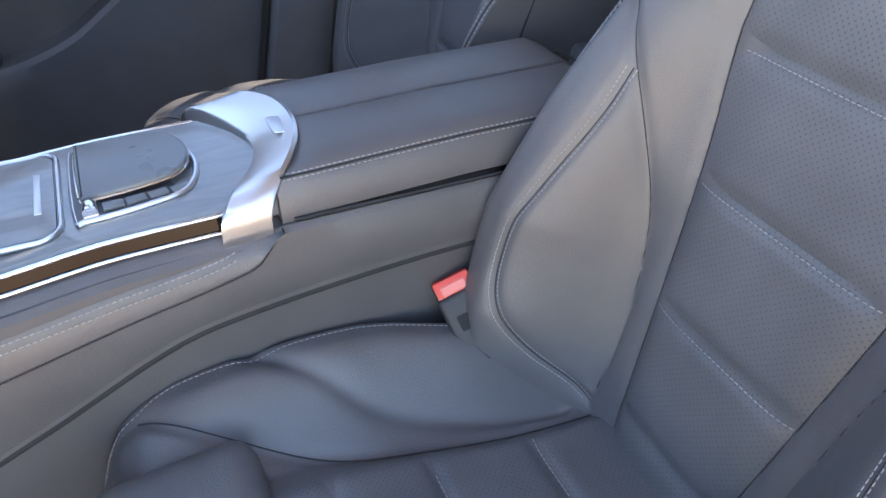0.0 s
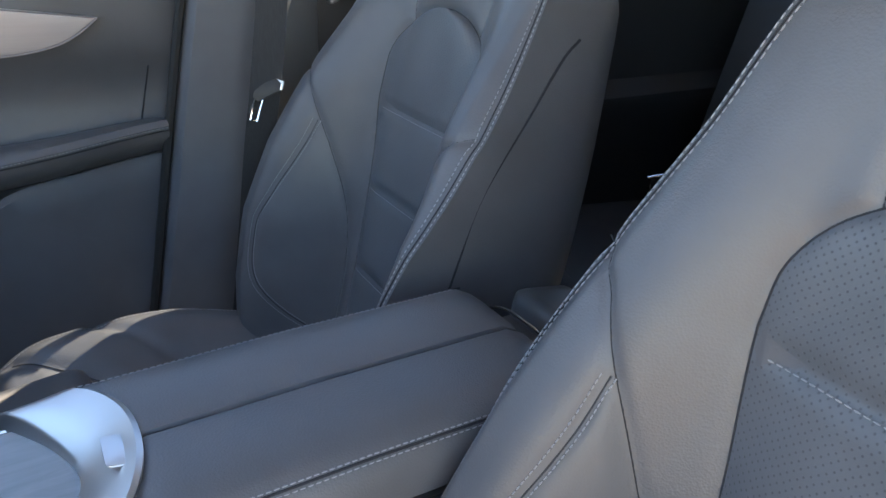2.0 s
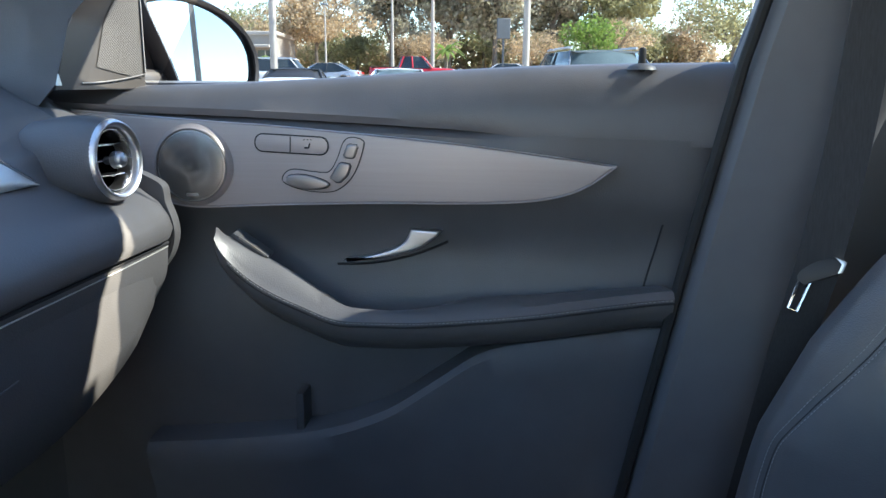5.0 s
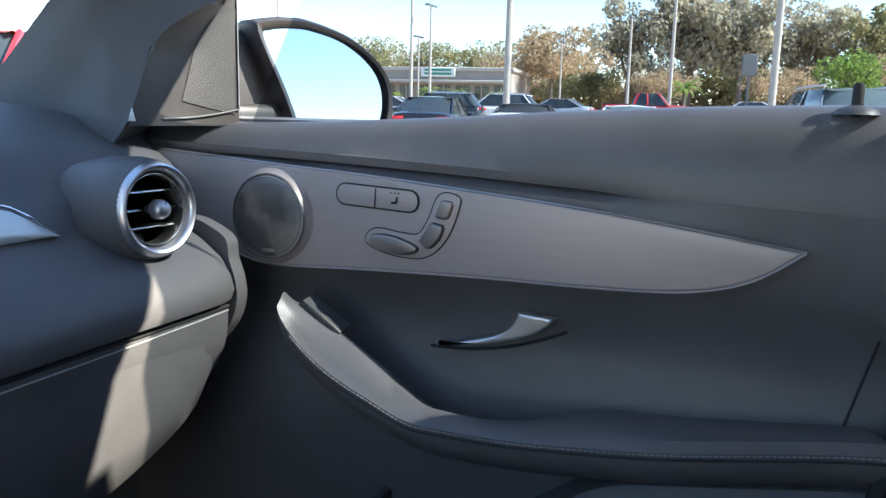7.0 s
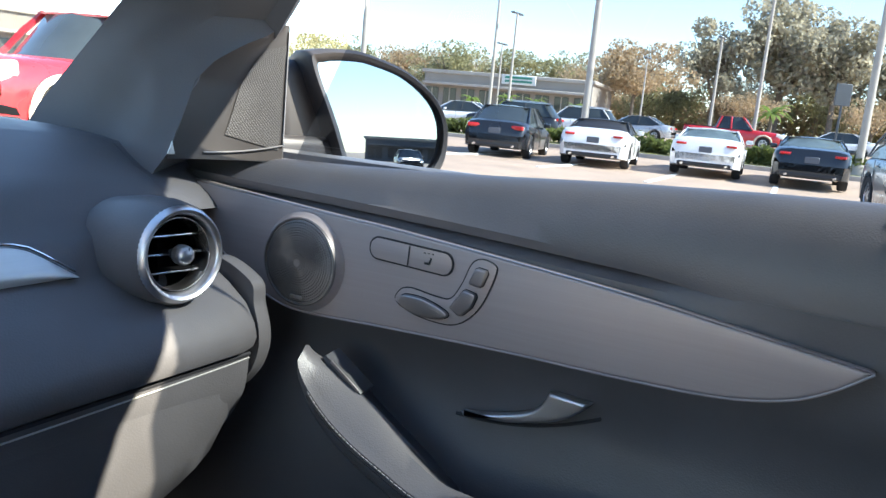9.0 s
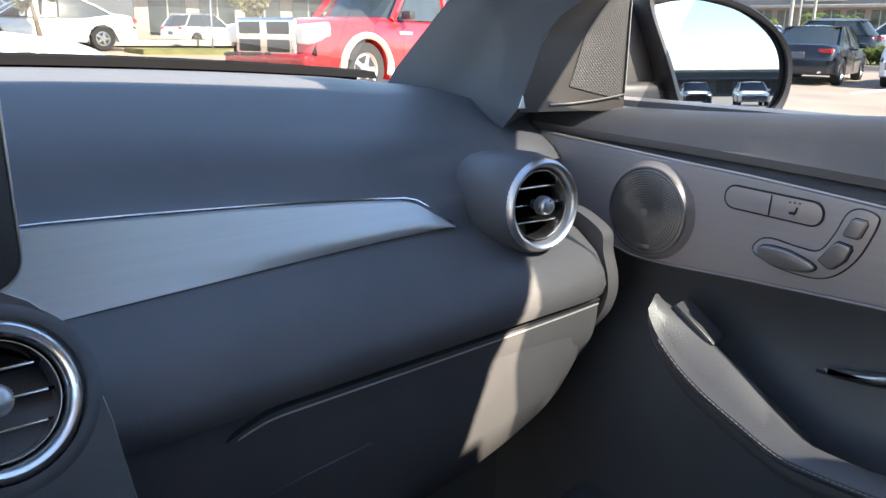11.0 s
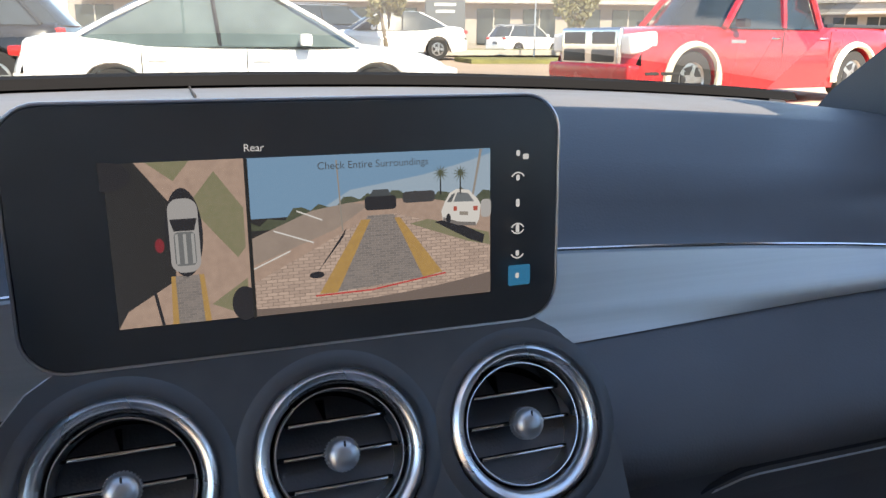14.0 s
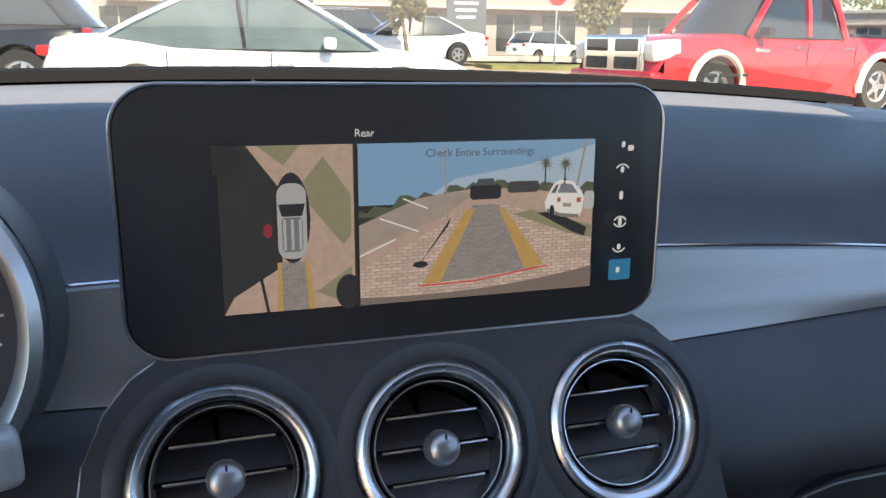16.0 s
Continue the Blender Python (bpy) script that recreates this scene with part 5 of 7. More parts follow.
part("seat_symbol", box_bm(0.0055, 0.0022, 0.0006, 0, 1, to_left(0.735, -0.155, 0.9785) @ pose(0.020, -0.004, 0.0032)), RUBBER, sw1)
part("seat_symbol", box_bm(0.0018, 0.0062, 0.0006, 0, 1, to_left(0.735, -0.155, 0.9785) @ pose(0.0235, -0.001, 0.0032, 0, 0, -14)), RUBBER, sw1)
ADJ = [(0.143, 0.931), (0.146, 0.942), (0.158, 0.947), (0.185, 0.944), (0.203, 0.945), (0.214, 0.962), (0.222, 0.982), (0.232, 0.988), (0.245, 0.985), (0.247, 0.977), (0.238, 0.950), (0.226, 0.932), (0.210, 0.921), (0.190, 0.919), (0.165, 0.922)]
SATINSWITCH = material("dark satin switch metal", (0.30, 0.28, 0.28), 0.32, 0.8, vary=0.1)
adj_path = smooth_path([Vector((a, b, 0)) for a, b in ADJ], 75, True)
adj = part("seat_adjuster", prism_bm([(p.x, p.y) for p in adj_path], 0.0014, 0.0005, to_left(0.735, 0, 0)), INSERT, door, "seat-shaped adjuster switches")
tube("adjuster_groove", [to_left(0.735, 0, 0) @ Vector((p.x, p.y, 0.0004)) for p in adj_path], 0.0011, SEAM, adj, sides=6, closed=True)
for nm, soft, pts in (
        ("cushion_switch", True, [(0.148, 0.932), (0.153, 0.940), (0.175, 0.940), (0.196, 0.934), (0.203, 0.929), (0.196, 0.924), (0.178, 0.922), (0.158, 0.925)]),
        ("back_switch", False, [(0.204, 0.937), (0.216, 0.955), (0.219, 0.957), (0.230, 0.955), (0.231, 0.952), (0.227, 0.941), (0.218, 0.932), (0.214, 0.931)]),
        ("head_switch", False, [(0.222, 0.965), (0.227, 0.978), (0.230, 0.980), (0.239, 0.979), (0.240, 0.976), (0.236, 0.964), (0.233, 0.962), (0.224, 0.963)])):
    pp = smooth_path([Vector((a, b, 0)) for a, b in pts], 36, True) if soft else [Vector((a, b, 0)) for a, b in pts]
    part(nm, prism_bm([(p.x, p.y) for p in pp], 0.0065, 0.0022, to_left(0.735, 0, 0), 3), SATINSWITCH, adj, "dark satin switch")
    tube("switch_groove", [to_left(0.735, 0, 0) @ Vector((p.x, p.y, 0.002)) for p in pp], 0.0009, SEAM, adj, sides=6, closed=True)
# armrest that sweeps down and back
AO = ((-0.62, 0.795), (-0.43, 0.777), (-0.29, 0.764), (-0.224, 0.763), (-0.159, 0.784), (-0.112, 0.807), (-0.075, 0.838), (-0.063, 0.856), (-0.056, 0.873))
AI = ((-0.62, 0.800), (-0.43, 0.785), (-0.288, 0.780), (-0.231, 0.784), (-0.192, 0.806), (-0.139, 0.839), (-0.10, 0.860), (-0.077, 0.873), (-0.056, 0.880))
drift = Vector((-0.016, -0.0105, 0.0075))
secs, outer = [], []
for i in range(61):
    t = i / 60
    y = -0.054 - 0.57 * t ** 1.5
    zo, zi = smooth_table(AO, y), smooth_table(AI, y)
    e = ease(0, 0.06, t)
    xo = 0.690 + 0.012 * (1 - e) + 0.04 * ease(-0.40, -0.64, y)
    mid = (xo + 0.765) / 2
    back = ease(-0.27, -0.40, y)
    crest, lower = 0.708 + (mid + 0.012 - 0.708) * back, 1 - back
    yc = y + drift.y * lower
    row = [Vector((0.785, yc, zi - 0.012 - 0.050 * lower)), Vector((crest + 0.022, yc, zi - 0.002 - 0.034 * lower)), Vector((crest, yc, zi + 0.003 - 0.016 * lower)), Vector((crest - 0.014, yc, (zi + zo) / 2 + 0.0068 - 0.001 * lower)) + drift * (0.45 * back)]
    row += [p + drift for p in (Vector((xo + 0.008, y, zo + 0.005)), Vector((xo, y, zo - 0.003)), Vector((xo + 0.001, y, zo - 0.014)), Vector((xo + 0.010, y, zo - 0.030)), Vector((xo + 0.040, y, zo - 0.050)))] + [Vector((0.785, yc, zo - 0.055))]
    # rounded front tip
    k = 1 - ease(0.0, 0.07, t)
    core = Vector((0.705, yc, zo - 0.004))
    secs.append([p + (core - p) * 0.85 * k ** 2 for p in row])
    outer.append(Vector((xo - 0.0008, y, zo - 0.005)))
outer = [p + drift for p in outer]
loft("armrest", secs, LEATHER, door, "padded leather armrest")
tagged(part("stitching", stitch_bm([p for p in outer[7:]], 0.0052, 0.0038, 0.0013), STITCH, door, "pale thread along the armrest"), kind="stuff")
tube("armrest_seam", [p + Vector((0.0004, 0, -0.004)) for p in outer[7:]], 0.0014, SEAM, door, sides=6)
SWITCH = pose(0.714, -0.106, 0.8525, 36, -7, 0)
part("window_switch", box_bm(0.024, 0.054, 0.008, 0.003, 2, SWITCH), GLOSS, door, "glossy window switch")
part("switch_lip", box_bm(0.002, 0.040, 0.003, 0.0008, 2, SWITCH @ pose(-0.0115, -0.002, 0.0035)), SATINSWITCH, door)
# chrome pull in its recess
H = [(0.211, 0.824), (0.240, 0.8245), (0.268, 0.828), (0.311, 0.841), (0.332, 0.855), (0.343, 0.8665), (0.302, 0.868), (0.295, 0.853), (0.283, 0.843), (0.262, 0.835), (0.235, 0.828)]
hp = smooth_path([Vector((a, b, 0)) for a, b in H[:6]], 30) + smooth_path([Vector((a, b, 0)) for a, b in H[6:]] + [Vector((0.211, 0.8245, 0))], 30)[:-1]
part("door_pull", prism_bm([(p.x, p.y) for p in hp], 0.010, 0.0035, to_left(0.772, 0, 0), 3), SATIN, door, "satin chrome door pull")
tube("recess_line", [Vector((0.779, -0.20 - 0.15 * k / 20, 0.815 + 0.035 * (k / 20) ** 2.2)) for k in range(21)], 0.002, SEAM, door, sides=6)
for q in ((0.195, 0.862), (0.182, 0.878)):
    part("lock_button", prism_bm(rounded_rect(0.006, 0.006, 0.002, 3), 0.001, 0.0003, to_left(0.781, -q[0], q[1])), TRIMGREY, door)
tube("panel_joint", [Vector((0.7685, -0.605 - 0.02 * (k / 12), 0.80 + 0.085 * k / 12)) for k in range(13)], 0.0014, SEAM, door, sides=6)
# map pocket with its sweeping edge
PK = ((-0.66, 0.752), (-0.609, 0.748), (-0.505, 0.738), (-0.43, 0.727), (-0.398, 0.716), (-0.347, 0.681), (-0.272, 0.630), (-0.20, 0.602), (-0.148, 0.590), (-0.044, 0.576), (0.06, 0.566))
secs = []
for i in range(51):
    y = 0.06 - 0.70 * i / 50
    z = smooth_table(PK, y)
    x = 0.716 + 0.03 * ease(-0.45, -0.66, y)
    secs.append([Vector((0.775, y, z + 0.004)), Vector((x + 0.022, y, z + 0.003)), Vector((x + 0.006, y, z)), Vector((x, y, z - 0.010)), Vector((x + 0.006, y, z - 0.045)), Vector((x + 0.016, y, z - 0.075)), Vector((x + 0.022, y, 0.45)), Vector((0.75, y, 0.36)), Vector((0.78, y, 0.36))])
loft("map_pocket", secs, TRIMGREY, door, "moulded map pocket")
part("pocket_rib", box_bm(0.04, 0.012, 0.09, 0.004, 2, pose(0.75, -0.155, 0.600)), PLASTIC, door)
# lock pin on the sill
part("pin_collar", lathe_bm([(0.006, 0.006), (0.009, 0.005), (0.016, 0.002), (0.018, -0.002)], 28, pose(0.775, -0.587, 1.0745)), PLASTIC, door)
part("lock_pin", lathe_bm([(0, 0.025), (0.003, 0.0245), (0.0045, 0.022), (0.0048, 0.004), (0.0048, -0.004)], 20, pose(0.775, -0.587, 1.0745)), RUBBER, door, "black lock pin")
# mirror triangle with tweeter mesh
CREASE = ((1.044, 0.675, 0.115), (1.10, 0.692, 0.108), (1.128, 0.700, 0.105), (1.15, 0.715, 0.093), (1.17, 0.740, 0.076), (1.185, 0.768, 0.064), (1.198, 0.786, 0.058))


def tri_point(u, z, lift=0.0):
    """A place on the hollow cover: u from the pillar's crease (0) to the window's edge (1)."""
    cx, cy = lerp_table([(a, b) for a, b, c in CREASE], z), lerp_table([(a, c) for a, b, c in CREASE], z)
    ox, oy = 0.792, 0.060
    dip = 0.010 * math.sin(math.pi * u) * min(1.0, (ox - cx) / 0.10)
    n = Vector((-0.42, -0.91, 0))
    p = Vector((cx + (ox - cx) * u, cy + (oy - cy) * u, z)) - n * dip
    return p + n * lift


secs = []
for k in range(25):
    z = 1.044 + 0.153 * k / 24
    front = [tri_point(q / 12, z) for q in range(13)]
    secs.append(front + [Vector((0.812, 0.075, z)), Vector((0.812, 0.13, z)), Vector((front[0].x + 0.03, front[0].y + 0.05, z))])
loft("mirror_triangle", secs, BUCKLE, door, "hollow black cover behind the mirror")
MESH = perforated("tweeter mesh", (0.042, 0.042, 0.046), 0.5, 0.0026, 0.25)
rows, cols, vs, uv = 15, 7, [], []
for i in range(rows):
    for j in range(cols):
        z = 1.064 + 0.112 * i / (rows - 1)
        u = 0.46 + 0.10 * (i / (rows - 1)) + (0.965 - 0.46 - 0.10 * (i / (rows - 1))) * j / (cols - 1)
        z += 0.008 * (1 - j / (cols - 1)) * (1 - 2 * i / (rows - 1)) - 0.006 * (j / (cols - 1)) * (i == 0)
        vs.append(tri_point(u, z, 0.0012))
        uv.append((u * 0.125, z))
obj("tweeter_mesh", vs, grid_faces(rows, cols), MESH, door, "fine speaker mesh", uv=uv)
tube("triangle_trim", [tri_point(0.30 + 0.70 * k / 14, 1.052 + 0.012 * (k / 14) ** 2, 0.002) for k in range(15)] + [tri_point(1.0, 1.07 + 0.12 * k / 8, 0.001) for k in range(9)], 0.0010, TRIMGREY, door, sides=6)
part("corner_clip", prism_bm([(-0.003, 0.0), (0.005, 0.0), (0.002, 0.014)], 0.002, 0.0006, facing(0.674, 0.111, 1.049, 5, -20)), ALU, door, "small pale corner clip")
# outer skin and window
part("outer_skin", box_bm(0.03, 0.95, 0.78, 0.012, 2, pose(0.86, -0.22, 0.665)), plain("car paint grey", (0.2, 0.2, 0.21), 0.3), door)

# ---- door mirror ----
mirror = thing("door_mirror", "black door mirror with tapered glass", "door mirror")
mirror.matrix_basis = Matrix.Translation((0.998, 0.065, 1.1055)) @ pose(0, 0, 0, 0, 0, -26) @ pose(0, 0, 0, 88.0, 0, 0) @ Matrix.Scale(1.134, 4)
MG = [(-0.086, 0.046), (-0.078, 0.055), (-0.05, 0.059), (-0.02, 0.058), (0.03, 0.046), (0.068, 0.024), (0.087, -0.002), (0.089, -0.034), (0.077, -0.057), (0.053, -0.066), (0.0, -0.067), (-0.030, -0.066), (-0.040, -0.058), (-0.060, -0.010)]
mg = smooth_path([Vector((a, b, 0)) for a, b in MG], 78, True)
part("mirror_glass", prism_bm([(p.x, p.y) for p in mg], 0.002, 0, pose(0, 0, 0.0)), MIRROR, mirror, "mirror glass", smooth=False)
secs = []
for h, k, sh in ((0.004, 1.02, 0), (0.010, 1.06, 0), (0.012, 1.13, 0), (0.006, 1.20, 0), (-0.02, 1.22, 0), (-0.06, 1.10, 0), (-0.10, 0.8, 0), (-0.115, 0.45, 0), (-0.118, 0.02, 0)):
    secs.append([Vector((p.x * (1 + (k - 1) * 0.75) - 0.004 * (k > 1.05), p.y * (1 + (k - 1) * 1.05), h)) for p in mg])
loft("housing", secs, BUCKLE, mirror, "black mirror shell", caps=False)
part("housing_root", box_bm(0.075, 0.105, 0.06, 0.02, 3, pose(-0.098, 0.004, -0.045, 0, 8, 6)), BUCKLE, mirror)
part("arm", box_bm(0.09, 0.040, 0.07, 0.012, 3, pose(-0.105, -0.050, -0.03, 0, 12, 0)), BUCKLE, mirror)


# ---- the car's shell: pillars, roof, floor, rear ----
def structure(ob, label, category):
    return tagged(ob, label, category, kind="structure")


def pillar(name, rows, mat, label):
    ob = loft(name, [[Vector(p) for p in r] for r in rows], mat)
    return structure(ob, label, "pillar trim")


PILLAR_X = ((0.0, 0.675), (0.1, 0.692), (0.155, 0.700), (0.20, 0.715), (0.24, 0.740), (0.27, 0.768), (0.30, 0.786))
PILLAR_Y = ((0.0, 0.115), (0.1, 0.108), (0.155, 0.105), (0.20, 0.093), (0.24, 0.076), (0.27, 0.064), (0.30, 0.058))
for sgn in (1, -1):
    rows = []
    for k in range(31):
        t = k / 30
        s = ease(0, 0.25, t)
        a = Vector((0.70 - 0.12 * t, 0.366 - 0.63 * t, 1.083 + 0.395 * t))
        u = max(0.0, t - 0.3)
        c = Vector((lerp_table(PILLAR_X, t) - 0.20 * u, lerp_table(PILLAR_Y, t) - 0.46 * u, 1.050 + 0.50 * min(t, 0.3) + 0.385 * u))
        b = a.lerp(c, 0.55) + Vector((-0.012 * s, -0.006, -0.004))
        d = Vector((0.83 - 0.18 * t, 0.20 - 0.45 * t, 1.055 + 0.42 * t))
        e = Vector((0.80 - 0.20 * t, 0.42 - 0.62 * t, 1.075 + 0.41 * t))
        loop = smooth_path([a, a.lerp(b, 0.5) + Vector((-0.005, -0.006, 0)), b, b.lerp(c, 0.5) + Vector((-0.003, -0.001, 0)), c], 28) + [c.lerp(d, 0.35), d, e]
        rows.append([Vector((sgn * p.x, p.y, p.z)) for p in loop])
    rows.insert(0, [p + Vector((sgn * 0.012, 0.075, -0.07)) for p in rows[0]])
    pillar("front_pillar", rows, FABRIC, "grey cloth covered front pillar")
    rows = []
    for z, y0, y1, x in ((0.30, -0.555, -0.74, 0.735), (0.50, -0.590, -0.755, 0.725), (0.68, -0.622, -0.770, 0.715), (0.90, -0.662, -0.812, 0.705), (1.08, -0.698, -0.872, 0.700), (1.25, -0.738, -0.890, 0.680), (1.36, -0.790, -0.93, 0.662), (1.45, -0.845, -0.97, 0.64), (1.53, -0.89, -1.0, 0.62)):
        out = lerp_table(((1.15, 0.10), (1.25, 0.068), (1.36, 0.05)), z)
        rows.append([(sgn * q, y, z) for q, y in ((x + 0.012, y0 - 0.004), (x, y0 - 0.014), (x - 0.006, (y0 + y1) / 2), (x, y1 + 0.012), (x + 0.012, y1), (x + out, y1), (x + out, y0))])
    pillar("centre_pillar", rows, TRIMGREY, "grey moulded centre pillar trim")
    # seal in front of the pillar
    tube("door_seal", [Vector((sgn * (x + 0.015), y + 0.006, z)) for z, y, x in ((0.35, -0.562, 0.733), (0.50, -0.590, 0.725), (0.68, -0.622, 0.715), (0.90, -0.662, 0.705), (1.08, -0.698, 0.700), (1.25, -0.738, 0.680), (1.40, -0.805, 0.655))], 0.007, RUBBER, None).update_tag()
    rows = []
    for z, y0, y1, x in ((0.9, -1.95, -2.3, 0.66), (1.10, -1.85, -2.25, 0.66), (1.30, -1.70, -2.1, 0.60), (1.48, -1.55, -1.95, 0.54)):
        rows.append([(sgn * q, y, z) for q, y in ((x + 0.01, y0), (x, (y0 + y1) / 2), (x + 0.01, y1), (x + 0.1, y1), (x + 0.1, y0))])
    pillar("rear_pillar", rows, TRIMGREY, "grey rear pillar trim")
    # roof rail between the pillars, unseen; bent to set the sun's edge on the dash
    rows = []
    for y, x, z in ((-0.10, 0.790, 1.425), (-0.22, 0.765, 1.430), (-0.30, 0.735, 1.432), (-0.42, 0.668, 1.434), (-0.56, 0.614, 1.436), (-0.64, 0.600, 1.442), (-0.72, 0.588, 1.472), (-0.80, 0.578, 1.500), (-1.0, 0.57, 1.505), (-1.5, 0.55, 1.45), (-2.0, 0.53, 1.39)):
        rows.append([(sgn * (x + dx), y, z + dz) for dx, dz in ((-0.16, 0.086), (-0.06, 0.034), (0.02, -0.012), (0.05, -0.008), (0.07, 0.02), (0.02, 0.06))])
    pillar("roof_rail", rows, HEADLINER, "unseen pale cloth roof rail, bent to cut the sun")
for ob in list(scene.objects):
    if ob.name.startswith("door_seal"):
        structure(ob, "black rubber door seal", "seal")

secs = []
for i in range(9):
    y = -0.312 - 1.908 * i / 8
    crown = 0.02 - 0.045 * ease(-1.2, -2.3, y) - 0.028 * ease(-0.35, -0.15, y)
    w = smooth_table(((-2.3, 0.48), (-1.5, 0.50), (-0.8, 0.52), (-0.5, 0.60), (-0.15, 0.60)), y)
    low = [Vector((w * f, y, 1.49 + crown + 0.018 * (1 - f * f))) for f in [-1 + k / 6 for k in range(13)]]
    secs.append(low + [p + Vector((0, 0, 0.035)) for p in reversed(low)])
structure(loft("ceiling", secs, HEADLINER), "pale grey cloth headliner", "ceiling")
structure(part("floor", box_bm(1.66, 2.9, 0.04, 0.01, 1, pose(0, -0.75, 0.28)), CARPET), "black carpeted car floor", "floor")
structure(part("firewall", box_bm(1.6, 0.04, 0.75, 0.01, 1, pose(0, 0.55, 0.68)), CARPET), "black carpeted bulkhead", "bulkhead")
structure(part("tailgate", box_bm(1.3, 0.05, 0.75, 0.02, 2, pose(0, -2.32, 0.72)), TRIMGREY), "grey tailgate trim below the rear window", "tailgate")
structure(part("sill_trim", box_bm(0.07, 1.4, 0.10, 0.02, 2, pose(-0.80, -0.2, 0.34)), PLASTIC), "black door sill trim", "sill")
structure(part("footwell_side", box_bm(0.03, 0.42, 0.75, 0.01, 1, pose(0.80, 0.36, 0.66)), PLASTIC), "black footwell side trim", "trim")
structure(part("footwell_side", box_bm(0.03, 0.42, 0.75, 0.01, 1, pose(-0.80, 0.36, 0.66)), PLASTIC), "black footwell side trim", "trim")
# bonnet
secs = []
for i in range(9):
    y = 0.55 + 1.15 * i / 8
    z = 1.045 - 0.10 * (i / 8) - 0.10 * (i / 8) ** 4
    secs.append([Vector((0.86 * f, y, z - 0.09 * abs(f) ** 3)) for f in [-1 + k / 6 for k in range(13)]] + [Vector((0.86, y, 0.3)), Vector((-0.86, y, 0.3))])
structure(loft("bonnet", secs, plain("silver car paint", (0.42, 0.42, 0.43), 0.28, 0.5)), "silver bonnet in front of the windscreen", "bonnet")
# windscreen
ws = []
for i in range(9):
    t = i / 8
    ws.append([Vector(((0.70 - 0.155 * t) * f, 0.505 - 0.70 * t + 0.03 * (1 - f * f), 1.085 - 0.03 * f * f * (1 - t) + 0.40 * t)) for f in [-1 + k / 6 for k in range(13)]])
wind = loft("windscreen", ws, CLEAR, wrap=False)
wind.visible_shadow = False
structure(wind, "clear curved windscreen", "windscreen")
sticker = thing("screen_sticker", "dark decal lettering low on the windscreen", "decal")
for k, (dx, w) in enumerate(((0, 0.006), (0.010, 0.014), (0.026, 0.010), (0.040, 0.018), (0.060, 0.008))):
    part("mark", box_bm(w, 0.001, 0.004, 0, 1, pose(0.508 + dx, 0.475, 1.098, -30)), RUBBER, sticker)

rear_glass = loft("rear_window", [[Vector((0.56 * f, -2.30 + 0.42 * t, 1.09 + 0.33 * t)) for f in (-1, -0.5, 0, 0.5, 1)] for t in (0, 0.5, 1)], DARKGLASS, wrap=False)
structure(rear_glass, "dark tinted rear window", "window")
side_glass = loft("side_window", [[Vector((-(0.76 - 0.13 * t), y, 1.07 + 0.36 * t)) for y in (-0.88, -1.2, -1.5, -1.9)] for t in (0, 0.5, 1)], DARKGLASS, wrap=False)
structure(side_glass, "dark tinted rear side window", "window")

# right-hand panes, added so their tint darkens outdoors and incoming sun
pane = loft("side_window", [[Vector((0.808 - 0.14 * t, y - 0.30 * t * (y > -0.2), 1.035 + 0.40 * t)) for y in (0.06, -0.15, -0.4, -0.71)] for t in (0, 0.5, 1)], DIMGLASS, wrap=False)
structure(pane, "passenger side window with tint added to dim sky and sun", "window")
pane = loft("side_window", [[Vector((0.80 - 0.15 * t, y, 1.055 + 0.38 * t)) for y in (-0.86, -1.2, -1.5, -1.9)] for t in (0, 0.5, 1)], DIMGLASS, wrap=False)
structure(pane, "rear side window with tint added to dim sky and sun", "window")

# ---- rear doors ----
for sgn in (1, -1):
    rd = thing("rear_door", "black rear door with padded sill and silver handle" if sgn > 0 else "black rear door with a padded sill", "car door")
    secs = []
    for i in range(13):
        y = -0.885 - 1.0 * i / 12
        t = 1.072 + 0.018 * i / 12
        secs.append([Vector((sgn * x, y, z)) for x, z in ((0.83, t - 0.05), (0.82, t - 0.004), (0.80, t), (0.745, t - 0.008), (0.728, t - 0.026), (0.722, t - 0.055), (0.732, t - 0.062), (0.735, 0.80), (0.70, 0.77), (0.70, 0.74), (0.735, 0.70), (0.74, 0.32), (0.84, 0.32))])
    # base colour is darkened to stand for the shade back here
    loft("panel", secs, REARSHADE, rd, wrap=False)
    pull = [(-0.004, -0.03), (0.0, 0.0), (0.012, 0.024), (0.035, 0.034), (0.07, 0.034), (0.072, 0.0), (0.03, -0.008), (0.012, -0.028)]
    m = Matrix(((0, 0, -sgn, sgn * 0.728), (-1, 0, 0, -0.905), (0, 1, 0, 1.000), (0, 0, 0, 1)))
    part("handle_bezel", prism_bm([(p.x, p.y) for p in smooth_path([Vector((a, b, 0)) for a, b in pull], 36, True)], 0.012, 0.004, m, 2), SATIN, rd, "silver handle bezel")
    part("handle_cup", lathe_bm([(0, 0.004), (0.012, 0.006), (0.016, 0.014), (0.019, 0.014)], 28, m @ pose(0.040, 0.012, 0.0)), CHROME, rd)
    part("outer_skin", box_bm(0.03, 1.15, 0.78, 0.012, 2, pose(sgn * 0.86, -1.28, 0.665)), plain("car paint grey", (0.2, 0.2, 0.21), 0.3), rd)
    if sgn > 0:
        tube("window_guide", [Vector((0.735 - 0.15 * max(0, z - 1.07), -0.885 - 0.02 * (z - 1.0), z)) for z in (1.0, 1.07, 1.2, 1.3, 1.45)], 0.003, SATIN, rd, "bright window guide", sides=6)

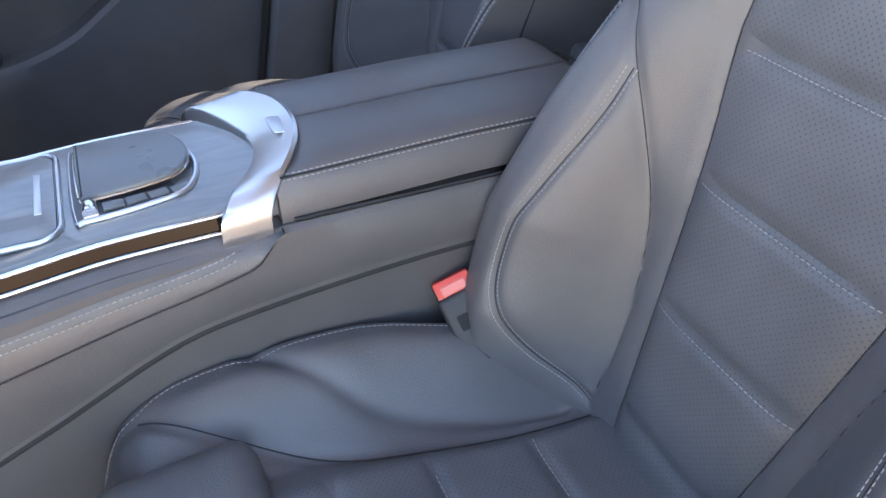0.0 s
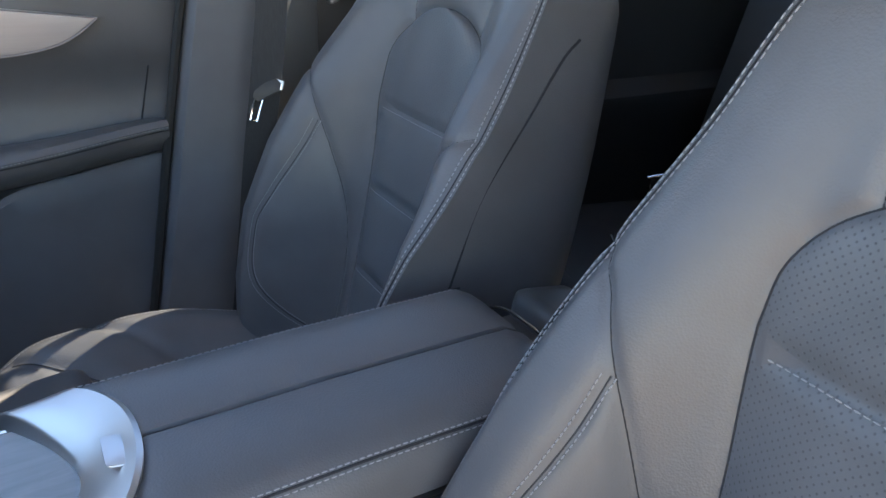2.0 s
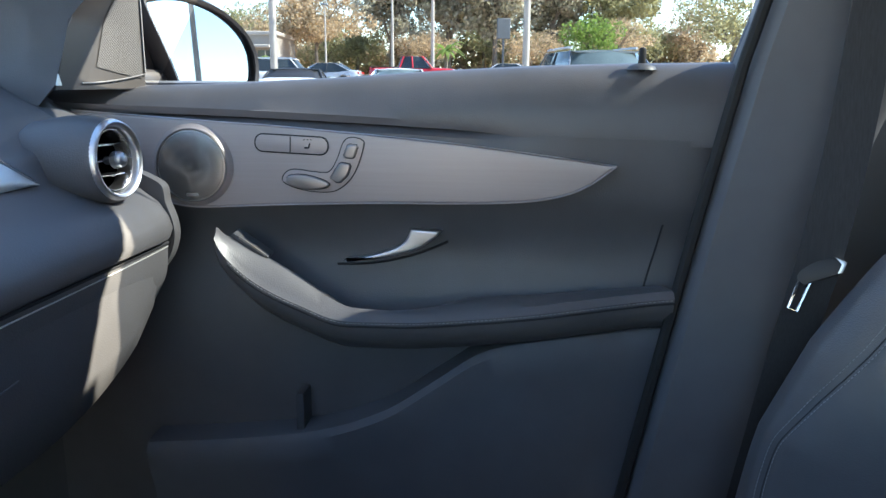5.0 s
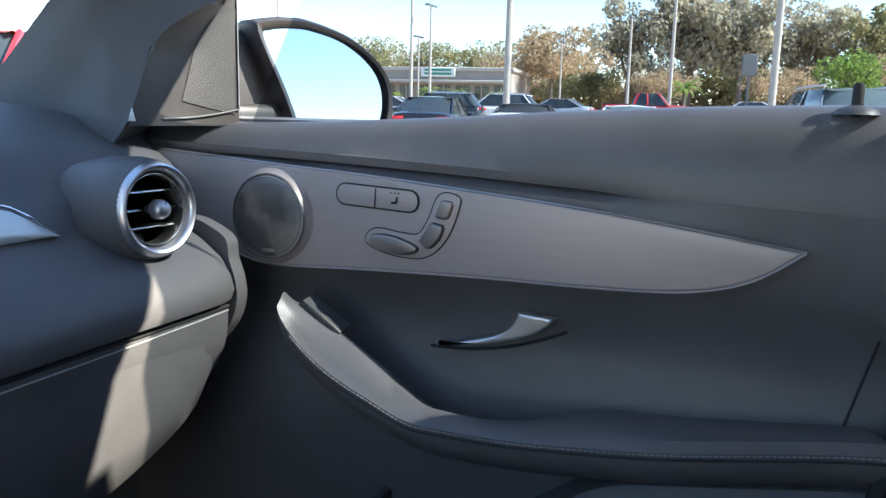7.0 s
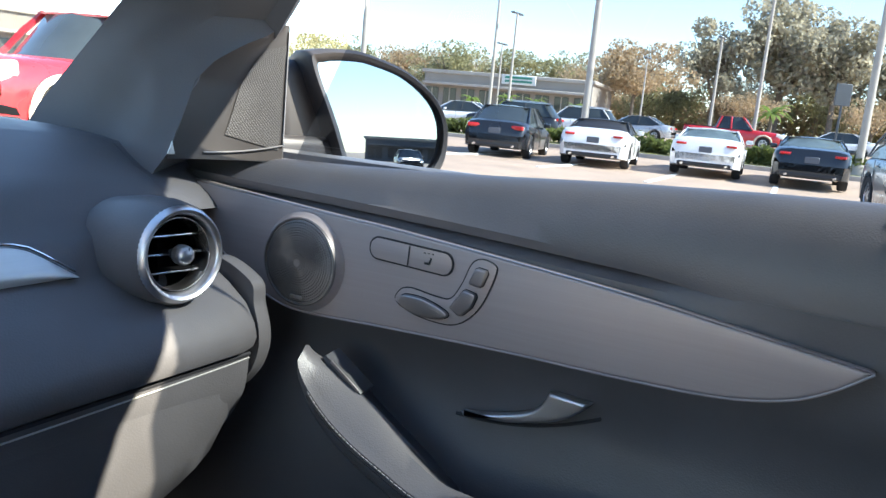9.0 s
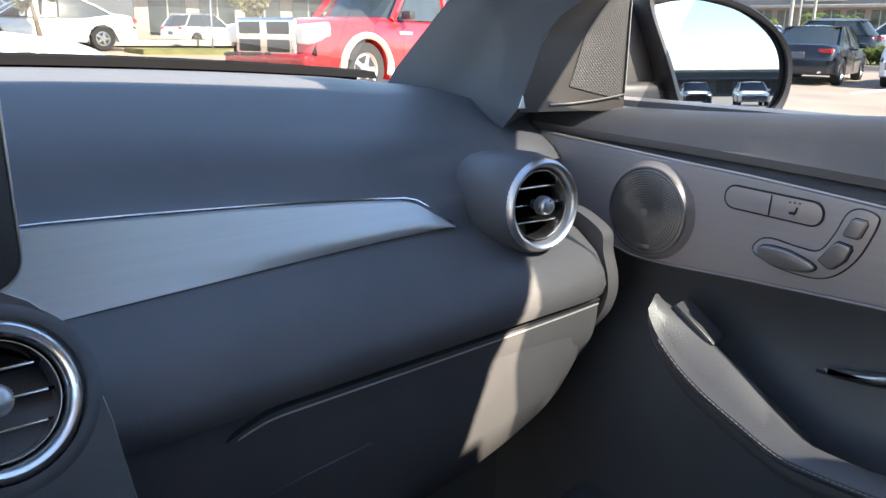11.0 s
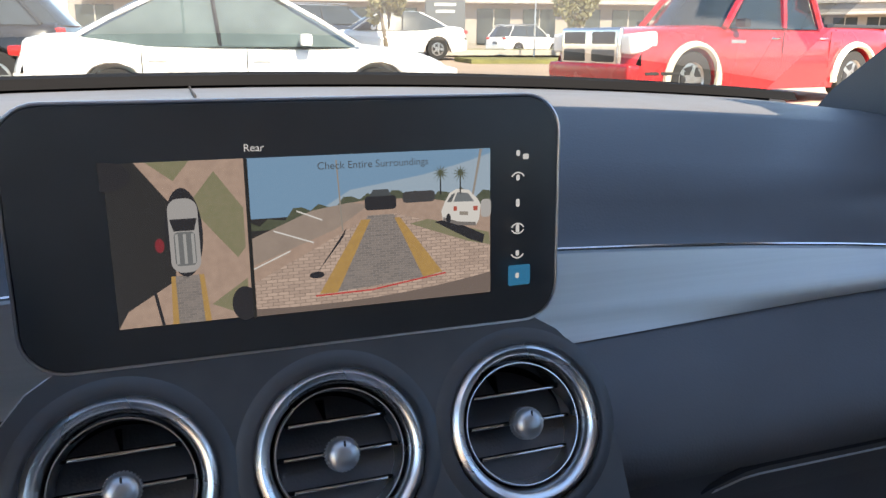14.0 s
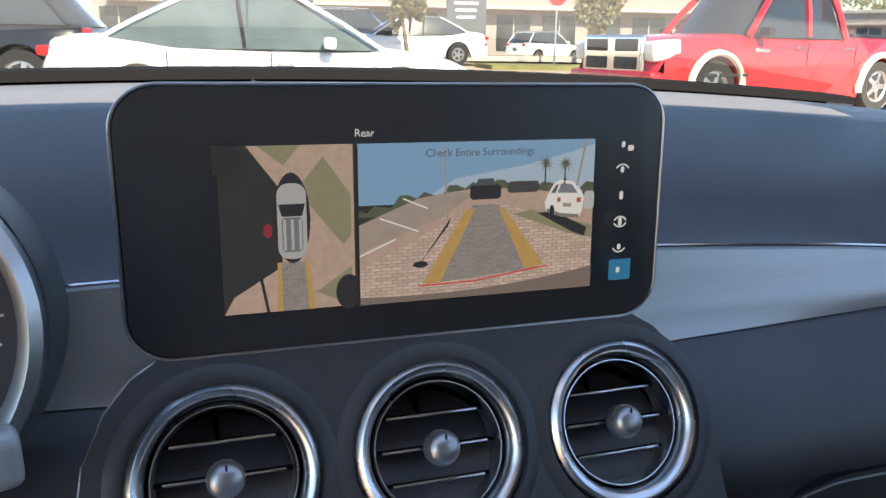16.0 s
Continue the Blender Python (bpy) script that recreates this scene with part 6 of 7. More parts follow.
# ---- rear bench ----
bench = thing("rear_bench", "black leather rear bench seat, deep shade put into its colour", "bench seat")
secs = []
for i in range(21):
    x = -0.66 + 1.32 * i / 20
    h = 0.02 * math.cos(x * 9.5)
    secs.append([Vector((x, y, z)) for y, z in ((-1.16, 0.42), (-1.15, 0.52 + h * 0.5), (-1.20, 0.565 + h), (-1.45, 0.545 + h), (-1.62, 0.53 + h), (-1.70, 0.62 + h), (-1.80, 0.95 + h * 0.5), (-1.84, 1.08), (-1.90, 1.10), (-1.96, 1.06), (-1.85, 0.4))])
# same leather as in front, with shade put into the colour
loft("bench_cushion", secs, REARSHADE, bench)
for x in (-0.45, 0.0, 0.45):
    part("headrest", box_bm(0.29, 0.09, 0.13, 0.04, 4, pose(x, -1.90, 1.17, -12)), LEATHER, bench)
# unseen walls added behind the bench to stop light leaking onto the doors
structure(part("leak_blocker", box_bm(1.70, 0.04, 0.76, 0.004, 1, pose(0, -2.03, 0.69)), REARSHADE, None), "added black wall behind the bench that blocks stray light", "wall")
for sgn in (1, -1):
    structure(part("leak_blocker_side", box_bm(0.05, 0.20, 0.76, 0.004, 1, pose(sgn * 0.80, -1.98, 0.69)), REARSHADE, None), "added black side piece that blocks stray light", "wall")
rb = thing("belt_buckle", "rear belt buckle with a bright tongue edge", "belt buckle")
rb.matrix_basis = pose(0.447, -1.40, 0.655, -12, 12, 60)
part("body", box_bm(0.034, 0.020, 0.055, 0.006, 3, pose(0, 0, -0.014)), PLASTIC, rb)
tube("tongue", [Vector(p) for p in ((-0.014, 0, 0.012), (-0.014, 0, 0.045), (0.014, 0, 0.045), (0.014, 0, 0.012))], 0.004, CHROME, rb, "bright steel tongue", closed=True)
part("strap", box_bm(0.03, 0.008, 0.14, 0.002, 1, pose(0, 0, -0.12)), RUBBER, rb)

# ---- front passenger belt ----
belt = thing("seat_belt", "black seat belt with chrome tongue hanging at the pillar", "seat belt")
path = [Vector(p) for p in ((0.640, -0.800, 1.26), (0.628, -0.792, 1.15), (0.612, -0.775, 1.0), (0.600, -0.755, 0.88), (0.622, -0.745, 0.78), (0.665, -0.735, 0.62), (0.70, -0.72, 0.45), (0.71, -0.70, 0.36))]
secs = []
for p in smooth_path(path, 42):
    secs.append([p + Vector((dx, dy, 0)) for dx, dy in ((-0.0006, -0.023), (0.0006, -0.023), (0.0006, 0.023), (-0.0006, 0.023))])
loft("webbing", secs, WEBBING, belt)
GRIP = Matrix(((-0.27, 0.24, -0.93, 0.600), (-0.96, -0.07, 0.27, -0.742), (0.0, 0.97, 0.24, 0.850), (0, 0, 0, 1)))
GRIP_OUT = [(-0.0080, 0.021), (0.0026, 0.026), (0.027, 0.033), (0.038, 0.028), (0.034, 0.016), (0.026, 0.013), (0.008, 0.005), (0.0, 0.0008), (-0.0070, 0.0065)]
tg = part("tongue_grip", prism_bm(GRIP_OUT, 0.010, 0.003, GRIP @ pose(0, 0, -0.005), 2), BUCKLE, belt, "matt black tongue grip")
part("tongue_cap", prism_bm([(0.027, 0.033), (0.0385, 0.0285), (0.035, 0.017), (0.030, 0.016), (0.033, 0.026)], 0.011, 0.002, GRIP @ pose(0, 0, -0.0052)), SATIN, tg)
tube("tongue", [GRIP @ Vector(p) for p in ((-0.0055, 0.004, 0.0), (-0.0135, -0.024, 0.0), (-0.0040, -0.027, 0.0), (0.0055, 0.004, 0.0))], 0.0017, CHROME, belt, "bright steel tongue", sides=8, closed=True)
part("anchor", box_bm(0.03, 0.09, 0.05, 0.01, 3, pose(0.650, -0.80, 1.275)), PLASTIC, belt)


# ---- outdoors ----
def gz(x, y):
    """The car park rises gently ahead of the car and to its right."""
    return -0.05 + 0.024 * min(25, max(0.0, y - 1)) * ease(24, 14, x) + 0.020 * min(100, max(0.0, x - 20))


ASPHALT = material("pale brick-toned paving", (0.40, 0.30, 0.225), 0.9, grain=0.004, grain_size=0.02, vary=0.14, patch=1.5, bump=0.5)
axis = [-900, -300, -120, -60, -30, -15, -5, 0, 1, 3, 6, 10, 15, 20, 25, 30, 40, 50, 61, 80, 100, 120, 300, 900]
vs = [(x, y, gz(x, y)) for x in axis for y in axis]
structure(obj("ground", vs, grid_faces(len(axis), len(axis)), ASPHALT, smooth=False), "pale sunlit car park surface", "ground")
GRASS = material("lawn", (0.20, 0.19, 0.07), 0.95, grain=0.02, grain_size=0.05, vary=0.35, patch=0.6, bump=1.0)
CONCRETE = material("kerb concrete", (0.40, 0.37, 0.33), 0.9, grain=0.003, grain_size=0.02, vary=0.12, patch=0.4)
WHITEPAINT = material("worn white road paint", (0.7, 0.69, 0.66), 0.8, vary=0.12, patch=0.2)


def strip(name, corners, h, mat, label, category):
    """A raised strip on the ground with an upright edge all round."""
    n = len(corners)
    vs = [(x, y, gz(x, y) - 0.05) for x, y in corners] + [(x, y, gz(x, y) + h) for x, y in corners]
    fs = [tuple(range(n, 2 * n))] + [(i, (i + 1) % n, n + (i + 1) % n, n + i) for i in range(n)]
    return structure(obj(name, vs, fs, mat, smooth=False), label, category)


strip("lawn", [(29.2, -14), (31.8, -14), (31.8, 40), (29.2, 40)], 0.14, GRASS, "strip of sunlit grass behind the parked row", "lawn")
strip("kerb", [(29.0, -14), (29.2, -14), (29.2, 40), (29.0, 40)], 0.15, CONCRETE, "pale concrete kerb", "kerb")
strip("lawn", [(-30, 30), (60, 22), (60, 24.5), (-30, 33.5)], 0.14, GRASS, "strip of grass along the street", "lawn")
strip("kerb", [(-30, 29.8), (60, 21.8), (60, 22.0), (-30, 30.0)], 0.15, CONCRETE, "pale concrete kerb", "kerb")
strip("lawn", [(8.4, 21.5), (14.5, 21.0), (14.5, 22.3), (8.4, 23.0)], 0.13, GRASS, "grass island with small trees", "lawn")
for k in range(9):
    y = -6.9 + 2.62 * k
    strip("bay_line", [(17.5, y), (22.6, y + 0.35), (22.6, y + 0.47), (17.5, y + 0.12)], 0.006, WHITEPAINT, "white parking bay line", "road marking")

TYRE = material("tyre rubber", (0.02, 0.02, 0.021), 0.85, vary=0.2)
RIM = material("alloy rim", (0.45, 0.45, 0.46), 0.3, 0.9)
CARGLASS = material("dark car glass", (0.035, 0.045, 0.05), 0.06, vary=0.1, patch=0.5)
# paler copy of the car glass: reflected sky is put into its colour
SKYLITGLASS = material("sky-lit car glass", (0.10, 0.13, 0.13), 0.05, vary=0.2, patch=0.4)
TAIL = plain("red tail lamp", (0.5, 0.02, 0.02), 0.2)
LAMP = material("headlamp glass", (0.75, 0.75, 0.73), 0.1, vary=0.1)
BLACKTRIM = material("black car trim", (0.02, 0.02, 0.022), 0.5)
BADGE = plain("number plate blank", (0.10, 0.11, 0.13), 0.5)


def paint(name, c, metal=0.0, rough=0.28):
    m = material(name, c, rough, metal, vary=0.04, patch=0.8)
    m.node_tree.nodes["Principled BSDF"].inputs["Coat Weight"].default_value = 0.6
    return m


KINDS = {
    # length, width, deck heights along the body, cabin: base front, roof front, roof rear, base rear, roof height, wheel radius, wheel places
    "sedan": (4.85, 1.86, ((-2.42, 0.72), (-2.36, 0.96), (-1.9, 1.03), (-0.9, 0.96), (0.7, 0.90), (1.2, 0.92), (1.9, 0.84), (2.3, 0.70), (2.42, 0.52)), (1.35, 0.42, -1.05, -2.10, 1.48), 0.335, (1.45, -1.42)),
    "coupe": (4.75, 1.92, ((-2.37, 0.70), (-2.30, 0.98), (-1.7, 1.05), (-0.9, 1.0), (0.6, 0.94), (1.2, 0.90), (1.9, 0.80), (2.25, 0.66), (2.37, 0.5)), (0.75, 0.05, -0.75, -1.55, 1.33), 0.35, (1.45, -1.38)),
    "suv": (4.70, 1.90, ((-2.35, 0.85), (-2.30, 1.10), (-1.5, 1.12), (0.7, 1.08), (1.15, 1.06), (1.8, 0.98), (2.2, 0.84), (2.35, 0.6)), (1.05, 0.38, -1.75, -2.25, 1.68), 0.37, (1.45, -1.42)),
    "pickup": (5.85, 2.02, ((-2.9, 1.05), (-2.85, 1.18), (-1.15, 1.20), (-1.0, 1.18), (0.9, 1.18), (1.2, 1.18), (2.2, 1.14), (2.75, 1.06), (2.86, 0.84), (2.9, 0.6)), (1.28, 0.62, -0.85, -1.10, 1.92), 0.41, (1.83, -1.78)),
}


def vehicle(kind, x, y, heading, body_mat, label, group="parked cars", glass_mat=None, category="car", soft_top=False, arch_mat=None, detail=False):
    L, W, deck, (bf, rf, rr, br, H), wr, (wf, wb) = KINDS[kind]
    v = thing("car" if kind != "pickup" else "pickup_truck", label, category, group)
    v.matrix_basis = pose(x, y, gz(x, y), 0, 0, heading)
    glass_mat = glass_mat or CARGLASS
    secs = []
    n = 36
    for i in range(n + 1):
        u = -L / 2 + L * i / n
        top = smooth_table(deck, u)
        e = min(1.0, (L / 2 - abs(u)) / 0.55)
        w = W / 2 * (0.80 + 0.20 * math.sqrt(max(0.0, 1 - (1 - e) ** 2)))
        low = 0.30 - 0.06 * e
        # wheel arches cut up into the flank
        arch = 0.0
        for c in (wf, wb):
            d = abs(u - c)
            if d < wr * 1.16:
                arch = max(arch, math.sqrt((wr * 1.16) ** 2 - d * d) + wr - low)
        zl = low + arch
        half = [(0.0, top + 0.015), (w * 0.62, top + 0.008), (w * 0.86, top - 0.03), (w * 0.95, top - 0.11), (w * 0.985, max(zl + 0.02, top - 0.26)), (w, max(zl + 0.015, 0.62)), (w * 0.985, max(zl + 0.01, 0.48)), (w * 0.97, zl), (w * 0.72, zl), (w * 0.70, low), (0.0, low)]
        secs.append([Vector((u, p, q)) for p, q in half] + [Vector((u, -p, q)) for p, q in reversed(half[1:-1])])
    loft("body", secs, body_mat, v)
    belt = smooth_table(deck, (bf + br) / 2) - 0.02
    # glasshouse
    secs = []
    for z, t in ((belt - 0.02, 0.0), (belt + 0.08, 0.18), (belt + (H - belt) * 0.55, 0.60), (H - 0.07, 0.92), (H - 0.02, 1.0)):
        f, r = bf + (rf - bf) * t, br + (rr - br) * t
        w = W / 2 * (0.90 - 0.20 * t)
        secs.append([Vector((f + 0.06, 0, z)), Vector((f, w * 0.72, z)), Vector((f - 0.22, w, z)), Vector(((f + r) / 2, w * 1.02, z)), Vector((r + 0.22, w, z)), Vector((r, w * 0.72, z)), Vector((r - 0.04, 0, z)), Vector((r, -w * 0.72, z)), Vector((r + 0.22, -w, z)), Vector(((f + r) / 2, -w * 1.02, z)), Vector((f - 0.22, -w, z)), Vector((f, -w * 0.72, z))])
    loft("glasshouse", secs, (BLACKTRIM if soft_top else glass_mat), v, "dark cloth hood" if soft_top else "")
    rw = W / 2 * 0.70
    secs = []
    for k in range(13):
        u = rf + 0.07 - (rf - rr + 0.12) * k / 12
        e = min(1, min(k, 12 - k) / 2)
        secs.append([Vector((u, rw * 1.03 * f, H - 0.035 + 0.045 * (1 - f * f) * (0.4 + 0.6 * e))) for f in (-1, -0.7, -0.35, 0, 0.35, 0.7, 1)] + [Vector((u, rw * f, H - 0.06)) for f in (0.9, -0.9)])
    loft("roof", secs, BLACKTRIM if soft_top else body_mat, v)
    for sg in (1, -1):
        wbelt, wtop = W / 2 * 0.905, W / 2 * 0.715
        mid = (rf + rr) / 2 + 0.02
        for a, b in ((bf - 0.10, rf - 0.10), (mid, mid - 0.06), (br + 0.16, rr + 0.16)):
            tube("window_post", [Vector((a, sg * wbelt, belt - 0.01)), Vector(((a + b) / 2, sg * (wbelt + wtop) / 2 * 1.015, (belt + H) / 2)), Vector((b, sg * wtop, H - 0.03))], 0.024 if kind != "pickup" else 0.055, BLACKTRIM if ((abs(a - mid) < 0.01 and kind != "pickup") or soft_top) else body_mat, v, sides=6)
        part("wing_mirror", box_bm(0.14, 0.20, 0.13, 0.04, 2, pose(bf - (0.72 if kind == "sedan" else 0.30), sg * (W / 2 + 0.06), belt + 0.06)), BLACKTRIM if kind == "pickup" else body_mat, v)
        for c in (wf, wb):
            t = part("wheel", lathe_bm([(wr * 0.62, 0.11), (wr * 0.93, 0.115), (wr, 0.08), (wr, -0.08), (wr * 0.93, -0.115), (wr * 0.62, -0.11)], 28, pose(c, sg * (W / 2 - 0.13), wr, 90)), TYRE, v)
            part("rim", lathe_bm([(0, 0.085), (wr * 0.16, 0.09), (wr * 0.58, 0.075), (wr * 0.64, 0.10)], 28, pose(c, sg * (W / 2 - 0.13), wr, 90 if sg < 0 else -90)), RIM, t)
            for q in range(5):
                a = 2 * math.pi * q / 5
                part("spoke_gap", prism_bm([(wr * 0.24 * math.cos(a - 0.25), wr * 0.24 * math.sin(a - 0.25)), (wr * 0.52 * math.cos(a - 0.42), wr * 0.52 * math.sin(a - 0.42)), (wr * 0.52 * math.cos(a + 0.42), wr * 0.52 * math.sin(a + 0.42)), (wr * 0.24 * math.cos(a + 0.25), wr * 0.24 * math.sin(a + 0.25))], 0.012, 0, pose(c, sg * (W / 2 - 0.13), wr, 90 if sg < 0 else -90) @ pose(0, 0, 0.078)), BLACKTRIM, t)
            if arch_mat:
                ap = [Vector((c + wr * 1.24 * math.cos(a), sg * (W / 2 + 0.012), wr + wr * 1.22 * math.sin(a))) for a in [math.pi * q / 18 for q in range(-1, 20)]]
                tube("wheel_arch", ap, 0.06, arch_mat, v, "pale wheel arch flare", sides=6, flat=0.8)
        hz = smooth_table(deck, L / 2 - 0.18) - 0.12
        part("headlamp", box_bm(0.30, 0.34, 0.15, 0.04, 2, pose(L / 2 - 0.19, sg * W * 0.36, hz, 0, 12, -sg * 18)) if kind != "pickup" else box_bm(0.46, 0.26, 0.28, 0.06, 3, pose(L / 2 - 0.22, sg * W * 0.405, 0.93, 0, 6, -sg * 8)), LAMP, v)
        tz = smooth_table(deck, -L / 2 + 0.1) - 0.10
        part("tail_lamp", box_bm(0.14, (0.34 if kind == "sedan" else 0.27) if kind != "pickup" else 0.16, {"pickup": 0.3, "coupe": 0.065}.get(kind, 0.11), 0.03, 2, pose(-L / 2 + 0.09, sg * W * 0.34, tz - 0.02, 0, 0, sg * 14)), TAIL, v)
        for c in ((0.35, -0.75) if kind in ("sedan", "pickup", "suv") else (0.1,)):
            part("door_handle", box_bm(0.20, 0.03, 0.03, 0.01, 1, pose(c - 0.2, sg * (W / 2 * 0.985 + 0.005), belt - 0.16)), CHROME if kind == "pickup" else body_mat, v)
            part("door_gap", box_bm(0.012, 0.01, 0.55, 0, 1, pose(c - 0.36, sg * (W / 2 * 0.995), belt - 0.33)), BLACKTRIM, v)
        if kind == "suv":
            tube("roof_bar", [Vector((u, sg * W * 0.34, H + 0.045 - 0.03 * abs(u + 0.7) ** 2 * 0.3)) for u in (0.25, 0.0, -0.7, -1.4, -1.65)], 0.022, SATIN, v, "silver roof bar")
        if kind != "pickup":
            tube("exhaust", [Vector((-L / 2 + 0.02, sg * W * 0.30, 0.33)), Vector((-L / 2 - 0.02, sg * W * 0.30, 0.33))], 0.05, CHROME, v, sides=10, flat=0.6)
    part("rear_plate", box_bm(0.02, 0.34, 0.16, 0.01, 1, pose(-L / 2 - 0.005, 0, 0.74)), BADGE, v, "blank number plate")
    part("rear_bumper", box_bm(0.12, W * 0.74, 0.12, 0.04, 2, pose(-L / 2 + 0.05, 0, 0.34)), BLACKTRIM, v)
    if kind == "pickup":
        g = part("grille", box_bm(0.10, 1.36, 0.54, 0.05, 3, pose(L / 2 - 0.02, 0, 0.87)), CHROME, v, "chrome grille with a cross bar")
        for sy in (-1, 1):
            for sz in (-1, 1):
                part("grille_mesh", box_bm(0.06, 0.52, 0.185, 0.03, 2, pose(L / 2 + 0.012, sy * 0.335, 0.87 + sz * 0.125)), BLACKTRIM, g)
        part("bumper", box_bm(0.22, W * 0.94, 0.24, 0.06, 3, pose(L / 2 - 0.04, 0, 0.52)), body_mat, v)
        part("lower_bumper", box_bm(0.2, W * 0.9, 0.12, 0.04, 2, pose(L / 2 - 0.05, 0, 0.36)), LAMP, v)
        part("load_bed", box_bm(1.60, W * 0.84, 0.06, 0.01, 1, pose(-2.0, 0, 1.20)), BLACKTRIM, v, "dark open load bed")
        part("side_badge", box_bm(0.30, 0.01, 0.05, 0.005, 1, pose(0.95, W / 2 * 0.99, 0.95)), SATIN, v)
    else:
        part("grille", box_bm(0.06, W * 0.5, 0.22, 0.05, 3, pose(L / 2 - 0.03, 0, 0.50)), BLACKTRIM, v)
    return v


WHITE = paint("white car paint", (0.80, 0.80, 0.79))
BLACK = paint("black car paint", (0.02, 0.022, 0.026), 0.3)
SILVERP = paint("silver car paint", (0.50, 0.51, 0.52), 0.5)
GREYP = paint("grey car paint", (0.16, 0.18, 0.20), 0.5)
REDP = paint("red truck paint", (0.46, 0.018, 0.025))
BLUEP = paint("blue car paint", (0.03, 0.12, 0.32), 0.2)
TAN = plain("beige arch flare", (0.66, 0.60, 0.47), 0.5)
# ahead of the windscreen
vehicle("sedan", 0.85, 9.5, -5, WHITE, "white saloon car parked side-on ahead", glass_mat=SKYLITGLASS)
vehicle("pickup", 8.74, 10.5, 188.8, REDP, "red pickup truck with beige arches and chrome grille", "", category="pickup truck", arch_mat=TAN, glass_mat=CARGLASS)
vehicle("suv", -3.6, 12.8, 172, BLACK, "black car parked behind the white saloon")
vehicle("suv", 5.4, 27.0, 10, paint("dark blue car paint", (0.03, 0.045, 0.07), 0.3), "dark van beyond the grass strip", "far cars")
vehicle("sedan", 6.6, 24.3, 176, WHITE, "white car beyond the grass strip", "far cars")
vehicle("suv", 19.2, 41.0, 20, WHITE, "white car far along the street", "far cars")
vehicle("sedan", 27.0, 44.0, 0, SILVERP, "silver car far along the street", "far cars")
# parked row on the right
vehicle("sedan", 22.3, 9.1, 12, BLACK, "black saloon with red tail lamps, parked tail-out")
vehicle("coupe", 22.9, 6.35, 10, WHITE, "white convertible with a dark soft top", soft_top=True)
vehicle("coupe", 24.2, 3.45, 6, WHITE, "white low sports coupe, parked tail-out", glass_mat=SKYLITGLASS)
vehicle("coupe", 24.3, 0.75, 4, BLACK, "black coupe with a pale reflecting window", glass_mat=SKYLITGLASS)
vehicle("suv", 15.6, -1.9, 192, GREYP, "grey sport utility car facing the row, yellow sticker inside", glass_mat=SKYLITGLASS)
vehicle("sedan", 20.0, 12.0, 12, BLACK, "dark saloon at the end of the row")
vehicle("suv", 35.0, 14.6, 100, BLACK, "dark sport utility car on the far lane", "far cars")
vehicle("suv", 40.0, 13.2, 95, WHITE, "white sport utility car on the far lane", "far cars")
vehicle("sedan", 41.0, 20.6, 100, WHITE, "white saloon on the far lane", "far cars")
vehicle("pickup", 51.5, 6.8, -85, REDP, "distant red pickup truck", "", category="pickup truck", arch_mat=TAN)
vehicle("sedan", 44.5, 27.0, 95, BLUEP, "blue car on the far lane", "far cars")
vehicle("sedan", 50.0, 12.5, 90, SILVERP, "silver saloon far off", "far cars")
vehicle("sedan", 52.0, 1.0, 90, WHITE, "white car far off among hedges", "far cars")
vehicle("suv", 47.0, -4.5, 80, BLACK, "dark car far off", "far cars")


def leaf_cloud(name, centre, radii, count, size, mat, parent, seed, gaps=0.35):
    """A crown of many small leaf clumps, gathered in uneven lobes with gaps."""
    rng = np.random.default_rng(seed)
    lobes = []
    for _ in range(22):
        d = rng.normal(size=3)
        d /= np.linalg.norm(d)
        lobes.append((d * rng.uniform(0.25, 0.85), rng.uniform(0.22, 0.46)))
    vs, fs = [], []
    for k in range(count):
        c, r = lobes[rng.integers(len(lobes))]
        d = rng.normal(size=3)
        d /= np.linalg.norm(d)
        p = np.array(centre) + np.array(radii) * (c + d * r * rng.uniform(gaps, 1) ** 0.5)
        a = rng.normal(size=3)
        a /= np.linalg.norm(a)
        b = np.cross(a, rng.normal(size=3))
        b /= np.linalg.norm(b)
        s = size * rng.uniform(0.5, 1.3)
        i = len(vs)
        vs += [tuple(p - a * s), tuple(p + b * s * 0.55), tuple(p + a * s), tuple(p - b * s * 0.55)]
        fs.append((i, i + 1, i + 2, i + 3))
    return obj(name, vs, fs, mat, parent, smooth=False)


def leafy(name, c):
    m = material(name, c, 0.7, vary=0.3, patch=0.9)
    n, l = m.node_tree.nodes, m.node_tree.links
    g = n.new("ShaderNodeNewGeometry")
    b = n["Principled BSDF"]
    src = b.inputs["Base Color"].links[0].from_socket
    mr = n.new("ShaderNodeMapRange")
    mr.inputs[3].default_value, mr.inputs[4].default_value = 0.75, 1.2
    l.new(g.outputs["Random Per Island"], mr.inputs[0])
    mul = n.new("ShaderNodeVectorMath")
    mul.operation = "SCALE"
    l.new(src, mul.inputs[0])
    l.new(mr.outputs[0], mul.inputs["Scale"])
    l.new(mul.outputs[0], b.inputs["Base Color"])
    tl = n.new("ShaderNodeBsdfTranslucent")
    l.new(mul.outputs[0], tl.inputs[0])
    mx = n.new("ShaderNodeMixShader")
    mx.inputs[0].default_value = 0.55
    l.new(b.outputs[0], mx.inputs[1])
    l.new(tl.outputs[0], mx.inputs[2])
    l.new(mx.outputs[0], n["Material Output"].inputs[0])
    return m


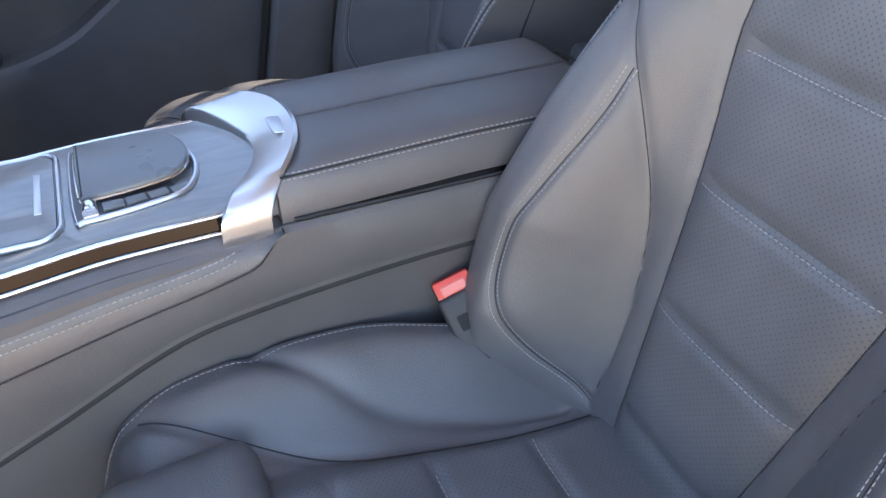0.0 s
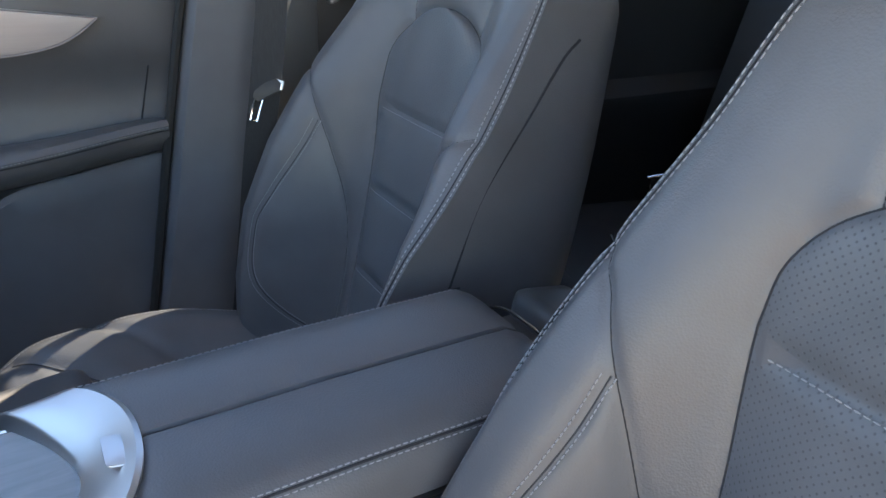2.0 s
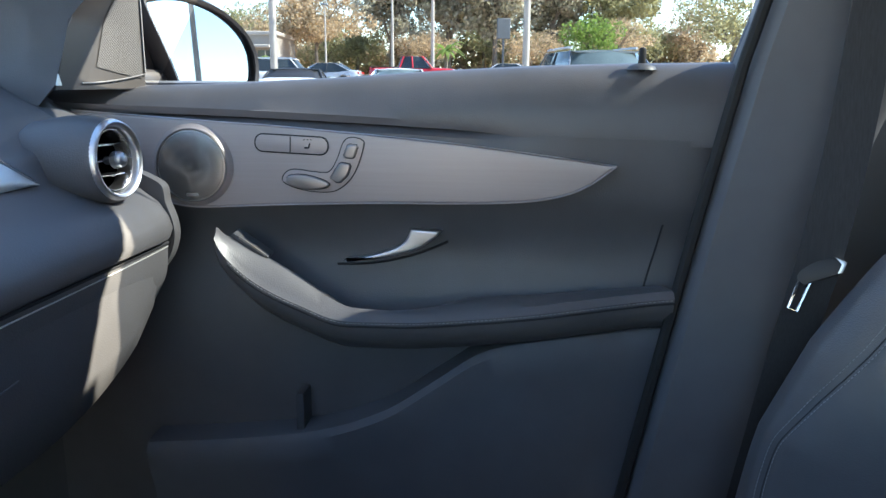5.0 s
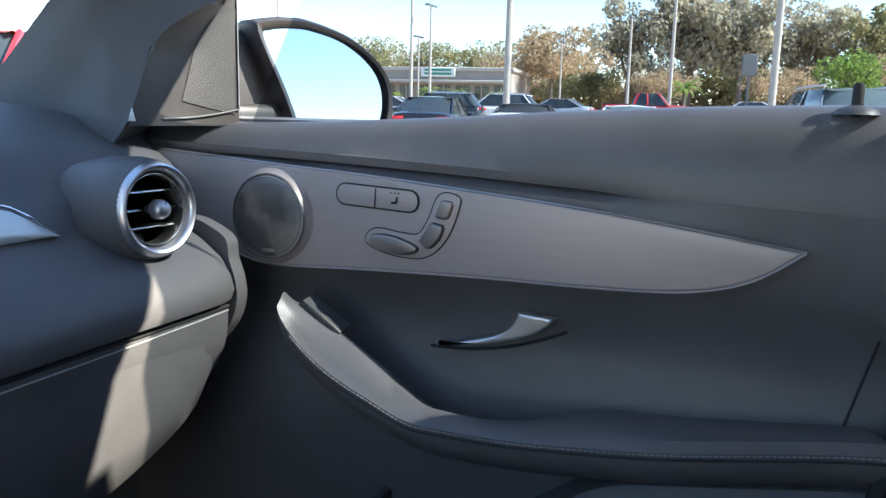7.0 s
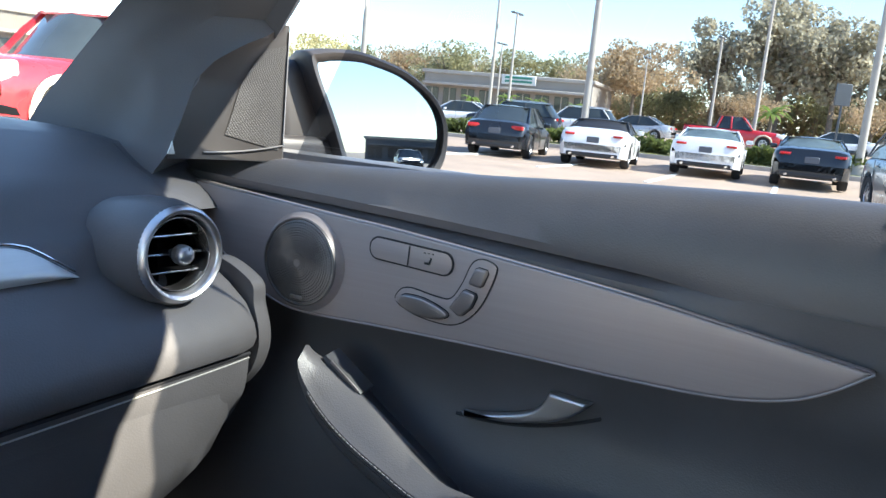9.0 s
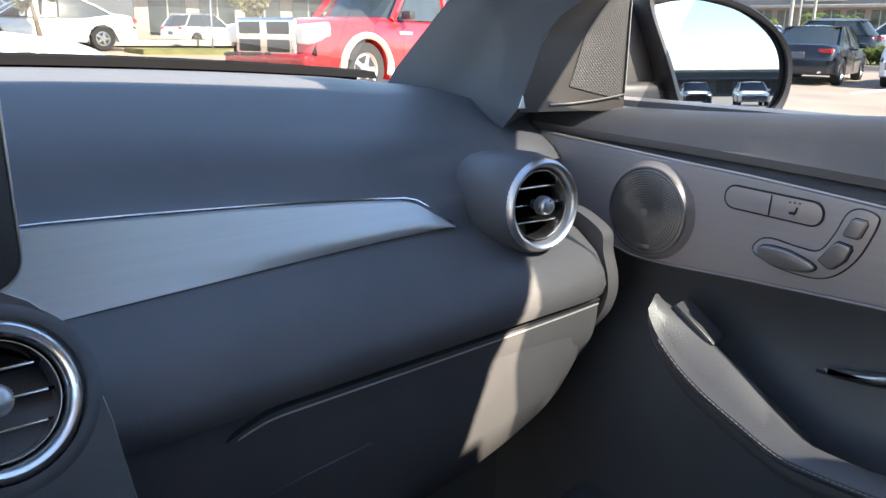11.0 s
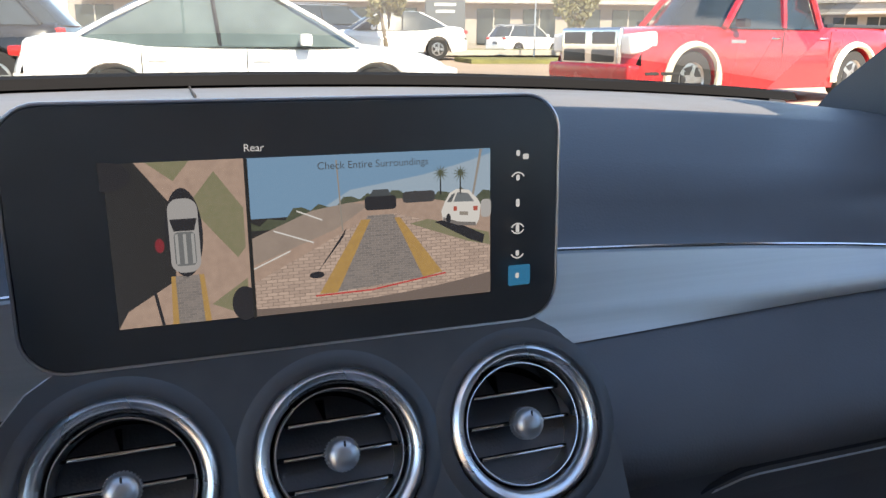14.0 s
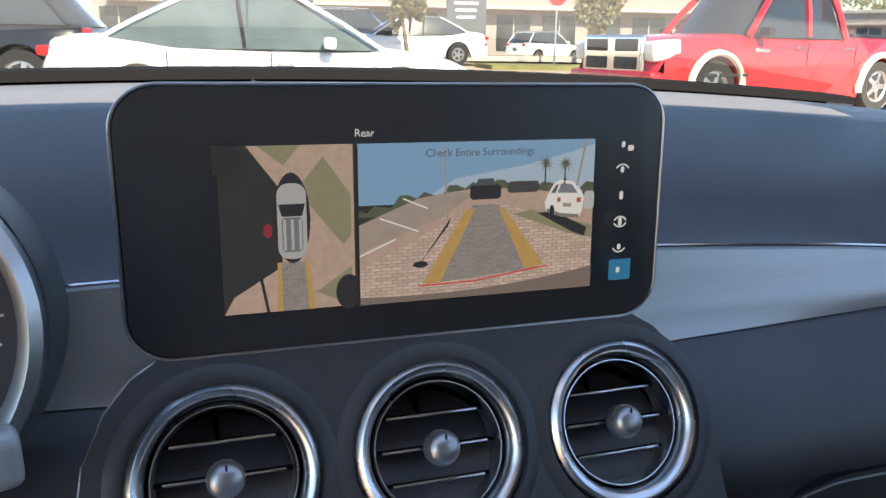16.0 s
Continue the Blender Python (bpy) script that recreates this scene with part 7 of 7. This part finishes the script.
BARK = material("grey bark", (0.17, 0.14, 0.11), 0.9, grain=0.01, grain_size=0.04, vary=0.25, patch=0.3)
OAK = leafy("dusky oak leaves", (0.46, 0.42, 0.31))
RUSSET = leafy("russet winter leaves", (0.46, 0.35, 0.22))
OLIVE = leafy("olive leaves", (0.34, 0.32, 0.17))
FRESH = leafy("fresh green leaves", (0.18, 0.26, 0.06))


def tree(x, y, h, spread, leaves, mat, seed, label, crown_base=0.3, size=None):
    t = thing("tree", label, "tree", "trees")
    z0 = gz(x, y)
    t.location = (x, y, z0)
    rng = random.Random(seed)
    lean = Vector((rng.uniform(-0.3, 0.3), rng.uniform(-0.3, 0.3), 0))
    part("trunk", tube_bm([lean * k * 0.25 + Vector((0, 0, h * 0.6 * k / 5)) for k in range(6)], lambda u: h * 0.028 * (1 - 0.7 * u), 8), BARK, t)
    for k in range(7):
        a = rng.uniform(0, 6.28)
        b = Vector((0, 0, h * rng.uniform(0.25, 0.5)))
        e = Vector((math.cos(a) * spread * 0.6, math.sin(a) * spread * 0.6, h * rng.uniform(0.55, 0.9)))
        part("limb", tube_bm([b, b.lerp(e, 0.5) + Vector((0, 0, h * 0.05)), e], lambda u: h * 0.012 * (1 - 0.8 * u), 6), BARK, t)
    cb = h * crown_base
    leaf_cloud("crown", (0, 0, (h + cb) / 2), (spread, spread, (h - cb) / 2), int(leaves * 5.0), size or h * 0.020, mat, t, seed)
    return t


def palm(x, y, h, seed, label="small palm with arching fronds"):
    t = thing("palm_tree", label, "palm tree", "trees")
    t.location = (x, y, gz(x, y))
    part("trunk", tube_bm([Vector((0.04 * k, 0, h * 0.55 * k / 4)) for k in range(5)], lambda u: 0.16 - 0.05 * u, 8), BARK, t)
    rng = random.Random(seed)
    for k in range(18):
        a, up = 2 * math.pi * k / 18 + rng.uniform(-0.2, 0.2), rng.uniform(0.2, 1.3)
        r = h * rng.uniform(0.32, 0.45)
        vs, fs = [], []
        for i in range(9):
            u = i / 8
            c = Vector((math.cos(a) * r * u, math.sin(a) * r * u, h * 0.55 + r * (up * u - 1.15 * u * u)))
            s = Vector((-math.sin(a), math.cos(a), -0.35)) * (0.16 * h * 0.25 * math.sin(math.pi * min(1, u + 0.12)))
            s2 = Vector((math.sin(a), -math.cos(a), -0.35)) * (0.16 * h * 0.25 * math.sin(math.pi * min(1, u + 0.12)))
            vs += [c + s, c, c + s2]
        for i in range(8):
            fs += [(3 * i, 3 * i + 1, 3 * i + 4, 3 * i + 3), (3 * i + 1, 3 * i + 2, 3 * i + 5, 3 * i + 4)]
        obj("frond", vs, fs, FRESH, t)
    return t


# trees beyond the street on the right
for x, y, h, sp, n, mt, sd, lb in (
        (88, 14.5, 12.5, 5.0, 1500, OAK, 11, "tall dusky oak behind the street"), (92, 8.5, 14.6, 6.5, 2600, OAK, 12, "tall dusky oak behind the street"), (90, 3.0, 13.4, 5.0, 1800, OAK, 13, "tall dusky oak behind the street"),
        (94, -3.5, 13.0, 5.0, 1600, OAK, 14, "tall dusky oak behind the street"), (92, -10.5, 12.0, 5.5, 1500, OLIVE, 15, "olive green tree behind the street"), (78, 20.5, 9.0, 5.5, 1500, RUSSET, 16, "russet tree with thin winter leaves"),
        (84, 26.0, 7.5, 5.0, 1100, RUSSET, 17, "russet tree with thin winter leaves"), (92, 40, 8.5, 6.5, 1300, OLIVE, 18, "olive green tree behind the building"), (90, 52, 9.0, 7.0, 1400, RUSSET, 19, "russet tree with thin winter leaves"),
        (95, 33, 8.5, 5.5, 1100, OLIVE, 20, "olive green tree behind the building"), (85, 64, 9.0, 7.0, 1200, OLIVE, 21, "olive green tree far along the street"), (37, -3.6, 4.0, 1.7, 700, FRESH, 22, "young bright green tree"),
        (80, 9.5, 5.0, 3.5, 900, RUSSET, 23, "low russet tree with thin leaves"), (78, -1.0, 5.0, 4.0, 900, RUSSET, 24, "low russet tree with thin leaves"), (80, -9, 6, 4.5, 900, RUSSET, 25, "low russet tree with thin leaves"), (70, -18, 8, 6, 1000, OLIVE, 26, "olive green tree by the street")):
    tree(x, y, h, sp, n, mt, sd, lb)
rng_t = random.Random(5)
for k in range(20):
    y = -22 + 4.6 * k
    tree(97 + rng_t.uniform(-3, 5), y + rng_t.uniform(-1.5, 1.5), rng_t.uniform(6.5, 10.0), rng_t.uniform(3.2, 4.6), 900, rng_t.choice((RUSSET, OLIVE, OLIVE, OAK)), 200 + k, "tree in the row behind the street", 0.05)
for x, y, h, sd in ((56, 5.2, 4.2, 1), (62, 24.5, 3.2, 2), (61, 26.5, 3.4, 3), (60, 29.5, 3.0, 4), (64, 21.5, 3.0, 5)):
    palm(x, y, h, sd)
# thick low woods that close the view behind the street
for nm, mt, sd, lb in (("far_woods", OLIVE, 301, "olive green scrub and woods behind the street"), ("far_woods", RUSSET, 302, "russet winter scrub and woods behind the street")):
    rng = np.random.default_rng(sd)
    vs, fs = [], []
    for k in range(15000):
        y = rng.uniform(-45, 120)
        top = 3.6 + 1.3 * math.sin(y * 0.31 + sd) + 0.9 * math.sin(y * 0.83 + 2 * sd) + 0.5 * math.sin(y * 2.1)
        p = np.array((103 + rng.uniform(-2.5, 2.5), y, gz(103, y) + max(0.6, top) * rng.uniform(0, 1) ** 0.8))
        a = rng.normal(size=3)
        a /= np.linalg.norm(a)
        b = np.cross(a, rng.normal(size=3))
        b /= np.linalg.norm(b)
        c = rng.uniform(0.22, 0.5)
        i = len(vs)
        vs += [tuple(p - a * c), tuple(p + b * c * 0.6), tuple(p + a * c), tuple(p - b * c * 0.6)]
        fs.append((i, i + 1, i + 2, i + 3))
    tagged(obj(nm, vs, fs, mt, smooth=False), lb, "woods", kind="stuff")
# small trees on the island and far trees ahead
tree(5.9, 21.6, 3.2, 0.75, 500, OLIVE, 31, "small young tree on the grass", 0.25, 0.10)
tree(12.2, 22.0, 3.6, 0.9, 550, OLIVE, 32, "small young tree on the grass", 0.25, 0.10)
for k, (x, y, h) in enumerate(((55, 70, 7), (70, 66, 8), (62, 48, 7), (75, 40, 8), (40, 80, 7))):
    tree(x, y, h, 5, 900, OLIVE, 40 + k, "olive green tree far along the street")
# hedge behind the parked row
HEDGE = leafy("hedge leaves", (0.17, 0.20, 0.06))
for k in range(15):
    hd = thing("hedge_bush", "clipped green hedge behind the parked row", "hedge", "hedge")
    y = -10 + 2.5 * k
    hd.location = (30.4, y, gz(30.4, y) + 0.13)
    leaf_cloud("leaves", (0, 0, 0.30), (0.6, 1.75, 0.46), 1500, 0.10, HEDGE, hd, 60 + k, 0.5)


def pole(x, y, h, r, heads, label="pale car park lamp pole"):
    p = thing("lamp_pole", label, "lamp pole", "poles")
    p.location = (x, y, gz(x, y))
    part("shaft", tube_bm([Vector((0, 0, h * k / 4)) for k in range(5)], lambda u: r * (1 - 0.35 * u), 10), CONCRETE, p)
    part("base", lathe_bm([(0, 0.5), (r * 2, 0.5), (r * 2.4, 0.4), (r * 2.4, -0.1)], 16), CONCRETE, p)
    for a in range(heads):
        part("lamp_head", box_bm(0.7, 0.35, 0.14, 0.04, 1, pose(0.5 * math.cos(a * math.pi), 0.5 * math.sin(a * math.pi), h)), GREYP, p)
    return p


pole(28.6, 8.9, 11, 0.15, 2)
pole(30.2, -0.45, 11, 0.14, 2)
pole(33.1, 22.3, 11, 0.15, 2)
pole(54.7, 6.0, 10, 0.14, 0, "tall pale utility pole")
pole(59.3, 9.6, 7.4, 0.12, 2)
pole(55.0, 23.8, 8.2, 0.12, 2)
pole(54.4, 25.1, 11, 0.14, 0, "tall pale utility pole")
pole(62, 28.0, 6.5, 0.1, 2)
pole(70, 17.5, 6.5, 0.1, 2)
pole(8.5, 33.0, 7, 0.10, 1, "white sign post by the street")
pole(13.6, 24.5, 5.5, 0.11, 0, "white post by the street")
pole(9.0, -30, 9, 0.13, 2)

STUCCO = material("pale stucco", (0.30, 0.27, 0.24), 0.9, grain=0.003, grain_size=0.03, vary=0.08, patch=1.2)
DARKWALL = material("dark cladding", (0.10, 0.11, 0.12), 0.7, vary=0.1, patch=1.0)


def building(x, y, w, d, h, turn, wall, label, bays, sign=False, panes=None):
    b = thing("building", label, "building")
    b.matrix_basis = pose(x, y, gz(x, y), 0, 0, turn)
    part("wall", box_bm(d, w, h, 0.05, 1, pose(0, 0, h / 2)), wall, b)
    part("roof_edge", box_bm(d + 0.5, w + 0.5, 0.35, 0.05, 1, pose(0, 0, h + 0.1)), CONCRETE, b)
    for k in range(bays):
        yy = -w / 2 + w * (k + 0.5) / bays
        win = part("window", box_bm(0.12, w / bays * 0.72, h * 0.5, 0.02, 1, pose(-d / 2 - 0.02, yy, h * 0.38)), panes or CARGLASS, b)
        part("window_frame", box_bm(0.16, 0.10, h * 0.5, 0.01, 1, pose(-d / 2 - 0.03, yy, h * 0.38)), wall if panes else CONCRETE, win)
    part("canopy", box_bm(1.4, w * 0.96, 0.25, 0.04, 1, pose(-d / 2 - 0.6, 0, h * 0.72)), wall if panes else CONCRETE, b)
    if sign:
        part("sign_board", box_bm(0.2, 3.4, 0.9, 0.05, 1, pose(-d / 2 - 0.25, -w * 0.08, h * 0.95)), WHITEPAINT, b)
        for q in (0.2, -0.15):
            part("sign_lettering", box_bm(0.05, 2.7, 0.2, 0, 1, pose(-d / 2 - 0.37, -w * 0.08, h * 0.95 + q)), plain("sign green", (0.03, 0.22, 0.16), 0.5), b)
    return b


building(76, 31.8, 17, 12, 3.9, 8, STUCCO, "low pale shop building with a sign board", 9, True)
building(24, 66, 60, 14, 5.5, 80, STUCCO, "long pale shop building across the street", 16)
building(70, 66, 22, 12, 4.0, 30, STUCCO, "pale building along the street", 7)
building(19, -115, 20, 12, 3.2, -85, DARKWALL, "dark showroom building behind the car", 7, panes=BLACKTRIM)
# dark entrance sign on the grass ahead
sg = thing("entrance_sign", "dark upright sign with pale writing on grass", "sign")
sg.matrix_basis = pose(9.9, 28.2, gz(9.9, 28.2), 0, 0, -18)
part("board", box_bm(1.5, 0.3, 3.0, 0.04, 1, pose(0, 0, 1.5)), DARKWALL, sg)
for k in range(3):
    part("writing", box_bm(0.9 - 0.1 * k, 0.02, 0.10, 0, 1, pose(0, -0.16, 2.1 - 0.25 * k)), WHITEPAINT, sg)
st = thing("stop_sign", "red octagonal road sign on a post", "road sign")
st.matrix_basis = pose(12.2, 25.2, gz(12.2, 25.2), 0, 0, -25)
part("post", box_bm(0.06, 0.06, 2.2, 0.01, 1, pose(0, 0, 1.1)), SATIN, st)
part("plate", prism_bm([(0.38 * math.cos(radians(22.5 + 45 * k)), 0.38 * math.sin(radians(22.5 + 45 * k))) for k in range(8)], 0.03, 0, pose(0, -0.03, 2.35, 90)), plain("sign red", (0.5, 0.03, 0.03), 0.5), st)
ds = thing("roadside_sign", "dark banner sign on a post", "sign")
ds.matrix_basis = pose(40.1, 0.7, gz(40.1, 0.7))
part("post", box_bm(0.1, 0.1, 3.2, 0.01, 1, pose(0, 0, 1.6)), DARKWALL, ds)
part("banner", box_bm(0.12, 0.7, 1.0, 0.03, 1, pose(0, 0, 3.2, 0, 0, 20)), DARKWALL, ds)
# cars behind, seen in the mirror
for k, (x, y, hd, mt, lb) in enumerate(((11, -52, 95, WHITE, "white car behind, seen in the mirror"), (14.2, -53, 95, SILVERP, "silver car behind, seen in the mirror"), (17.2, -52, 95, WHITE, "white car behind, seen in the mirror"), (7.8, -54, 92, BLACK, "dark car behind, seen in the mirror"), (20.4, -54, 95, SILVERP, "silver car behind, seen in the mirror"))):
    vehicle("sedan", x, y, hd, mt, lb, "cars behind")
tree(19, -42, 8, 4.5, 700, OLIVE, 81, "olive green tree behind the car")
tree(26, -38, 7, 4.0, 700, OLIVE, 82, "olive green tree behind the car")
